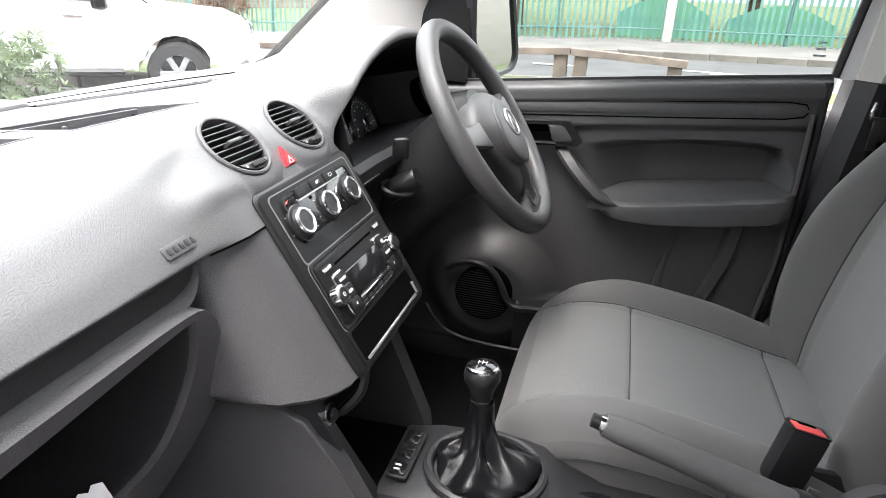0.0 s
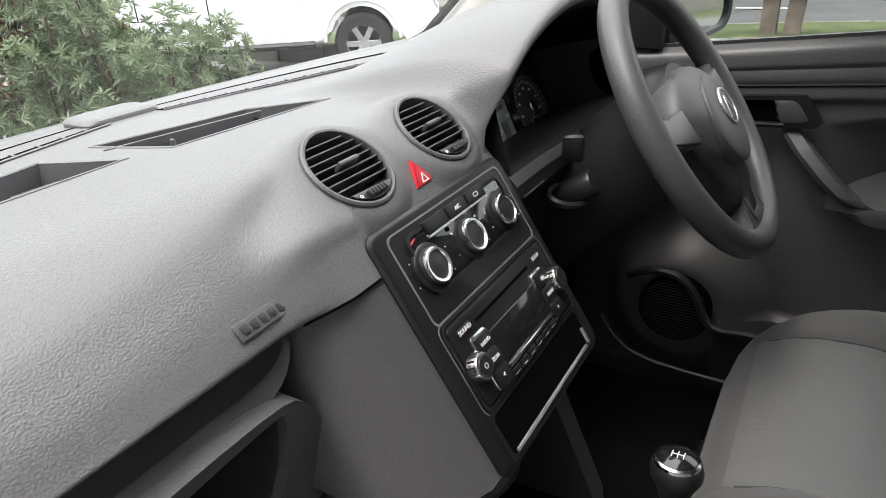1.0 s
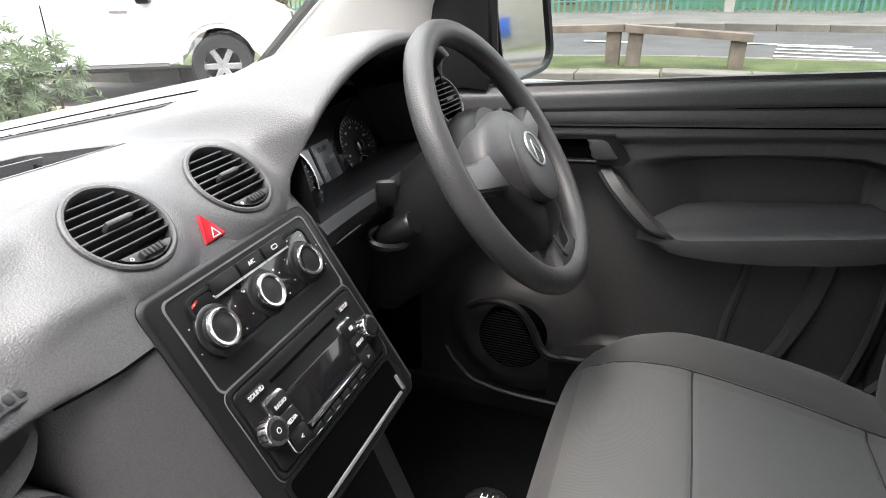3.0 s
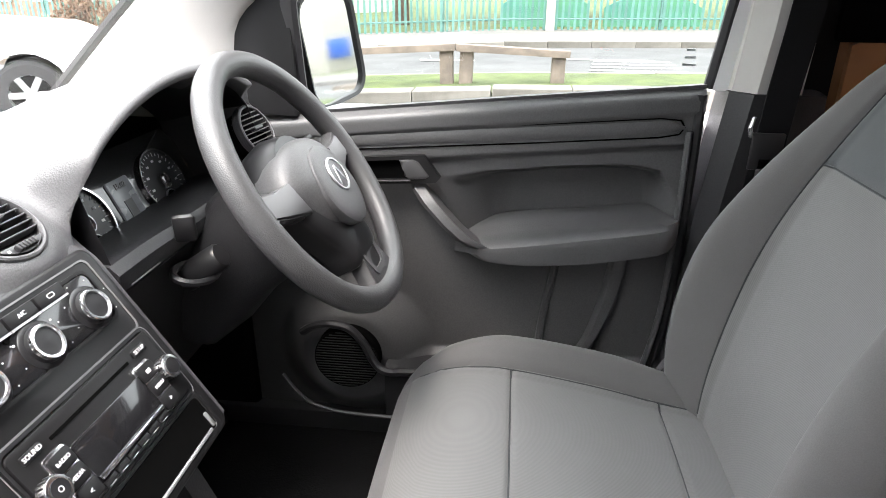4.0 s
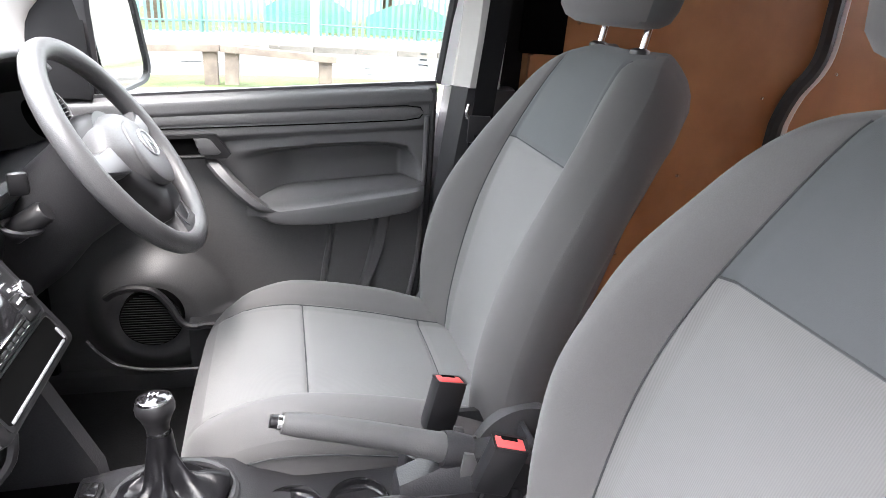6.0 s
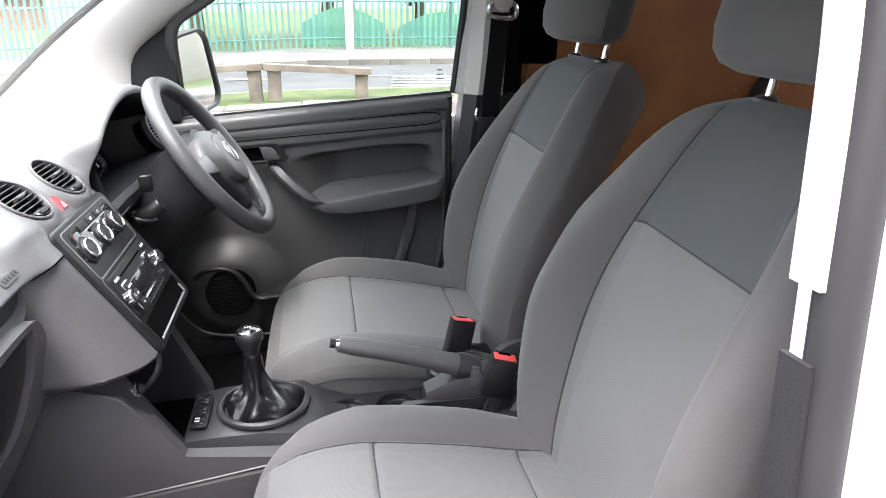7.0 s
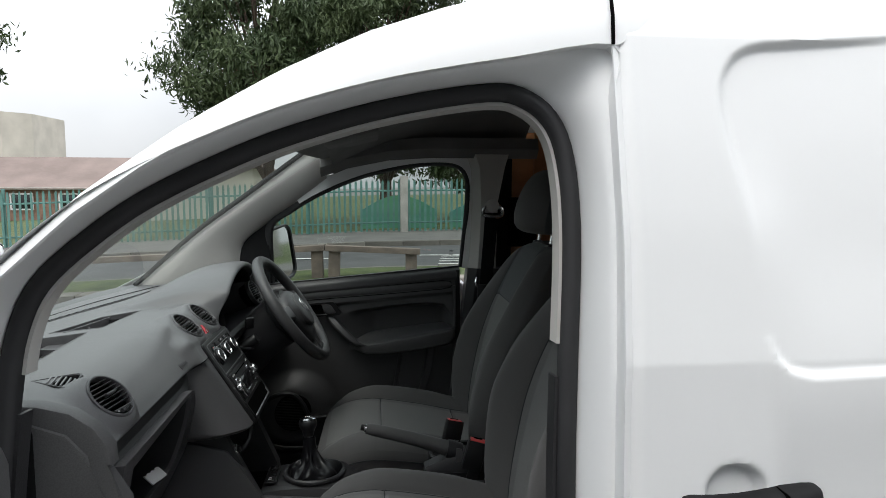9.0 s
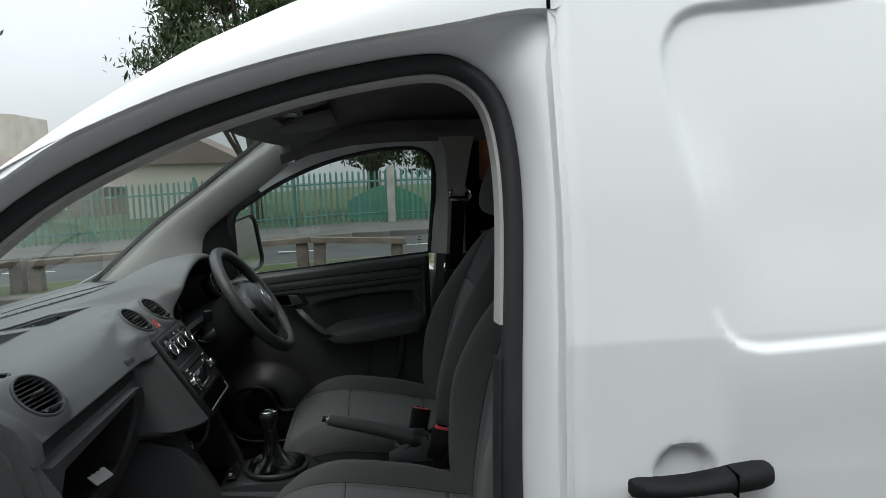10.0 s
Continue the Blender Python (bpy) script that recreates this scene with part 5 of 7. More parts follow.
# driver's lower dash with the crescent trim
def low_prof(y):
    k = 0.005 * math.sin(math.pi * min(max((y - 0.2) / 0.32, 0), 1))
    return [(-0.33, y, 1.0), (-0.24, y, 1.012 - k), (-0.185, y, 1.034 - k), (-0.168, y, 1.034 - k), (-0.158, y, 1.024 - k), (-0.16, y, 1.006 - k), (-0.17, y, 0.992 - k), (-0.185, y, 0.95), (-0.2, y, 0.88), (-0.22, y, 0.8), (-0.26, y, 0.74), (-0.36, y, 0.73), (-0.4, y, 0.95)]


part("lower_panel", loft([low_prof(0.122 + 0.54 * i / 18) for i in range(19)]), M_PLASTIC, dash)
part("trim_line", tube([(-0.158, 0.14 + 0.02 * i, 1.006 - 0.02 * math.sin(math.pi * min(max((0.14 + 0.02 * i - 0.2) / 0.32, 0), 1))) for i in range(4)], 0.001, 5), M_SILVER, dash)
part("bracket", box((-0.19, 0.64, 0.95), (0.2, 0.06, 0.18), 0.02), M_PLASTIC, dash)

# passenger side below the lip
soff = []
for y in [-0.655 + 0.03 * i for i in range(14)] + [-0.25, -0.24, -0.232, -0.225, -0.22, -0.217]:
    q = math.sqrt(max(0.0, 1 - max(0.0, (y + 0.262) / 0.0455) ** 2))
    soff.append([(-0.186, y, 1.0285), (-0.193, y, 1.0285 - 0.0105 * q), (-0.19, y, 1.0285 - 0.0285 * q), (-0.178 - 0.012 * (1 - q), y, 1.0285 - 0.0385 * q), (-0.25, y, 1.0285 - 0.0435 * q), (-0.29, y, 1.05), (-0.23, y, 1.05)])
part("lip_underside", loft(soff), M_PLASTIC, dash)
# open glove shelf: a moulded frame round a deep cavity
def gpt(y, z, back=0.0):
    return (interp(z, ((0.68, -0.27), (0.76, -0.235), (0.84, -0.199), (0.92, -0.178), (1.0, -0.164))) - back, y, z)


OUT = [(-0.655, 0.993), (-0.42, 0.994), (-0.275, 0.994), (-0.232, 0.979), (-0.204, 0.925), (-0.2, 0.85), (-0.235, 0.775), (-0.3, 0.74), (-0.48, 0.73), (-0.62, 0.74), (-0.655, 0.79), (-0.658, 0.9)]
INN = [(-0.6, 0.965), (-0.42, 0.974), (-0.27, 0.982), (-0.25, 0.97), (-0.25, 0.92), (-0.268, 0.865), (-0.295, 0.838), (-0.34, 0.832), (-0.48, 0.832), (-0.55, 0.835), (-0.585, 0.86), (-0.602, 0.91)]
def ring_of(poly, back, n=3):
    pts = spline([gpt(y, z, back) for y, z in poly + [poly[0]]], n)[:-1]
    return pts


part("glove_shelf", loft([ring_of(OUT, 0.25), ring_of(OUT, 0.012), ring_of(OUT, 0.0), ring_of(INN, 0.002), ring_of(INN, 0.012)], caps=False), M_STACK, dash, "dark open glove shelf")
# colours darken inwards to a black back: the shelf's shade is painted
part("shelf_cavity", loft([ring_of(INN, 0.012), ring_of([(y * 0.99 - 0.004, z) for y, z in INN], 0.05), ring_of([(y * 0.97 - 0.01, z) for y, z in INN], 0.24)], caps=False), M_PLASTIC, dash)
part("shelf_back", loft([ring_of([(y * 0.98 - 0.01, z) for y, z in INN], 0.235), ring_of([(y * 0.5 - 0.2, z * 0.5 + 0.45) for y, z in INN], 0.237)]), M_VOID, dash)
sticker = tagged(part("paper_tag", prism([(-0.023, -0.013), (0.023, -0.013), (0.023, 0.013), (0.014, 0.016), (0.009, 0.011), (0.002, 0.015), (-0.004, 0.011), (-0.011, 0.015), (-0.016, 0.011), (-0.023, 0.014)], basis((-0.215, -0.372, 0.845), (0.35, 1, 0.02), (-0.8, 0.3, 0.6)), 0.003), M_WHITEMARK), "white paper tag lying on the glove shelf", "paper tag")
# dash end, seen through the open door
end_poly = [(p[0], p[2] + 0.002) for p in dash_profile(-0.69)][:8] + [(-0.28, 1.113), (-0.23, 1.1), (-0.195, 1.075), (-0.172, 1.04), (-0.17, 1.01), (-0.182, 1.006), (-0.15, 0.95), (-0.145, 0.9), (-0.17, 0.8), (-0.25, 0.62), (-0.8, 0.62)]
part("end_cap", prism(end_poly, basis((0, -0.665, 0), (1, 0, 0), (0, 0, 1)), 0.03, 0.008), M_DOORTRIM, dash, "smooth dark dash end cap")
part("end_cover", prism([(-0.62, 0.66), (-0.235, 0.66), (-0.185, 0.8), (-0.165, 0.92), (-0.2, 1.0), (-0.205, 1.03), (-0.235, 1.065), (-0.29, 1.085), (-0.62, 1.06)], basis((0, -0.693, 0), (1, 0, 0), (0, 0, 1)), 0.008, 0.006), M_DOORTRIM, dash)
part("bulkhead_mat", box((-0.62, 0, 0.7), (0.04, 1.36, 0.75), 0.02), M_CARPET, dash)

# ---------- centre stack ----------
stack = thing("centre_stack", (-0.15, -0.015, 0.7), "dark plastic centre stack with radio and heater controls", "centre console")
PO = Vector((-0.1775, -0.0155, 1.062))


def sp(u, v, h=0.0):
    return PO + Vector((0, u, 0)) + PV * v + PN * h


def stack_ring(v, sq=0.0, drop=0.0):
    f = sp(0, v)
    x, z = f.x, f.z
    L = -0.198 + 0.01 * min(max(v / 0.15, 0), 1)
    return [(x - 0.3, L - 0.032, z), (x - 0.09, L - 0.028, z), (x - 0.045, L - 0.012, z), (x - 0.016, L + 0.01, z), (x - 0.003, L + 0.034, z), (x + 0.0005, -0.132, z), (x + 0.0005, 0.0, z), (x + 0.0005, 0.1, z), (x - 0.01, 0.118, z), (x - 0.03, 0.128, z), (x - 0.08, 0.132, z), (x - 0.3, 0.13, z)]


rs = [[(x - 0.012, y, z) for x, y, z in stack_ring(-0.03)], [(x - 0.006, y, z) for x, y, z in stack_ring(0.0)]] + [stack_ring(v) for v in (0.016, 0.03, 0.06, 0.1, 0.15, 0.2, 0.22, 0.23)]
last = stack_ring(0.241)
rs.append([(x - 0.012, y * 0.97, z) for x, y, z in last])
rs.append([(x - 0.05, y * 0.93, z + 0.002) for x, y, z in stack_ring(0.252)])
rs.append([(x - 0.1, y * 0.88, z + 0.004) for x, y, z in stack_ring(0.258)])
# darker than the top pad, with the flank's shade put into the colour
part("stack_shell", loft([spline(r, 2) for r in rs]), M_STACK, stack)
part("shell_seam", tube([dash_profile(y)[15] for y in (-0.21, -0.195, -0.18, -0.165, -0.15, -0.136)], 0.0013, 5), M_VOID, stack)
bez = basis(sp(0, 0.1165), (0, 1, 0), -PV)
bezel = part("bezel", loft([[bez @ Vector((u, v, h)) for u, v in rrect(w, hh, r, 4, 0, 0)] for w, hh, r, h in ((0.238, 0.239, 0.012, -0.01), (0.238, 0.239, 0.012, 0.0025), (0.234, 0.235, 0.012, 0.005), (0.23, 0.231, 0.012, 0.006))]), M_PANEL, stack, "black console fascia panel")
FH = 0.006


def pm(u, v, h=FH, rot=0):
    return basis(sp(u, v, h), (0, 1, 0), -PV) @ Matrix.Rotation(radians(rot), 4, "Z")


part("groove", frame_prism(rrect(0.205, 0.088, 0.008, 4), rrect(0.2015, 0.0845, 0.0075, 4), pm(0.002, 0.05, FH - 0.0002), 0.001), M_EDGE, bezel)
heater = part("heater_panel", prism(rrect(0.168, 0.05, 0.008, 4), pm(0.005, 0.043), 0.003, 0.001), M_GLOSS, bezel, "gloss black heater control panel")
part("panel_rim", frame_prism(rrect(0.174, 0.058, 0.01, 4), rrect(0.169, 0.052, 0.009, 4), pm(0.005, 0.043), 0.0035), M_PANEL, heater)
for i, (u, v) in enumerate(((-0.0675, 0.049), (0.0, 0.049), (0.068, 0.049))):
    kn = part("heater_knob", lathe([(0.0225, 0), (0.0225, 0.0032), (0.0215, 0.0042), (0.0178, 0.0048), (0.0166, 0.0095), (0.0152, 0.0105), (0.012, 0.01), (0.006, 0.0106), (0.0, 0.0108)], pm(u, v), 36), M_SATIN, heater)
    part("knob_ring", lathe([(0.0168, 0.0088), (0.0163, 0.0112), (0.0155, 0.0118), (0.0133, 0.0116), (0.0126, 0.01)], pm(u, v), 36, caps=False), M_CHROME, kn, "chrome ring")
    part("dial_marks", join(*[box((0.0285 * math.cos(radians(a)), 0.0285 * math.sin(radians(a)), 0.0033), (0.0011, 0.0011, 0.0005), 0, pm(u, v)) for a in range(-30, 240, 45)]), M_WHITEMARK, heater)
part("warm_mark", frame_prism([(0.03 * math.cos(radians(a)), 0.03 * math.sin(radians(a))) for a in range(95, 121, 6)], [(0.0285 * math.cos(radians(a)), 0.0285 * math.sin(radians(a))) for a in range(95, 121, 6)], pm(-0.0675, 0.049, FH + 0.003), 0.0004), M_REDMARK, heater)
part("mark_bars", join(*[box((0.026 * math.cos(radians(a)) + 0.0, 0.026 * math.sin(radians(a)), 0.0033), (0.0022, 0.0018, 0.0005), 0, pm(0.0, 0.049)) for a in (150, 120, 90, 60, 30)]), M_WHITEMARK, heater)
for k in range(3):
    bt = part("heater_button", prism(rrect(0.034, 0.013, 0.0015, 2), pm(-0.035 + k * 0.0365, 0.0185), 0.006, 0.001), M_PANEL, heater)
    part("button_edge", box((0, -0.0074, 0.004), (0.035, 0.002, 0.003), 0, pm(-0.035 + k * 0.0365, 0.0185)), M_SILVER, bt)
words("A/C", 0.0055, pm(0.0015, 0.0185, FH + 0.0062), M_WHITEMARK, heater)
part("recirculate_mark", frame_prism(rrect(0.009, 0.0045, 0.002, 3), rrect(0.0075, 0.003, 0.0014, 3), pm(0.038, 0.0185, FH + 0.006), 0.0004), M_WHITEMARK, heater)
part("led", lathe([(0.0022, 0.003), (0.0022, 0.0045), (0, 0.0045)], pm(-0.025, 0.03), 10), M_VOID, heater)
# radio
radio = part("radio", prism(rrect(0.196, 0.078, 0.006, 3), pm(0.002, 0.137), 0.004, 0.0015), M_PANEL, bezel, "black car radio with silver knobs")
part("radio_rim", frame_prism(rrect(0.204, 0.088, 0.009, 4), rrect(0.1985, 0.0815, 0.008, 4), pm(0.002, 0.137), 0.002), M_SATIN, radio)
part("radio_edge", frame_prism(rrect(0.209, 0.093, 0.011, 4), rrect(0.2075, 0.0915, 0.0105, 4), pm(0.002, 0.138), 0.0008), M_EDGE, radio)
RF = FH + 0.004
part("cd_slot", box((0, 0, 0.0004), (0.112, 0.003, 0.0008), 0, pm(0.0, 0.111, RF)), M_VOID, radio)
part("screen", prism(rrect(0.104, 0.036, 0.003, 3), pm(0.001, 0.1445, RF), 0.003, 0.0006), M_GLOSS, radio, "gloss black radio screen")
part("screen_edge", box((0, 0, 0.0035), (0.1, 0.004, 0.003), 0.001, pm(0.001, 0.1645, RF)), M_CHROME, radio)
for k in range(6):
    part("preset_key", box((0, 0, 0.002), (0.0155, 0.0055, 0.003), 0.001, pm(-0.0425 + 0.0172 * k, 0.1715, RF)), M_SATIN, radio)
    part("key_mark", box((0, -0.0035, 0.0018), (0.008, 0.0008, 0.002), 0, pm(-0.0425 + 0.0172 * k, 0.1715, RF)), M_WHITEMARK, radio)
for s, names in ((-1, ("RADIO", "MEDIA", "<")), (1, ("", "MENU", ">"))):
    part("button_column", prism(rrect(0.027, 0.056, 0.006, 3), pm(s * 0.064, 0.1465, RF - 0.001), 0.0035, 0.001), M_CHROME, radio)
    for k, w in enumerate(names):
        b = part("radio_button", prism(rrect(0.024, 0.0165, 0.003, 2), pm(s * 0.064, 0.1295 + 0.0175 * k, RF), 0.005, 0.0012), M_PANEL, radio)
        if w:
            words(w, 0.0052 if len(w) > 1 else 0.007, pm(s * 0.064, 0.1295 + 0.0175 * k, RF + 0.0052), M_WHITEMARK, b)
        else:
            part("phone_mark", box((0, 0, 0.0053), (0.006, 0.004, 0.0006), 0, pm(s * 0.064, 0.1295, RF)), M_WHITEMARK, b)
    kx = -0.0865 if s < 0 else 0.087
    kn = part("radio_knob", lathe([(0.0125, 0), (0.0125, 0.0095), (0.0118, 0.0108), (0.0085, 0.0112), (0.0, 0.0105)], pm(kx, 0.142, RF), 28), M_CHROME, radio, "ribbed silver radio knob")
    part("knob_face", lathe([(0.0085, 0.0105), (0.0085, 0.0118), (0, 0.0118)], pm(kx, 0.142, RF), 24), M_SATIN, kn)
    part("knob_ribs", join(*[box((0.0125, 0, 0.005), (0.0016, 0.0018, 0.009), 0.0004, pm(kx, 0.142, RF) @ Matrix.Rotation(2 * math.pi * k / 14, 4, "Z"), 1) for k in range(14)]), M_SATIN, kn)
part("power_mark", frame_prism(rrect(0.0052, 0.0052, 0.0025, 4), rrect(0.0036, 0.0036, 0.0017, 4), pm(-0.0865, 0.142, RF + 0.0119), 0.0003), M_WHITEMARK, radio)
words("SOUND", 0.0058, pm(-0.076, 0.109, RF + 0.0018), M_WHITEMARK, radio)
part("top_key", prism(rrect(0.022, 0.0075, 0.0015, 2), pm(-0.076, 0.109, RF), 0.0016, 0.0004), M_SATIN, radio)
part("top_key", prism(rrect(0.022, 0.0075, 0.0015, 2), pm(0.076, 0.109, RF), 0.0016, 0.0004), M_SATIN, radio)
words("SETUP", 0.0058, pm(0.076, 0.109, RF + 0.0018), M_WHITEMARK, radio)
# storage slot under the radio
slot = part("slot_frame", loft([[pm(0, 0.206) @ Vector((u, v, h)) for u, v in rrect(w, hh, 0.006, 4)] for w, hh, h in ((0.206, 0.048, -0.001), (0.206, 0.048, 0.002), (0.196, 0.041, 0.002), (0.192, 0.038, -0.001))], caps=False), M_PANEL, bezel)
# flat black plate in place of the slot's shaded depth
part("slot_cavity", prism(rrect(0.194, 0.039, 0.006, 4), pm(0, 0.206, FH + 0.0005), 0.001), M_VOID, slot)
part("slot_bar", box((-0.003, -0.0175, 0.0025), (0.178, 0.004, 0.003), 0.0015, pm(0, 0.206)), M_SILVER, slot, "silver slot edge")
part("slot_side", box((0.0915, -0.0085, 0.0025), (0.005, 0.018, 0.003), 0.0015, pm(0, 0.206)), M_SILVER, slot)

# neck between stack and tunnel: two cheeks round an open tray
neck = thing("lower_console", (0.05, -0.02, 0.4), "dark grey plastic tunnel console between the seats", "centre console")
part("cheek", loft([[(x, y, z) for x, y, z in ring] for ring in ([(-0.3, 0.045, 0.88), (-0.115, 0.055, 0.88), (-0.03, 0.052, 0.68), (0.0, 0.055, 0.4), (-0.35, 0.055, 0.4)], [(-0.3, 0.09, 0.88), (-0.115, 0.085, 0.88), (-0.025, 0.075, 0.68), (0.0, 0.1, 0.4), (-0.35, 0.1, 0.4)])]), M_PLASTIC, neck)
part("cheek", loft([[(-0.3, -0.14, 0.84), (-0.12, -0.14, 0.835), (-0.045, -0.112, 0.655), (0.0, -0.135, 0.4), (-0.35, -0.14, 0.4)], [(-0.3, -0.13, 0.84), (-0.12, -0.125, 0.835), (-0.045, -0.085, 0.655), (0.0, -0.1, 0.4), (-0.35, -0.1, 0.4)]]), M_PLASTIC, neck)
part("console_flank", prism([(-0.36, 0.84), (-0.19, 0.82), (-0.119, 0.797), (-0.075, 0.735), (-0.039, 0.668), (0.11, 0.655), (0.34, 0.63), (0.34, 0.45), (-0.36, 0.42)], basis((0, -0.118, 0), (1, 0, 0), (0, 0, 1)), 0.03, 0.006), M_STACK, neck, "dark grey console side panel")
part("flank_seam", tube(spline([(-0.25, -0.1485, 0.59), (-0.1, -0.1485, 0.61), (0.02, -0.1485, 0.628), (0.12, -0.1485, 0.642), (0.3, -0.1485, 0.648)], 4), 0.0018, 5), M_EDGE, neck)
part("flank_foot", prism([(-0.36, 0.59), (-0.25, 0.585), (-0.1, 0.605), (0.12, 0.637), (0.3, 0.643), (0.3, 0.42), (-0.36, 0.42)], basis((0, -0.143, 0), (1, 0, 0), (0, 0, 1)), 0.012, 0.004), M_STACK, neck)
# tray floor coloured near-black for the shade inside the tray
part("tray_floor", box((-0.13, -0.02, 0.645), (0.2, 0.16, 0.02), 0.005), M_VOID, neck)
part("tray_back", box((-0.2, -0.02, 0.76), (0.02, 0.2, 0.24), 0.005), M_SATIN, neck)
part("power_socket", lathe([(0.0145, 0), (0.0145, 0.012), (0.012, 0.013), (0.0115, 0.002), (0.0, 0.002)], basis((-0.11, -0.118, 0.79), (0, 1, 0), (-0.3, 0, 1)), 24), M_CHROME, neck, "chrome twelve volt power socket")
part("socket_plug", lathe([(0.0085, 0), (0.0085, 0.014), (0.006, 0.017), (0.0, 0.017)], basis((-0.108, -0.118, 0.79), (0, 1, 0), (-0.3, 0, 1)), 16), M_SATIN, neck)
part("tray_handle", tube(spline([(-0.105, -0.09, 0.77), (-0.08, -0.07, 0.80), (-0.085, -0.045, 0.835), (-0.1, -0.04, 0.85)], 4), [0.004] + [0.008] * 11 + [0.004], 8), M_SATIN, neck)
# tunnel: sections along x of y, z
def tun(x, zt, yl, yr):
    return [(x, yl - 0.05, 0.4), (x, yl - 0.03, 0.55), (x, yl - 0.006, zt - 0.03), (x, yl + 0.006, zt - 0.006), (x, yl + 0.02, zt), (x, yr - 0.02, zt), (x, yr - 0.006, zt - 0.006), (x, yr, zt - 0.03), (x, yr + 0.03, 0.55), (x, yr + 0.04, 0.4)]


secs = [(-0.05, 0.668, -0.1, 0.06), (0.0, 0.676, -0.105, 0.065), (0.08, 0.68, -0.11, 0.07), (0.155, 0.676, -0.115, 0.07), (0.19, 0.655, -0.12, 0.075), (0.24, 0.635, -0.12, 0.08), (0.36, 0.635, -0.12, 0.08), (0.42, 0.64, -0.115, 0.075), (0.62, 0.62, -0.11, 0.07)]
part("tunnel", loft([tun(*s) for s in secs]), M_PLASTIC, neck)
sw = part("switch_strip", prism(rrect(0.03, 0.1, 0.006, 3), basis((-0.028, -0.03, 0.679), (1, 0, 0), (0, 1, 0)), 0.004, 0.001), M_SATIN, neck)
for k in range(3):
    part("switch_blank", prism(rrect(0.022, 0.028, 0.003, 2), basis((-0.028, -0.062 + 0.032 * k, 0.683), (1, 0, 0), (0, 1, 0)), 0.003, 0.001), M_GLOSS, sw)
part("switch_mark", join(box((-0.03, -0.068, 0.6865), (0.008, 0.003, 0.0006), 0), box((-0.03, -0.06, 0.6865), (0.008, 0.003, 0.0006), 0)), M_WHITEMARK, sw)
for cx, cy, r in ((0.235, -0.03, 0.042), (0.33, -0.025, 0.04)):
    part("cup_holder", lathe([(r + 0.006, 0), (r + 0.006, 0.008), (r + 0.002, 0.012), (r, 0.008), (r * 0.98, 0.0015), (0.0, 0.0015)], pose(cx, cy, 0.636), 30), M_GLOSS, neck)
part("bin", loft([[(x, y, z) for x, y in rrect(w, d, 0.02, 5, 0.5, 0.03)] for w, d, z in ((0.2, 0.11, 0.58), (0.206, 0.116, 0.7), (0.204, 0.114, 0.707), (0.196, 0.106, 0.71), (0.184, 0.094, 0.707), (0.176, 0.086, 0.65), (0.16, 0.07, 0.645))]), M_PLASTIC, neck, "open storage bin")
part("bin", loft([[(x, y, z) for x, y in rrect(w, d, 0.012, 4, 0.45, -0.11)] for w, d, z in ((0.24, 0.08, 0.6), (0.24, 0.08, 0.685), (0.234, 0.074, 0.69), (0.2, 0.05, 0.69), (0.2, 0.05, 0.66))]), M_PLASTIC, neck)

# ---------- gear lever and handbrake ----------
gear = thing("gear_lever", (0.075, -0.025, 0.68), "black gear lever with leatherette gaiter and chrome-ringed knob", "gear lever")
gc = Vector((0.082, -0.027, 0.682))
part("gaiter_ring", tube([(gc.x + 0.078 * math.cos(a), gc.y + 0.07 * math.sin(a), gc.z + 0.002) for a in [2 * math.pi * k / 40 for k in range(40)]], 0.007, 8, closed=True), M_PLASTIC, gear)
rings = []
GAITER = ((0.068, 0.0), (0.07, 0.006), (0.067, 0.013), (0.06, 0.018), (0.05, 0.021), (0.039, 0.023), (0.03, 0.027), (0.024, 0.035), (0.021, 0.045), (0.0192, 0.055), (0.018, 0.065), (0.0172, 0.075), (0.0163, 0.084), (0.015, 0.093))
for k, (rad, zz) in enumerate(GAITER):
    t = k / 13
    c = gc.lerp(Vector((0.068, -0.005, 0)), ease(0.1, 0.8, t))
    soft_ = math.sin(math.pi * min(t * 1.1 + 0.04, 1))
    ring = []
    for j in range(64):
        a = 2 * math.pi * j / 64
        fold = 1 + (0.16 * math.sin(3 * a + 4 * t + 0.6) + 0.13 * math.sin(5 * a - 6 * t) + 0.06 * math.sin(11 * a + 9 * t)) * soft_
        lift = (0.009 * math.sin(4 * a + 5 * t) + 0.006 * math.sin(7 * a - 3 * t + 1)) * soft_ * (1 - 0.6 * t)
        ring.append((c.x + rad * fold * math.cos(a), c.y + rad * 0.92 * fold * math.sin(a), gc.z + zz + lift))
    rings.append(ring)
part("gaiter", loft(rings, caps=False), M_LEATHER, gear, "black folded leatherette gaiter")
gm = basis((0.067, -0.004, 0.743), (1, 0, 0.05), (0, 1, -0.1)) @ Matrix.Scale(0.92, 4)
part("shaft", lathe([(0.0155, 0.0), (0.0158, 0.018), (0.0165, 0.02), (0.0165, 0.034), (0.0155, 0.036)], gm, 20), M_GLOSS, gear)
knob = part("knob", lathe([(0.0155, 0.034), (0.016, 0.042), (0.0205, 0.055), (0.0265, 0.066), (0.0272, 0.074), (0.0255, 0.081), (0.023, 0.0845)], gm, 28), M_SATIN, gear)
part("knob_ring", lathe([(0.0242, 0.081), (0.0235, 0.087), (0.021, 0.0885), (0.0205, 0.083)], gm, 28, caps=False), M_CHROME, knob, "chrome ring")
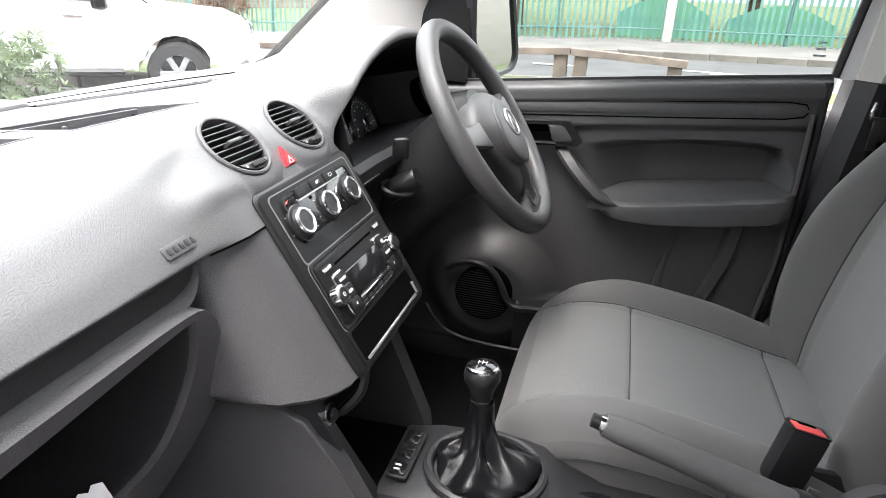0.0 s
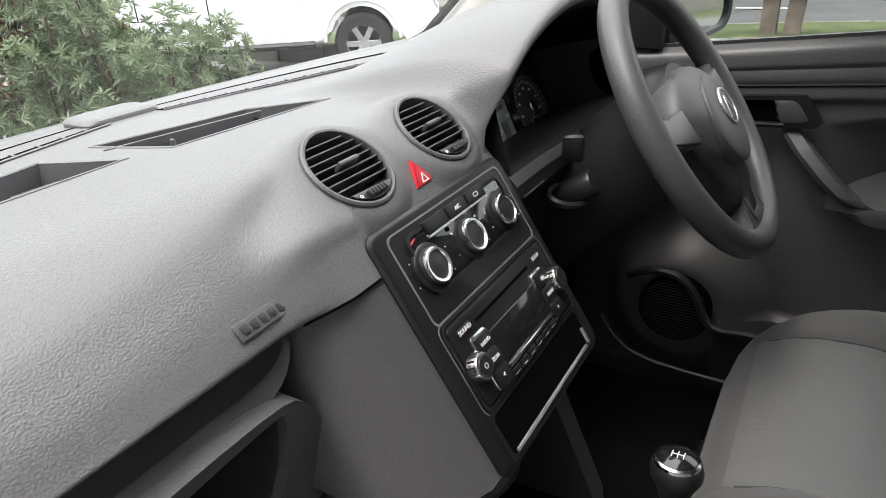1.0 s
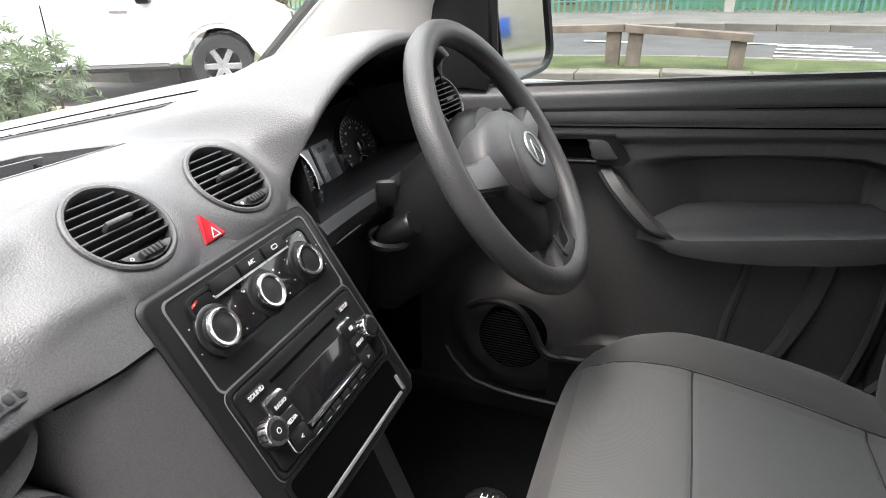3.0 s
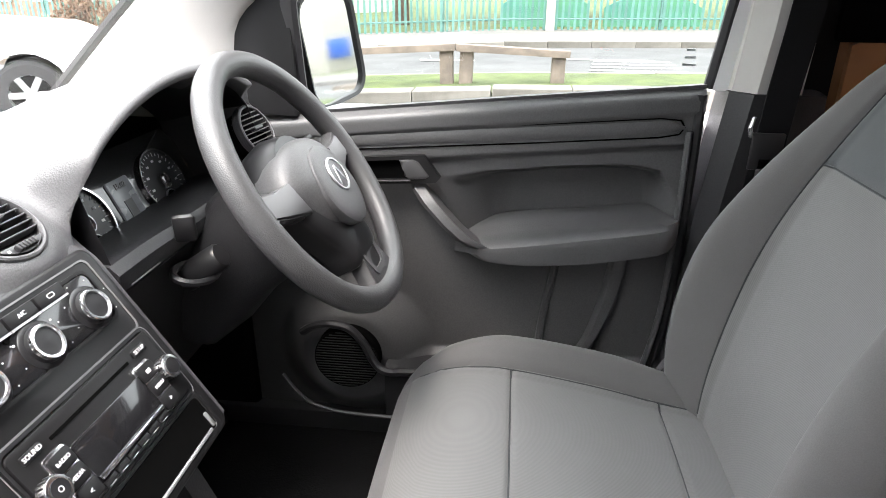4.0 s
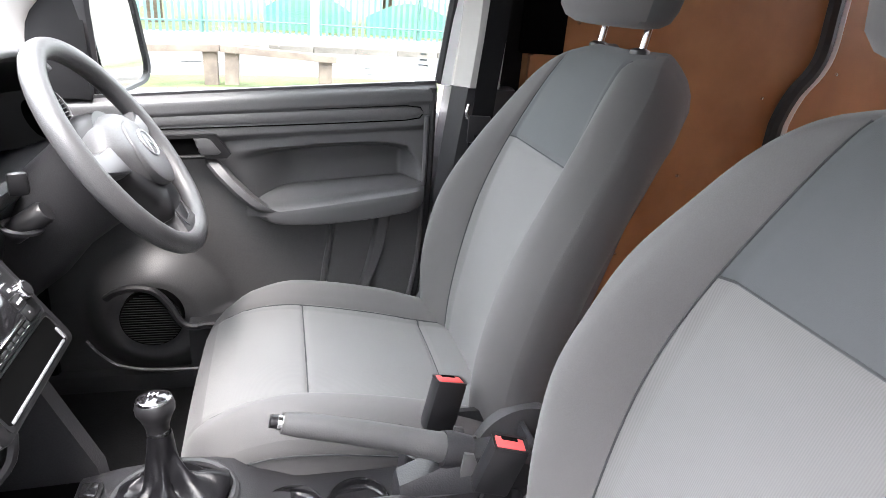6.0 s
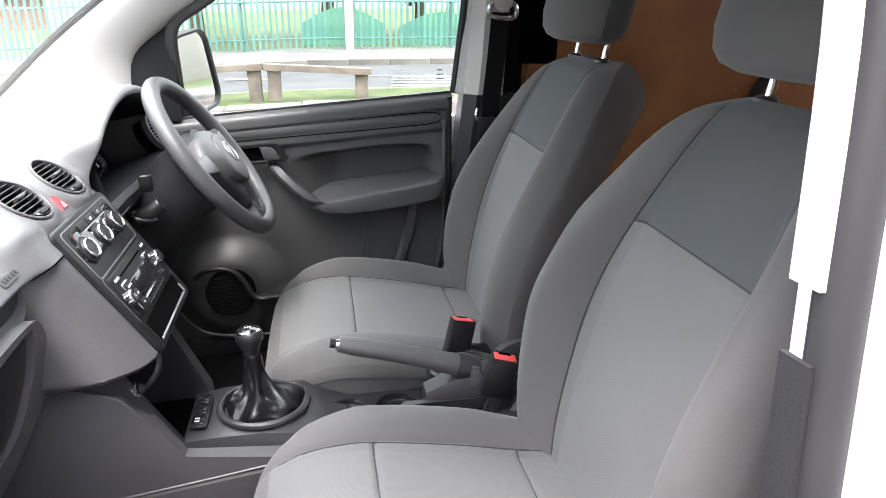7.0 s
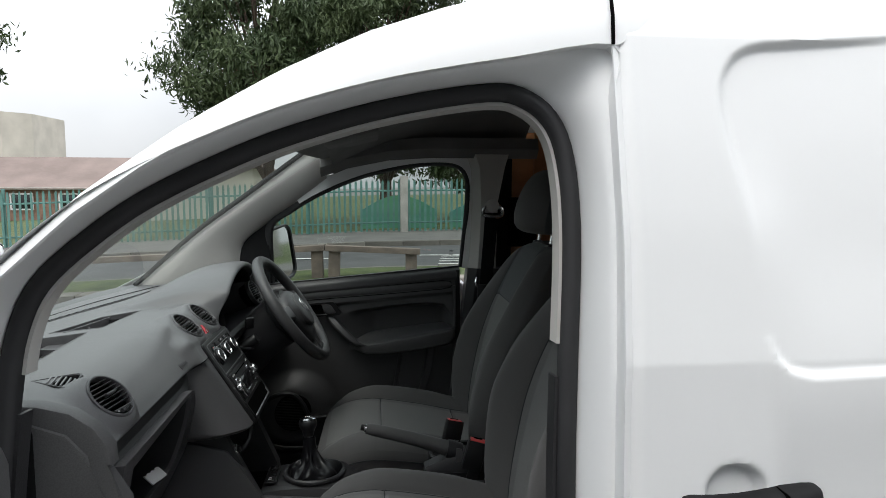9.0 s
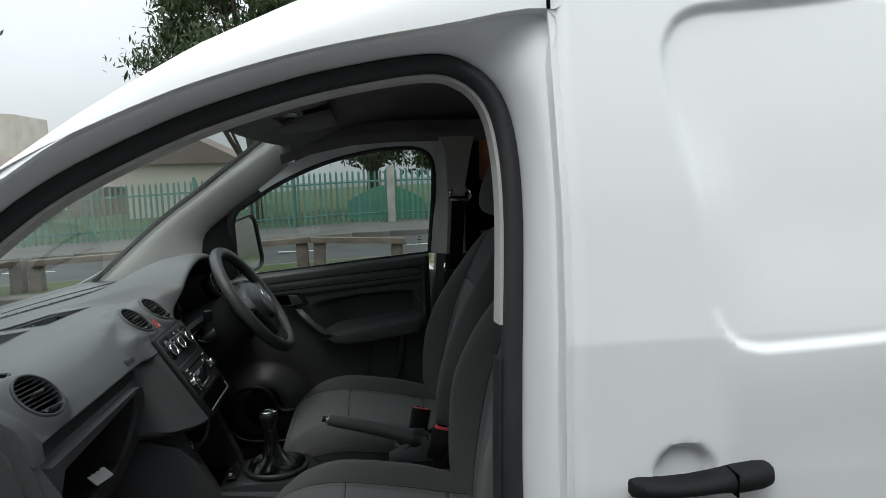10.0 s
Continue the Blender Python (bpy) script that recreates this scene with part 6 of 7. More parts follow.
part("knob_cap", lathe([(0.021, 0.084), (0.02, 0.0885), (0.014, 0.0915), (0.0, 0.0925)], gm, 28), M_GLOSS, knob, "gloss black shift pattern cap")
part("shift_pattern", join(box((0, 0, 0.0924), (0.013, 0.0009, 0.001), 0, gm), *[box((0.006 * s, 0, 0.0918), (0.0009, 0.011, 0.0014), 0, gm) for s in (-1, 0, 1)]), M_WHITEMARK, knob)

hb = thing("handbrake", (0.45, -0.05, 0.7), "grey plastic handbrake lever with chrome-ringed button", "handbrake")
h0, h1 = Vector((0.224, -0.053, 0.81)), Vector((0.47, -0.05, 0.735))
part("grip", tube([h0.lerp(h1, k) + Vector((0, 0, 0.004 * math.sin(math.pi * k))) for k in [i / 10 for i in range(11)]], [0.014, 0.0165, 0.017, 0.017, 0.0175, 0.018, 0.0185, 0.019, 0.02, 0.022, 0.022], 14), M_GRIP, hb)
part("button", tube([h0 + Vector((-0.015, 0, 0.0042)), h0 + Vector((0.002, 0, 0))], 0.0088, 12), M_SATIN, hb, "black release button")
part("button_ring", tube([h0 + Vector((-0.006, 0, 0.0018)), h0 + Vector((0.001, 0, 0))], 0.0098, 14), M_CHROME, hb, "chrome button ring")
part("collar", tube([h1 + Vector((-0.03, 0, 0.008)), h1 + Vector((-0.02, 0, 0.0055)), h1 + Vector((0.01, 0, -0.003))], [0.026, 0.027, 0.024], 14), M_PLASTIC, hb)
for sg in (-1, 1):
    part("pivot_bracket", prism([(-0.012, -0.022), (0.022, -0.03), (0.036, -0.012), (0.024, 0.004), (0.01, 0.0), (0.002, 0.018), (-0.012, 0.02)], basis((0.475, -0.05 + sg * 0.027, 0.735), (1, 0, -0.1), (0.1, 0, 1)), -0.005 * sg, 0.001), M_GRIP, hb, "grey forked pivot bracket")
part("shroud", loft([[(x, -0.05 + s * w, z) for s, z in ((-1, 0.6), (-1, zt - 0.02), (-0.6, zt), (0.6, zt), (1, zt - 0.02), (1, 0.6))] for x, w, zt in ((0.38, 0.03, 0.70), (0.46, 0.033, 0.735), (0.52, 0.034, 0.74), (0.6, 0.034, 0.70))]), M_PLASTIC, hb)


def buckle(x, y, z, rx, rz, label):
    m = pose(x, y, z, rx, 14, rz)
    t = thing("seat_belt_buckle", m=m, label=label, category="belt buckle", group="belt buckles")
    part("case", box((0, 0, -0.04), (0.052, 0.03, 0.085), 0.006), M_SATIN, t, local=True)
    part("press_button", box((-0.002, -0.002, 0.0015), (0.042, 0.021, 0.008), 0.002), M_RED, t, "red press button", local=True)
    part("tongue_slot", box((-0.002, 0.005, 0.0052), (0.024, 0.007, 0.0022), 0.0008), M_VOID, t, local=True)
    part("case_lip", frame_prism(rrect(0.052, 0.03, 0.005, 3), rrect(0.044, 0.0225, 0.003, 3), pose(0, 0, 0.001), 0.003), M_SATIN, t, local=True)
    part("stalk", box((0.01, 0, -0.12), (0.03, 0.012, 0.1), 0.004), M_RUBBER, t, local=True)
    return t


buckle(0.478, 0.066, 0.775, -6, 8, "black belt buckle with red button beside driver's seat")
buckle(0.52, -0.102, 0.782, 6, -4, "black belt buckle with red button between the seats")

# ---------- steering wheel ----------
WC = Vector((-0.02, 0.366, 1.062))
WN = Vector((math.sin(radians(124)), 0, -math.cos(radians(124))))
WU = Vector((math.cos(radians(124)), 0, math.sin(radians(124))))
wm = basis(WC, (0, 1, 0), WU)
wheel = thing("steering_wheel", m=wm, label="black three-spoke steering wheel with airbag boss", category="steering wheel")
if (wm.to_3x3() @ Vector((0, 0, 1))).dot(WN) < 0:
    SGN = -1
else:
    SGN = 1
R = 0.182


def w3(u, v, h):
    return Vector((u, v, SGN * h))


part("rim", tube([w3(R * math.cos(a), R * math.sin(a), 0) for a in [2 * math.pi * k / 72 for k in range(72)]], [0.0172 if 0.2 < (k / 72) % 0.5 < 0.3 else 0.0178 for k in range(72)], 14, closed=True), M_RIM, wheel, "grained black rim", local=True)


def plate(poly, z0, z1, bev, mat, name, parent, lab=""):
    n = len(poly)
    cx, cy = sum(p[0] for p in poly) / n, sum(p[1] for p in poly) / n
    rr = []
    for k, h in ((0.97, z0), (1.0, z1 - bev), (0.985, z1 - bev * 0.45), (0.94, z1 - bev * 0.12), (0.86, z1 + bev * 0.15), (0.7, z1 + bev * 0.5), (0.45, z1 + bev * 0.75), (0.2, z1 + bev * 0.85)):
        rr.append([w3(cx + (x - cx) * k, cy + (y - cy) * k, h) for x, y in poly])
    return part(name, loft(rr), mat, parent, lab, local=True)


boss = [(p.x, p.y) for p in spline([(0.096, 0.016, 0), (0.062, 0.05, 0), (0, 0.061, 0), (-0.062, 0.05, 0), (-0.096, 0.016, 0), (-0.09, -0.012, 0), (-0.074, -0.042, 0), (-0.046, -0.07, 0), (0, -0.082, 0), (0.046, -0.07, 0), (0.074, -0.042, 0), (0.09, -0.012, 0), (0.096, 0.016, 0)], 3)][:-1]
hub = [(p.x, p.y) for p in spline([(0.1, 0.006, 0), (0, 0.03, 0), (-0.1, 0.006, 0), (-0.098, -0.025, 0), (-0.078, -0.06, 0), (-0.056, -0.095, 0), (-0.047, -0.126, 0), (0, -0.132, 0), (0.047, -0.126, 0), (0.056, -0.095, 0), (0.078, -0.06, 0), (0.098, -0.025, 0), (0.1, 0.006, 0)], 3)][:-1]
plate(hub, -0.034, 0.007, 0.012, M_SATIN, "hub_cover", wheel, "smooth black hub cover")
plate(boss, -0.034, 0.013, 0.022, M_BOSS, "airbag_boss", wheel, "grained airbag cover")
cent = [(0.056 * math.cos(a), -0.023 + 0.06 * math.sin(a)) for a in [2 * math.pi * k / 36 for k in range(36)]]
plate(cent, 0.014, 0.0325, 0.005, M_BOSS, "boss_centre", wheel)

FLIP = Matrix.Identity(4) if SGN > 0 else Matrix.Rotation(math.pi, 4, "X")
badge = part("badge", lathe([(0.026, 0.0), (0.026, 0.002), (0.024, 0.003), (0.0, 0.003)], Matrix.Translation(w3(0, -0.011, 0.0345)) @ FLIP, 32), M_SPOKE, wheel, "round grey badge with silver shapes", local=True)
part("badge_ring", lathe([(0.0215, 0.002), (0.022, 0.0042), (0.0245, 0.0042), (0.0255, 0.002)], Matrix.Translation(w3(0, -0.011, 0.0345)) @ FLIP, 32, caps=False), M_SILVER, badge, local=True)
part("badge_shape", join(*[box((0, 0, 0), (0.0026, 0.03, 0.0015), 0.0005, Matrix.Translation(w3(0.0065 * s, -0.012, 0.038)) @ pose(0, 0, 0, 0, 0, 22 * s)) for s in (-1, 1)]), M_SILVER, badge, local=True)
for s in (-1, 1):
    sp_poly = [(s * 0.07, 0.018), (s * 0.12, 0.024), (s * 0.15, 0.033), (s * 0.172, 0.042), (s * 0.172, -0.01), (s * 0.15, -0.008), (s * 0.12, -0.018), (s * 0.07, -0.036)]
    part("spoke", loft([[w3(x, y * f, h + 0.006 * (abs(x) < 0.1)) for x, y in sp_poly] for f, h in ((0.9, -0.018), (1, -0.008), (1, -0.001), (0.9, 0.0045))]), M_RIM, wheel, local=True)
    cov = [(s * 0.09, 0.02), (s * 0.125, 0.02), (s * 0.158, 0.027), (s * 0.16, -0.002), (s * 0.125, -0.014), (s * 0.082, -0.028)]
    part("spoke_cover", loft([[w3(x, y * f + 0.0004, h + 0.005 * (abs(x) < 0.11)) for x, y in cov] for f, h in ((1, 0.002), (1, 0.0065), (0.9, 0.008))]), M_SPOKE, wheel, "light grey spoke cover", local=True)
low = [(-0.052, -0.055), (-0.044, -0.09), (-0.04, -0.13), (-0.05, -0.158), (-0.062, -0.174), (0.062, -0.174), (0.05, -0.158), (0.04, -0.13), (0.044, -0.09), (0.052, -0.055)]
part("spoke", loft([[w3(x * f, y, h + 0.008 * ease(-0.12, -0.06, y)) for x, y in low] for f, h in ((0.9, -0.018), (1, -0.008), (1, 0.0), (0.9, 0.006))]), M_RIM, wheel, local=True)
fork_o = [(-0.034, -0.088), (-0.031, -0.125), (-0.026, -0.15), (-0.018, -0.157), (0.018, -0.157), (0.026, -0.15), (0.031, -0.125), (0.034, -0.088)]
fork_i = [(-0.026, -0.088), (-0.0235, -0.125), (-0.019, -0.143), (-0.014, -0.148), (0.014, -0.148), (0.019, -0.143), (0.0235, -0.125), (0.026, -0.088)]
part("spoke_insert", loft([[w3(x, y, h + 0.006 * ease(-0.12, -0.06, y)) for x, y in o] for o, h in ((fork_o, 0.003), (fork_o, 0.0085), (fork_i, 0.0085), (fork_i, 0.003))], caps=False), M_SPOKE, wheel, "grey fork-shaped trim insert", local=True)
part("spoke_recess", loft([[w3(x, y, h + 0.006 * ease(-0.12, -0.06, y)) for x, y in fork_i] for h in (0.004, 0.0068)]), M_SATIN, wheel, local=True)
part("hub_back", loft([[w3(r * math.cos(a), -0.004 + r * math.sin(a), h) for a in [2 * math.pi * k / 28 for k in range(28)]] for r, h in ((0.075, 0.0), (0.085, -0.03), (0.08, -0.055), (0.07, -0.06))]), M_SATIN, wheel, local=True)
column = thing("steering_column", tuple(WC - WN * 0.12), "black steering column shroud with ignition key", "steering column")
colr = []
for h, r, dz in ((-0.058, 0.072, 0), (-0.09, 0.068, -0.004), (-0.14, 0.066, -0.012), (-0.2, 0.075, -0.02), (-0.27, 0.08, -0.02)):
    c = WC + WN * h + Vector((0, 0, dz))
    colr.append([c + Vector((0, 1, 0)) * r * 0.95 * math.cos(a) + WU * r * math.sin(a) * (1.0 if math.sin(a) > 0 else 1.35) for a in [2 * math.pi * k / 28 for k in range(28)]])
part("shroud", loft(colr), M_PLASTIC, column)
c0 = WC + WN * -0.075 + WU * 0.03 + Vector((0, 0.05, 0))
part("stalk", tube([c0, c0 + Vector((0, 0.06, 0.01)) + WN * 0.01, c0 + Vector((0, 0.13, 0.02)) + WN * 0.025], [0.008, 0.007, 0.006], 10), M_SATIN, column)
part("ignition_lock", lathe([(0.019, -0.06), (0.018, 0.0), (0.015, 0.004), (0.0, 0.004)], basis((-0.12, 0.272, 0.985), (0, 1, 0), (-0.55, -0.2, 0.8)), 24), M_SATIN, column)
part("key_grip", box((0, 0, 0.028), (0.026, 0.011, 0.036), 0.005, basis((-0.128, 0.215, 1.02), (1, 0.4, 0), (0, 1, 0.2))), M_SATIN, column, "black ignition key")
part("ring_trim", tube([Vector((-0.15, 0.262, 0.965)) + Vector((0.022 * math.cos(a), 0.026 * math.cos(a) * 0.3 + 0.03 * math.sin(a), -0.008 * math.cos(a))) for a in [2 * math.pi * k / 24 for k in range(24)]], 0.005, 6, closed=True), M_PLASTIC, column)


# ---------- seats ----------
def seat_bits(t, full):
    """Built round its own centre line: x to the rear, y across, z up; full: how full the back's bolsters still are."""
    ZC = [(0.03, 0.618), (0.038, 0.645), (0.055, 0.67), (0.08, 0.689), (0.13, 0.706), (0.2, 0.714), (0.265, 0.711), (0.4, 0.688), (0.51, 0.664), (0.62, 0.645)]
    BA = [(0.03, 0.0), (0.08, 0.006), (0.15, 0.022), (0.25, 0.036), (0.4, 0.042), (0.52, 0.04), (0.62, 0.03)]
    HW = [(0.03, 0.185), (0.045, 0.21), (0.08, 0.232), (0.14, 0.248), (0.25, 0.258), (0.45, 0.258), (0.62, 0.235)]
    xs_ = [0.03, 0.034, 0.04, 0.048, 0.058, 0.07, 0.085, 0.1] + [0.12 + 0.005 * i for i in range(101)]
    cross = [-1.0 + i / 60 for i in range(121)]

    def cz(x, f):
        hw = interp(x, HW)
        y = f * hw
        ay = abs(y)
        k = min(max((ay - 0.15) / 0.055, 0), 1)
        k = k * k * (3 - 2 * k)
        z = smooth_interp(x, ZC) if x > 0.1 else interp(x, ZC)
        z += smooth_interp(x, BA) * k
        e = max(0.0, (ay - (hw - 0.05)) / 0.05)
        z -= 0.042 * e ** 2.4
        z += 0.006 * math.cos(ay / 0.15 * 1.57) if ay < 0.15 else 0
        g = 0.0
        g += math.exp(-((ay - 0.166) / 0.004) ** 2)
        if ay < 0.17:
            g += math.exp(-((x - 0.265) / 0.004) ** 2) + math.exp(-((x - 0.512) / 0.004) ** 2)
        return y, z - 0.005 * min(g, 1)

    def mx(x):
        return x if x > 0.265 else 0.265 - (0.265 - x) * 0.85

    grid_ = [[(mx(x), *cz(x, f)) for f in cross] for x in xs_]
    # split into bolsters and centre
    def pick(sel):
        bm = bmesh.new()
        vm = {}
        def V(i, j):
            if (i, j) not in vm:
                vm[i, j] = bm.verts.new(grid_[i][j])
            return vm[i, j]
        for i in range(len(grid_) - 1):
            for j in range(len(cross) - 1):
                c = [(grid_[i][j][k] + grid_[i + 1][j + 1][k]) / 2 for k in range(3)]
                if sel(c):
                    bm.faces.new((V(i, j), V(i + 1, j), V(i + 1, j + 1), V(i, j + 1)))
        return bm
    part("cushion_centre", pick(lambda c: abs(c[1]) < 0.166 and c[0] > 0.103), M_RIBBED, t, "ribbed grey cloth centre", local=True)
    part("cushion_bolster", pick(lambda c: not (abs(c[1]) < 0.166 and c[0] > 0.103)), M_CLOTH, t, "grey cloth side bolsters", local=True)
    for pts in ([(x, -1) for x in xs_ if 0.075 < x < 0.6], [(x, 1) for x in xs_ if 0.075 < x < 0.6]):
        part("seam", tube([(mx(x), sgn * 0.166, cz(x, sgn * 0.166 / interp(x, HW))[1] + 0.0005) for x, sgn in pts][::3], 0.0016, 5), M_SEAM, t, local=True)
    for x in (0.265, 0.512):
        part("seam", tube([(x, y, cz(x, y / interp(x, HW))[1] + 0.0005) for y in [-0.166 + 0.332 * i / 20 for i in range(21)]], 0.0016, 5), M_SEAM, t, local=True)
    # skirt round the cushion
    edge = [g[0] for g in grid_[::-1]] + grid_[0][1:-1] + [g[-1] for g in grid_]
    def inset(p, d, z):
        c = Vector((0.33, 0, 0))
        v = Vector((p[0] - c.x, p[1], 0))
        L = v.length
        v = v * ((L + d) / L)
        return (c.x + v.x, v.y, z)
    rr = [edge]
    for d, dz in ((0.004, -0.012), (0.005, -0.026), (-0.002, -0.05)):
        rr.append([inset(p, d, p[2] + dz) for p in edge])
    rr.append([inset(p, -0.024, 0.53) for p in edge])
    rr.append([inset(p, -0.034, 0.5) for p in edge])
    part("cushion_skirt", loft(rr, closed=False, caps=False), M_CLOTH, t, local=True)
    part("piping", tube([inset(p, 0.005, p[2] - 0.027) for p in edge][::2], 0.0018, 5), M_SEAM, t, local=True)
    part("seat_base", loft([[(0.36 + x * k, y * k, z) for x, y in rrect(0.46, 0.46, 0.07, 5)] for k, z in ((1.0, 0.515), (0.98, 0.47), (0.9, 0.41))]), M_PLASTIC, t, local=True)
    for s in (-1, 1):
        part("seat_rail", box((0.33, s * 0.18, 0.415), (0.6, 0.04, 0.03), 0.006), M_SATIN, t, local=True)
        part("hinge_cover", prism([(p.x, p.y) for p in spline([(0.5, 0.58, 0), (0.525, 0.675, 0), (0.56, 0.718, 0), (0.61, 0.732, 0), (0.66, 0.712, 0), (0.695, 0.64, 0), (0.7, 0.56, 0)], 5)], basis((0, s * 0.262, 0), (1, 0, 0), (0, 0, 1)), s * 0.02, 0.006), M_STACK, t, "rounded grey hinge cover", local=True)
    # backrest
    FX = [(0.6, 0.575), (0.68, 0.58), (0.75, 0.59), (0.9, 0.62), (1.0, 0.646), (1.087, 0.674), (1.17, 0.706), (1.23, 0.736), (1.26, 0.758), (1.275, 0.785)]
    BO = [(0.6, 0.035), (0.7, 0.06), (0.82, 0.078), (0.95, 0.072), (1.05, 0.05), (1.15, 0.026), (1.25, 0.008), (1.275, 0)]
    BW = [(0.6, 0.215), (0.7, 0.24), (0.82, 0.26), (0.92, 0.264), (1.0, 0.252), (1.08, 0.228), (1.16, 0.201), (1.205, 0.184), (1.235, 0.164), (1.258, 0.134), (1.275, 0.085)]
    BO = [(z, d + 0.024 * full * ease(0.86, 1.0, z) * (1 - 0.6 * ease(1.1, 1.24, z))) for z, d in BO]
    BW = [(z, w + 0.029 * full * ease(0.96, 1.1, z)) for z, w in BW]
    zs = [0.6 + 0.005 * i for i in range(132)] + [1.258, 1.265, 1.271, 1.275]

    def bx_pt(z, f):
        hw = smooth_interp(z, BW)
        y = f * hw
        ay = abs(y)
        inner = smooth_interp(z, ((0.6, 0.15), (0.8, 0.165), (1.0, 0.16), (1.2, 0.12), (1.3, 0.1)))
        k = min(max((ay - inner + 0.02) / 0.07, 0), 1)
        k = k * k * (3 - 2 * k)
        x = smooth_interp(z, FX) - smooth_interp(z, BO) * k
        e = max(0.0, (ay - (hw - 0.045)) / 0.045)
        x += 0.05 * e ** 2.3
        g = math.exp(-((ay - inner) / 0.004) ** 2)
        if ay < inner:
            g += math.exp(-((z - 1.087) / 0.004) ** 2)
        return (x + 0.005 * min(g, 1), y, z), inner

    def column_at(z, c):
        hw = smooth_interp(z, BW)
        n = min(bx_pt(z, 0)[1], 0.8 * hw)
        a = abs(c)
        return math.copysign((a / 0.6 * n if a <= 0.6 else n + (a - 0.6) / 0.4 * (hw - n)) / hw, c)
    bg = [[bx_pt(z, column_at(z, c))[0] for c in cross] for z in zs]
    bi = [bx_pt(z, 0)[1] for z in zs]

    def pick2(sel):
        bm = bmesh.new()
        vm = {}
        def V(i, j):
            if (i, j) not in vm:
                vm[i, j] = bm.verts.new(bg[i][j])
            return vm[i, j]
        for i in range(len(bg) - 1):
            for j in range(len(cross) - 1):
                c = [(bg[i][j][k] + bg[i + 1][j + 1][k]) / 2 for k in range(3)]
                if sel(c, (bi[i] + bi[i + 1]) / 2):
                    bm.faces.new((V(i, j), V(i + 1, j), V(i + 1, j + 1), V(i, j + 1)))
        return bm
    part("back_centre", pick2(lambda c, n: abs(c[1]) < n and c[2] < 1.087), M_RIBBED, t, "ribbed grey cloth back panel", local=True)
    part("back_upper", pick2(lambda c, n: abs(c[1]) < n and c[2] >= 1.087), M_CLOTHDARK, t, "smooth dark grey upper back panel", local=True)
    part("back_bolster", pick2(lambda c, n: abs(c[1]) >= n), M_CLOTH, t, "grey cloth back bolsters", local=True)
    for sgn in (-1, 1):
        line = []
        for z in [0.66 + 0.02 * i for i in range(31)]:
            n = bx_pt(z, 0)[1]
            q = bx_pt(z, sgn * n / smooth_interp(z, BW))[0]
            line.append((q[0] - 0.0005, q[1], q[2]))
        part("seam", tube(line, 0.0016, 5), M_SEAM, t, local=True)
    n = bx_pt(1.087, 0)[1]
    part("seam", tube([(lambda q: (q[0] - 0.0005, q[1], q[2]))(bx_pt(1.087, (-n + 2 * n * i / 16) / smooth_interp(1.087, BW))[0]) for i in range(17)], 0.0016, 5), M_SEAM, t, local=True)
    edge = [g[0] for g in bg] + bg[-1][1:-1] + [g[-1] for g in bg[::-1]]
    rr = [edge]
    for d, k in ((0.012, 1.008), (0.03, 1.008), (0.055, 1.0), (0.08, 0.985), (0.1, 0.955), (0.112, 0.9)):
        rr.append([(p[0] + d * (0.78 - 0.18 * ease(1.02, 1.25, p[2])), p[1] * k, 0.6 + (p[2] - 0.6) * (1 + (k - 1) * 0.6) - 0.42 * d * ease(1.1, 1.24, p[2])) for p in edge])
    bs = loft(rr, caps=False)
    bs.verts.ensure_lookup_table()
    bs.faces.new(bs.verts[-len(edge):])
    part("back_shell", bs, M_CLOTH, t, "grey cloth sides and rear of the back", local=True)
    # headrest
    for s in (-1, 1):
        part("headrest_post", tube([(0.795, s * 0.075, 1.25), (0.812, s * 0.075, 1.36)], 0.0065, 10), M_CHROME, t, "chrome headrest post", local=True)
        part("post_collar", lathe([(0.017, 0), (0.016, 0.006), (0.009, 0.009), (0.0, 0.009)], pose(0.795, s * 0.075, 1.27), 18), M_SATIN, t, local=True)
    hr = []
    for z, hw, th, xo in ((1.316, 0.085, 0.024, 0.002), (1.319, 0.112, 0.042, 0.0), (1.328, 0.134, 0.056, -0.002), (1.345, 0.147, 0.064, -0.003), (1.375, 0.154, 0.067, 0.0), (1.41, 0.154, 0.065, 0.006), (1.445, 0.149, 0.06, 0.014), (1.475, 0.137, 0.052, 0.022), (1.497, 0.118, 0.042, 0.028), (1.511, 0.09, 0.029, 0.032), (1.518, 0.05, 0.014, 0.034)):
        ring = []
        for j in range(48):
            a = 2 * math.pi * j / 48
            cx, sx = math.cos(a), math.sin(a)
            ring.append((0.786 + xo + th * math.copysign(abs(cx) ** 0.8, cx) - 0.014 * (1 - sx * sx), hw * math.copysign(abs(sx) ** 0.8, sx), z - 0.008))
        hr.append(ring)

    def half(front):
        bm = loft(hr)
        bm.faces.ensure_lookup_table()
        gone = [f for f in bm.faces if (f.calc_center_median().x < 0.762 + 0.16 * (f.calc_center_median().z - 1.33)) != front]
        bmesh.ops.delete(bm, geom=gone, context="FACES")
        return bm
    hd = part("headrest", half(False), M_CLOTHDARK, t, "dark grey cloth headrest", local=True)
    part("headrest_face", half(True), M_CLOTH, hd, "grey cloth headrest face", local=True)
    return t


seat_bits(thing("car_seat", (0, 0.3, 0), "grey cloth driver's seat with raised headrest", "car seat", "cab seats"), 0.2)
seat_bits(thing("car_seat", (0.004, -0.374, -0.004), "grey cloth passenger seat with raised headrest", "car seat", "cab seats"), 1.0)

# ---------- driver's door, closed ----------
door = thing("driver_door", (0.15, 0.72, 0.4), "dark grey moulded driver's door card, closed", "van door")


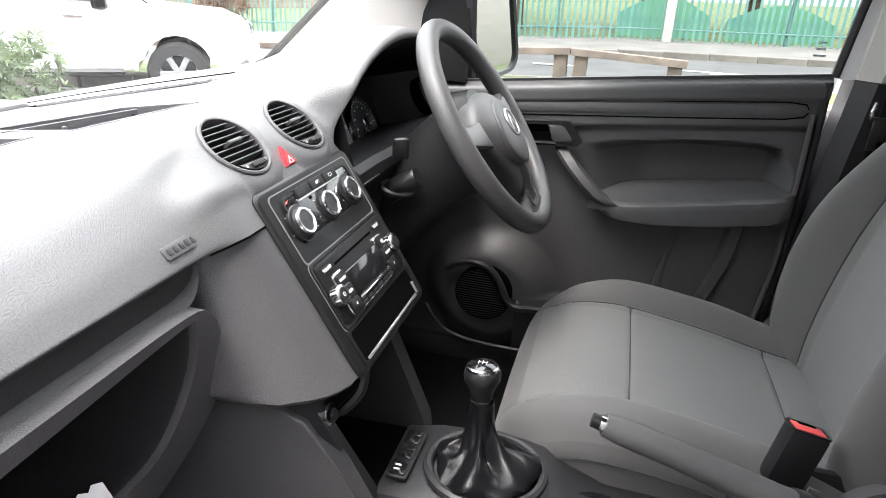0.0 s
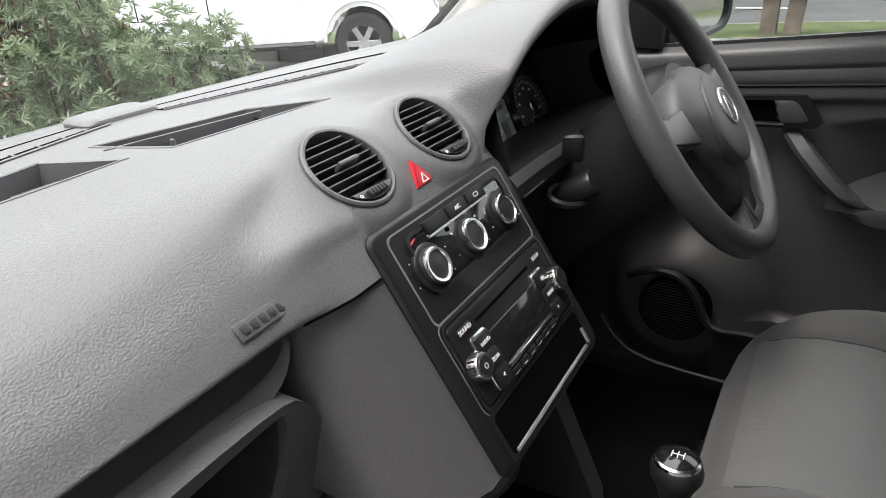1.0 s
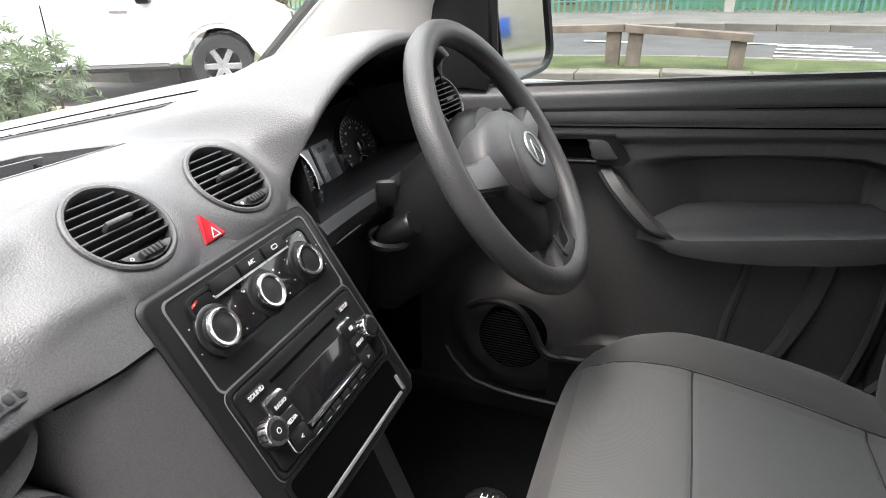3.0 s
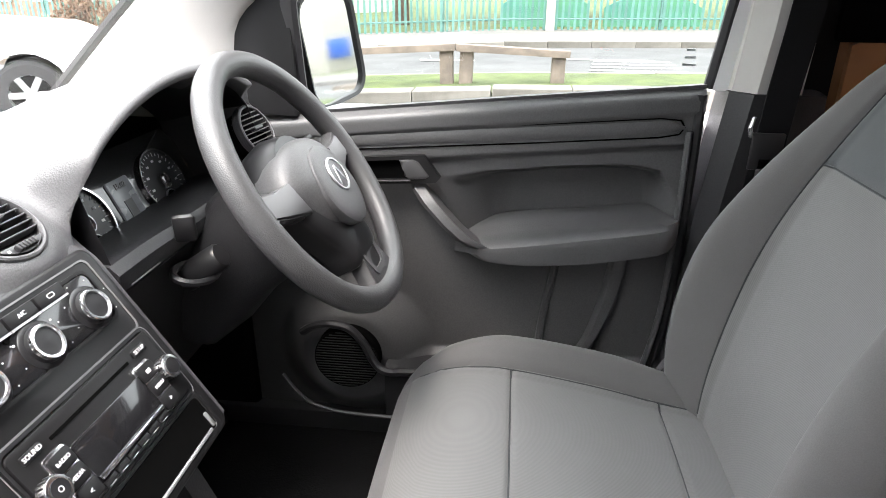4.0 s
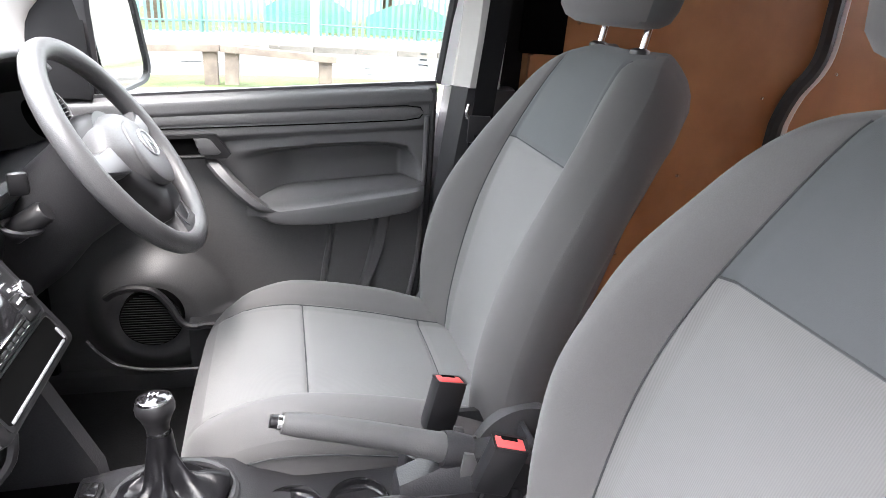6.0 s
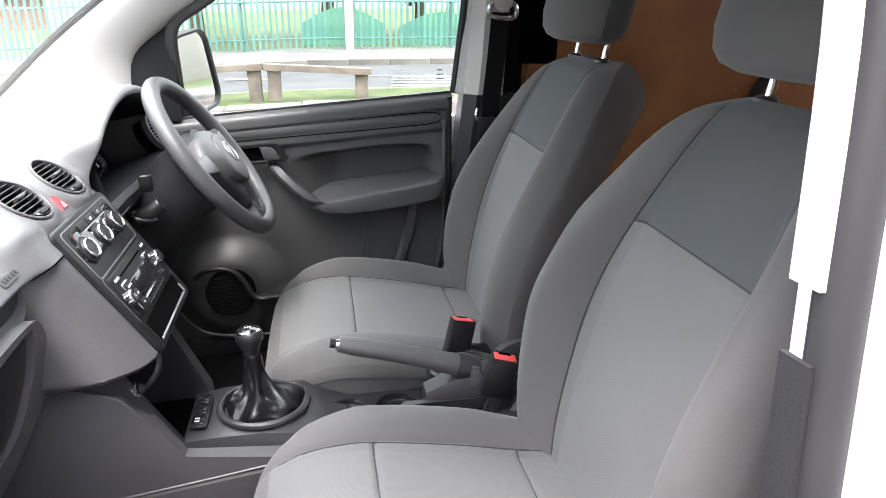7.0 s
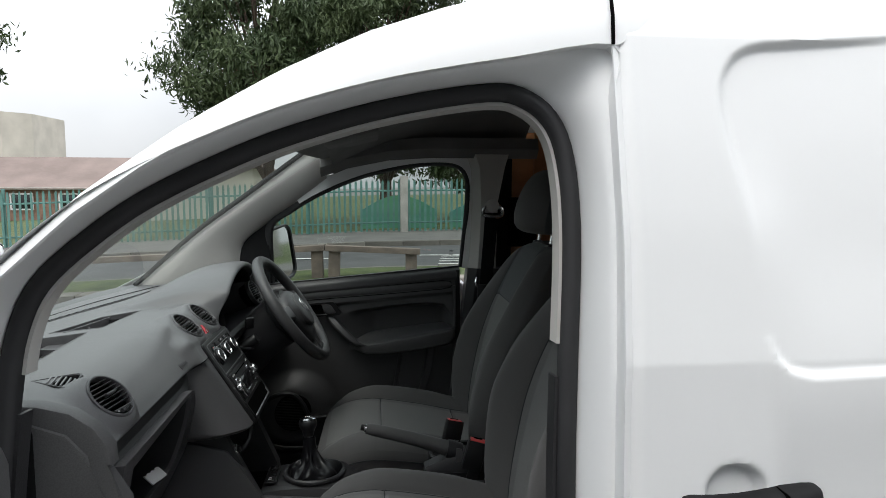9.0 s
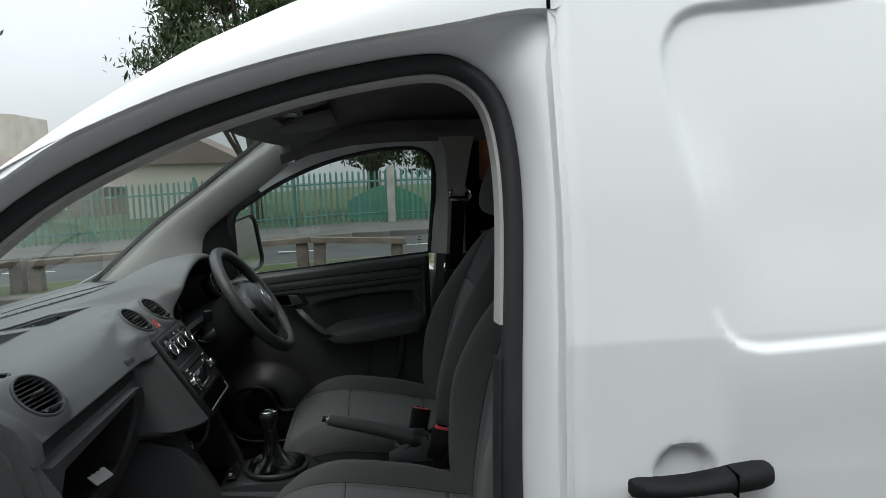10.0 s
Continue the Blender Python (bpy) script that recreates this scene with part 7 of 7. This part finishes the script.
def sill_z(x):
    return interp(x, ((-0.35, 1.07), (-0.06, 1.094), (0.25, 1.122), (0.578, 1.15)))


# card: a field of depths over x and z
def card_y(x, z):
    y = 0.69
    zs = sill_z(x)
    # shoulder under the sill leaning into the cab
    y -= 0.012 * ease(zs - 0.105, zs - 0.09, z) * (1 - ease(zs - 0.012, zs + 0.004, z)) + 0.006 * ease(zs - 0.046, zs - 0.036, z) * (1 - ease(zs - 0.02, zs, z))
    # scoop over the armrest
    sx = ease(0.11, 0.26, x) * (1 - ease(0.5, 0.55, x))
    zt = interp(x, ((0.15, 0.985), (0.206, 0.994), (0.352, 1.009), (0.465, 1.014), (0.51, 1.006), (0.54, 0.97)))
    sz = ease(0.84, 0.87, z) * (1 - ease(zt - 0.024, zt, z))
    y += 0.062 * sx * sz
    # lower part swells towards the cab round the speaker
    y -= 0.07 * (1 - ease(0.56, 0.62, z)) * ease(0.03, 0.11, x)
    d = math.hypot((x + 0.055) / 1.0, (z - 0.6) / 1.0)
    y -= 0.05 * (1 - ease(0.09, 0.17, d))
    return y


gx = [-0.32 + 0.005 * i for i in range(179)]
rings = []
for x in gx:
    zt = sill_z(x)
    rings.append([(x, card_y(x, 0.44 + (zt - 0.44) * k / 180), 0.44 + (zt - 0.44) * k / 180) for k in range(181)] + [(x, 0.686, zt + 0.006), (x, 0.715, zt + 0.004), (x, 0.73, zt - 0.02)])
part("door_card", thick(loft(rings, closed=False, caps=False), 0.004), M_DOORTRIM, door)
part("door_shell", box((0.13, 0.815, 0.72), (0.95, 0.11, 0.72), 0.02), M_WHITE, door)
# inset trim strip with rounded rear end
sp_pts = [(-0.3, 1.03), (0.0, 1.047), (0.3, 1.067), (0.5, 1.082), (0.53, 1.084)]
def strip_ring(x, z, h):
    y = 0.6785
    return [(x, y + 0.012, z - h), (x, y, z - h + 0.003), (x, y - 0.003, z - h * 0.5), (x, y - 0.003, z + h * 0.5), (x, y, z + h - 0.003), (x, y + 0.012, z + h)]


part("trim_strip", loft([strip_ring(x, interp(x, sp_pts), 0.0155 if x < 0.52 else (0.013 if x < 0.535 else 0.006)) for x in [-0.3 + 0.02 * i for i in range(41)] + [0.515, 0.527, 0.537, 0.542]]), M_DOORTRIM, door, "long grey trim strip")
# release handle in its recess
hs = basis((0.045, 0.668, 0.998), (1, 0, 0.05), (-0.05, 0, 1))
poly_o = [(-0.075, 0.024), (0.05, 0.026), (0.078, -0.016), (0.068, -0.026), (-0.075, -0.026)]
poly_i = [(-0.068, 0.017), (0.022, 0.019), (0.045, -0.012), (0.04, -0.018), (-0.068, -0.018)]
hset = part("release_surround", frame_prism(poly_o, poly_i, hs, 0.012), M_PANEL, door, "black release handle surround", smooth=False)
# black sheet gives the shallow cup its shade
part("release_cup", prism(poly_i, hs, 0.003), M_VOID, hset, smooth=False)
part("release_lever", prism([(0.004, 0.018), (0.03, 0.019), (0.04, 0.014), (0.058, -0.013), (0.05, -0.018), (0.02, -0.0185), (0.012, -0.01), (0.014, 0.004)], hs @ Matrix.Translation((0, 0, 0.004)), 0.011, 0.004), M_SLAT, hset, "grey release lever")
part("release_edge", box((-0.022, -0.02, 0.012), (0.09, 0.003, 0.008), 0.001, hs), M_SLAT, hset)
part("lock_mark", box((-0.07, 0.024, 0.0165), (0.006, 0.003, 0.0006), 0, hs), M_WHITEMARK, hset)
# grab handle and armrest
part("grab_handle", loft([[Vector(c) + Vector(o) for o in ((-w, 0.03, 0.0), (-w, 0.0, 0.004), (-w * 0.6, -0.008, 0.008), (w * 0.6, -0.008, 0.006), (w, 0.0, 0.0), (w, 0.03, -0.004))] for c, w in (((0.078, 0.69, 0.965), 0.014), ((0.088, 0.665, 0.955), 0.018), ((0.11, 0.648, 0.932), 0.019), ((0.145, 0.638, 0.897), 0.02), ((0.175, 0.634, 0.872), 0.022), ((0.2, 0.634, 0.86), 0.026), ((0.23, 0.636, 0.852), 0.028))]), M_DOORTRIM, door, "grey grained grab handle")
arm = []
A_TOP = ((0.15, 0.856), (0.19, 0.866), (0.22, 0.868), (0.3, 0.882), (0.4, 0.898), (0.5, 0.912), (0.535, 0.918), (0.55, 0.918))
A_BOT = ((0.15, 0.85), (0.19, 0.836), (0.22, 0.83), (0.3, 0.832), (0.4, 0.842), (0.5, 0.857), (0.535, 0.866), (0.55, 0.875))
A_IN = ((0.15, 0.665), (0.19, 0.632), (0.22, 0.622), (0.3, 0.612), (0.4, 0.612), (0.5, 0.618), (0.535, 0.628), (0.55, 0.65))
A_BACK = ((0.15, 0.857), (0.17, 0.868), (0.19, 0.878), (0.22, 0.889), (0.26, 0.898), (0.353, 0.908), (0.482, 0.922), (0.52, 0.924), (0.55, 0.92))
for k in range(51):
    x = 0.15 + 0.008 * k
    zt, zb, yi, lz = smooth_interp(x, A_TOP), smooth_interp(x, A_BOT), smooth_interp(x, A_IN), interp(x, A_BACK)
    arm.append([(x, 0.745, lz), (x, 0.725, lz - 0.001), (x, 0.7, zt + (lz - zt) * 0.72), (x, 0.675, zt + (lz - zt) * 0.32), (x, yi + 0.035, zt + 0.002), (x, yi + 0.012, zt + 0.003), (x, yi + 0.003, zt - 0.003), (x, yi, zt - 0.015), (x, yi + 0.006, zb + 0.006), (x, yi + 0.02, zb), (x, 0.7, zb + 0.004)])
part("armrest", loft(arm), M_DOORTRIM, door)
# lower pocket: a thin rib, a broad grained rib and the rear edge of the card
part("pocket_rib", tube(spline([(0.345, 0.688, 0.84), (0.338, 0.688, 0.78), (0.325, 0.688, 0.7), (0.318, 0.688, 0.6)], 4), 0.008, 8), M_DOORTRIM, door)
rib_l = spline([(0.47, 0.69, 0.872), (0.447, 0.69, 0.853), (0.441, 0.69, 0.818), (0.43, 0.69, 0.745), (0.412, 0.69, 0.672), (0.385, 0.69, 0.61)], 4)
rib_r = spline([(0.5, 0.69, 0.876), (0.482, 0.69, 0.86), (0.476, 0.69, 0.815), (0.464, 0.69, 0.745), (0.44, 0.69, 0.672), (0.415, 0.69, 0.61)], 4)
part("pocket_rib", loft([[a, a + Vector((0.003, -0.012, 0)), a + Vector((0.008, -0.016, 0)), b + Vector((-0.006, -0.016, 0)), b + Vector((-0.001, -0.012, 0)), b] for a, b in zip(rib_l, rib_r)]), M_DOORTRIM, door, "raised grained pocket rib")
part("card_edge", tube(spline([(0.548, 0.668, 1.08), (0.55, 0.668, 0.95), (0.549, 0.668, 0.85), (0.546, 0.668, 0.74), (0.53, 0.668, 0.63), (0.505, 0.668, 0.52)], 5), 0.006, 8), M_DOORTRIM, door)
part("edge_gap", tube(spline([(0.562, 0.68, 1.14), (0.564, 0.68, 0.95), (0.56, 0.68, 0.74), (0.543, 0.68, 0.62), (0.52, 0.68, 0.52)], 5), 0.009, 8), M_RUBBER, door, "black door edge seal")
part("strip_groove", tube([(x, 0.6775, interp(x, sp_pts) + 0.0165) for x in [-0.3 + 0.04 * i for i in range(21)]] + [(0.534, 0.6775, interp(0.534, sp_pts) + 0.012), (0.542, 0.6775, interp(0.54, sp_pts)), (0.534, 0.6775, interp(0.534, sp_pts) - 0.012)] + [(x, 0.6775, interp(x, sp_pts) - 0.0165) for x in [0.5 - 0.04 * i for i in range(21)]], 0.0015, 6), M_VOID, door)
# speaker grille
spm = basis((-0.058, 0.618, 0.617), (1, 0, 0), (0, 0, 1))
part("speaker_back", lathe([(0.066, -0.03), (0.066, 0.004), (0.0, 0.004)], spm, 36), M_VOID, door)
# hood in darker plastic than the card: low-down shade put into colour
part("speaker_hood", tube(spline([(-0.15, 0.628, 0.665), (-0.125, 0.622, 0.683), (-0.087, 0.617, 0.693), (-0.049, 0.614, 0.686), (-0.021, 0.611, 0.656), (-0.004, 0.608, 0.622), (0.014, 0.603, 0.605), (0.04, 0.598, 0.603), (0.075, 0.596, 0.608), (0.3, 0.596, 0.612), (0.54, 0.6, 0.62)], 4), 0.0085, 8), M_PLASTIC, door, "raised hood over the speaker")
part("card_foot_line", tube(spline([(-0.2, 0.63, 0.56), (-0.17, 0.622, 0.525), (-0.115, 0.612, 0.497), (0.03, 0.602, 0.492), (0.5, 0.6, 0.5)], 4), 0.004, 6), M_DOORTRIM, door)
MESH = [-0.06 + 0.006 * k for k in range(21)]
part("speaker_mesh", join(*[tube([spm @ Vector((-math.sqrt(0.063 ** 2 - v * v), v, 0.0065)), spm @ Vector((math.sqrt(0.063 ** 2 - v * v), v, 0.0065))], 0.0014, 5) for v in MESH]), M_MATT, door, "fine black speaker mesh")
# bin darker than the card, its colour standing in for footwell shade
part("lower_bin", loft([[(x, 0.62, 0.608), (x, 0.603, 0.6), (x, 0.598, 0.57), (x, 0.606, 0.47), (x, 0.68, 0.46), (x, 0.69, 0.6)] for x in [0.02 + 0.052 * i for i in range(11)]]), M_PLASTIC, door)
# window frame: painted edge and rubber, glass
top_line = [(-0.14, 1.075), (-0.14, 1.2), (-0.13, 1.315), (-0.06, 1.37), (0.05, 1.435), (0.2, 1.497), (0.36, 1.535), (0.48, 1.545), (0.555, 1.535), (0.592, 1.49), (0.598, 1.4), (0.59, 1.26), (0.582, 1.15)]
def fr_y(z):
    return 0.70 - 0.2 * (z - 1.15)


fr = spline([(x, fr_y(z), z) for x, z in top_line], 5)
part("window_frame", tube(fr, 0.016, 8, flat=0.8), M_RUBBER, door, "black window seal")
fr2 = [p for p in fr if p.x > -0.04 or p.z > 1.4]
part("frame_panel", thick(loft([[(p.x, p.y + 0.004, p.z) for p in fr2], [(p.x + (0.03 if p.x > 0.5 else -0.03 if p.x < 0.1 else 0), p.y, p.z + (0.04 if p.z > 1.3 else 0)) for p in fr2]], closed=False, caps=False), 0.02), M_WHITE, door)
gl = bmesh.new()
gv = [gl.verts.new((p.x, fr_y(p.z) + 0.004, p.z)) for p in fr] + [gl.verts.new((x, 0.705, sill_z(x) - 0.03)) for x in (0.58, 0.3, 0.0, -0.14)]
gl.faces.new(gv)
glass = part("window_pane", gl, M_GLASS, door, "clear side window", smooth=False)
glass.visible_shadow = False
face_cab(glass)
part("mirror_triangle", prism([(-0.252, 1.09), (-0.14, 1.085), (-0.137, 1.2), (-0.137, 1.345), (-0.155, 1.34), (-0.2, 1.3), (-0.242, 1.255)], basis((0, 0.70, 0), (1, 0, 0), (0, 0, 1)), 0.03, 0.006), M_MATT, door)
etch = part("glass_mark", join(*[box((0.54, 0.705, 1.185 + 0.012 * k), (0.022 - 0.004 * k, 0.001, 0.004), 0) for k in range(3)]), M_SILVER, door)
# wing mirror
mm = basis((-0.128, 0.86, 1.187), (0.33, 0.944, 0.0), (-0.08, 0.05, 1)) @ Matrix.Rotation(radians(7), 4, "Z")
mir = part("wing_mirror", loft([[mm @ Vector((u, v, h)) for u, v in rrect(w, hh, r, 5)] for w, hh, r, h in ((0.1, 0.13, 0.04, -0.11), (0.16, 0.18, 0.055, -0.07), (0.19, 0.215, 0.06, -0.02), (0.196, 0.222, 0.05, 0.012), (0.19, 0.216, 0.046, 0.017), (0.176, 0.202, 0.04, 0.014), (0.174, 0.2, 0.038, 0.004))]), M_PANEL, door, "black wing mirror housing")
part("mirror_glass", prism(rrect(0.178, 0.204, 0.04, 5), mm @ Matrix.Translation((0, 0, 0.006)), 0.002), M_MIRROR, mir, "mirror glass", smooth=False)
part("mirror_arm", tube([(-0.2, 0.73, 1.09), (-0.19, 0.8, 1.1)], 0.024, 10), M_SATIN, door)

# ---------- seat belt on the far pillar ----------
belt = thing("seat_belt", (0.66, 0.63, 0.7), "black driver's seat belt hanging on the pillar", "seat belt")
part("webbing", thick(loft([[(x - 0.024, y, z), (x + 0.024, y, z)] for x, y, z in ((0.678, 0.605, 1.36), (0.672, 0.61, 1.25), (0.665, 0.615, 1.15), (0.66, 0.625, 1.0), (0.66, 0.63, 0.75))], closed=False, caps=False), 0.003), M_WEB, belt, "black webbing")
part("guide", tube(spline([(0.645, 0.605, 1.35), (0.65, 0.598, 1.378), (0.68, 0.596, 1.39), (0.712, 0.598, 1.378), (0.716, 0.605, 1.35), (0.68, 0.602, 1.345), (0.648, 0.605, 1.35)], 3), 0.007, 8), M_CHROME, belt, "chrome belt guide")
part("guide_cover", lathe([(0.026, 0), (0.024, 0.012), (0.015, 0.017), (0.0, 0.018)], basis((0.68, 0.602, 1.385), (1, 0, 0), (0, 0, 1)), 20), M_PILLAR, belt)
part("tongue", box((0.652, 0.6, 1.065), (0.05, 0.008, 0.06), 0.003), M_SATIN, belt)
part("tongue_blade", box((0.652, 0.598, 1.03), (0.024, 0.004, 0.05), 0.002), M_CHROME, belt, "chrome belt tongue")
part("tongue_stop", tube([(0.623, 0.595, 1.12), (0.618, 0.59, 1.105), (0.623, 0.595, 1.09)], 0.004, 8), M_CHROME, belt)

# ---------- sun visors and mirror under the roof ----------
for y in (-0.32, 0.3):
    vs = thing("sun_visor", (0.16, y, 1.6), "grey fabric sun visor folded under the roof", "sun visor", "sun visors")
    part("board", box((0, 0, 0), (0.17, 0.38, 0.018), 0.008, pose(0.18, y, 1.6, 0, -14, 0)), M_HEADLINE, vs)
    part("pivot", tube([(0.1, y + 0.2, 1.59), (0.1, y - 0.2, 1.59)], 0.005, 8), M_SATIN, vs)
lamp = thing("roof_lamp", (0.12, 0, 1.62), "pale interior roof lamp by the windscreen", "roof lamp")
part("housing", box((0.14, 0.0, 1.615), (0.1, 0.16, 0.025), 0.01), M_HEADLINE, lamp)
part("lens", box((0.15, 0.0, 1.603), (0.06, 0.12, 0.008), 0.003), M_DISPLAY, lamp)

# ---------- open passenger door ----------
pdoor = thing("passenger_door", m=pose(-0.34, -0.78, 0.02, 0, 0, 0) @ Matrix.Rotation(radians(-78), 4, "Z"), label="white passenger door standing wide open", category="van door")
part("outer_skin", box((0.5, -0.03, 0.78), (0.98, 0.05, 0.66), 0.02), M_WHITE, pdoor, local=True)
part("door_card", box((0.5, 0.04, 0.78), (0.92, 0.08, 0.62), 0.03), M_DOORTRIM, pdoor, local=True)
part("window_frame", tube([(0.03, 0, 1.1), (0.12, 0.02, 1.25), (0.4, 0.05, 1.46), (0.7, 0.07, 1.56), (0.88, 0.07, 1.53), (0.94, 0.05, 1.4), (0.94, 0, 1.1)], 0.028, 8), M_RUBBER, pdoor, local=True)
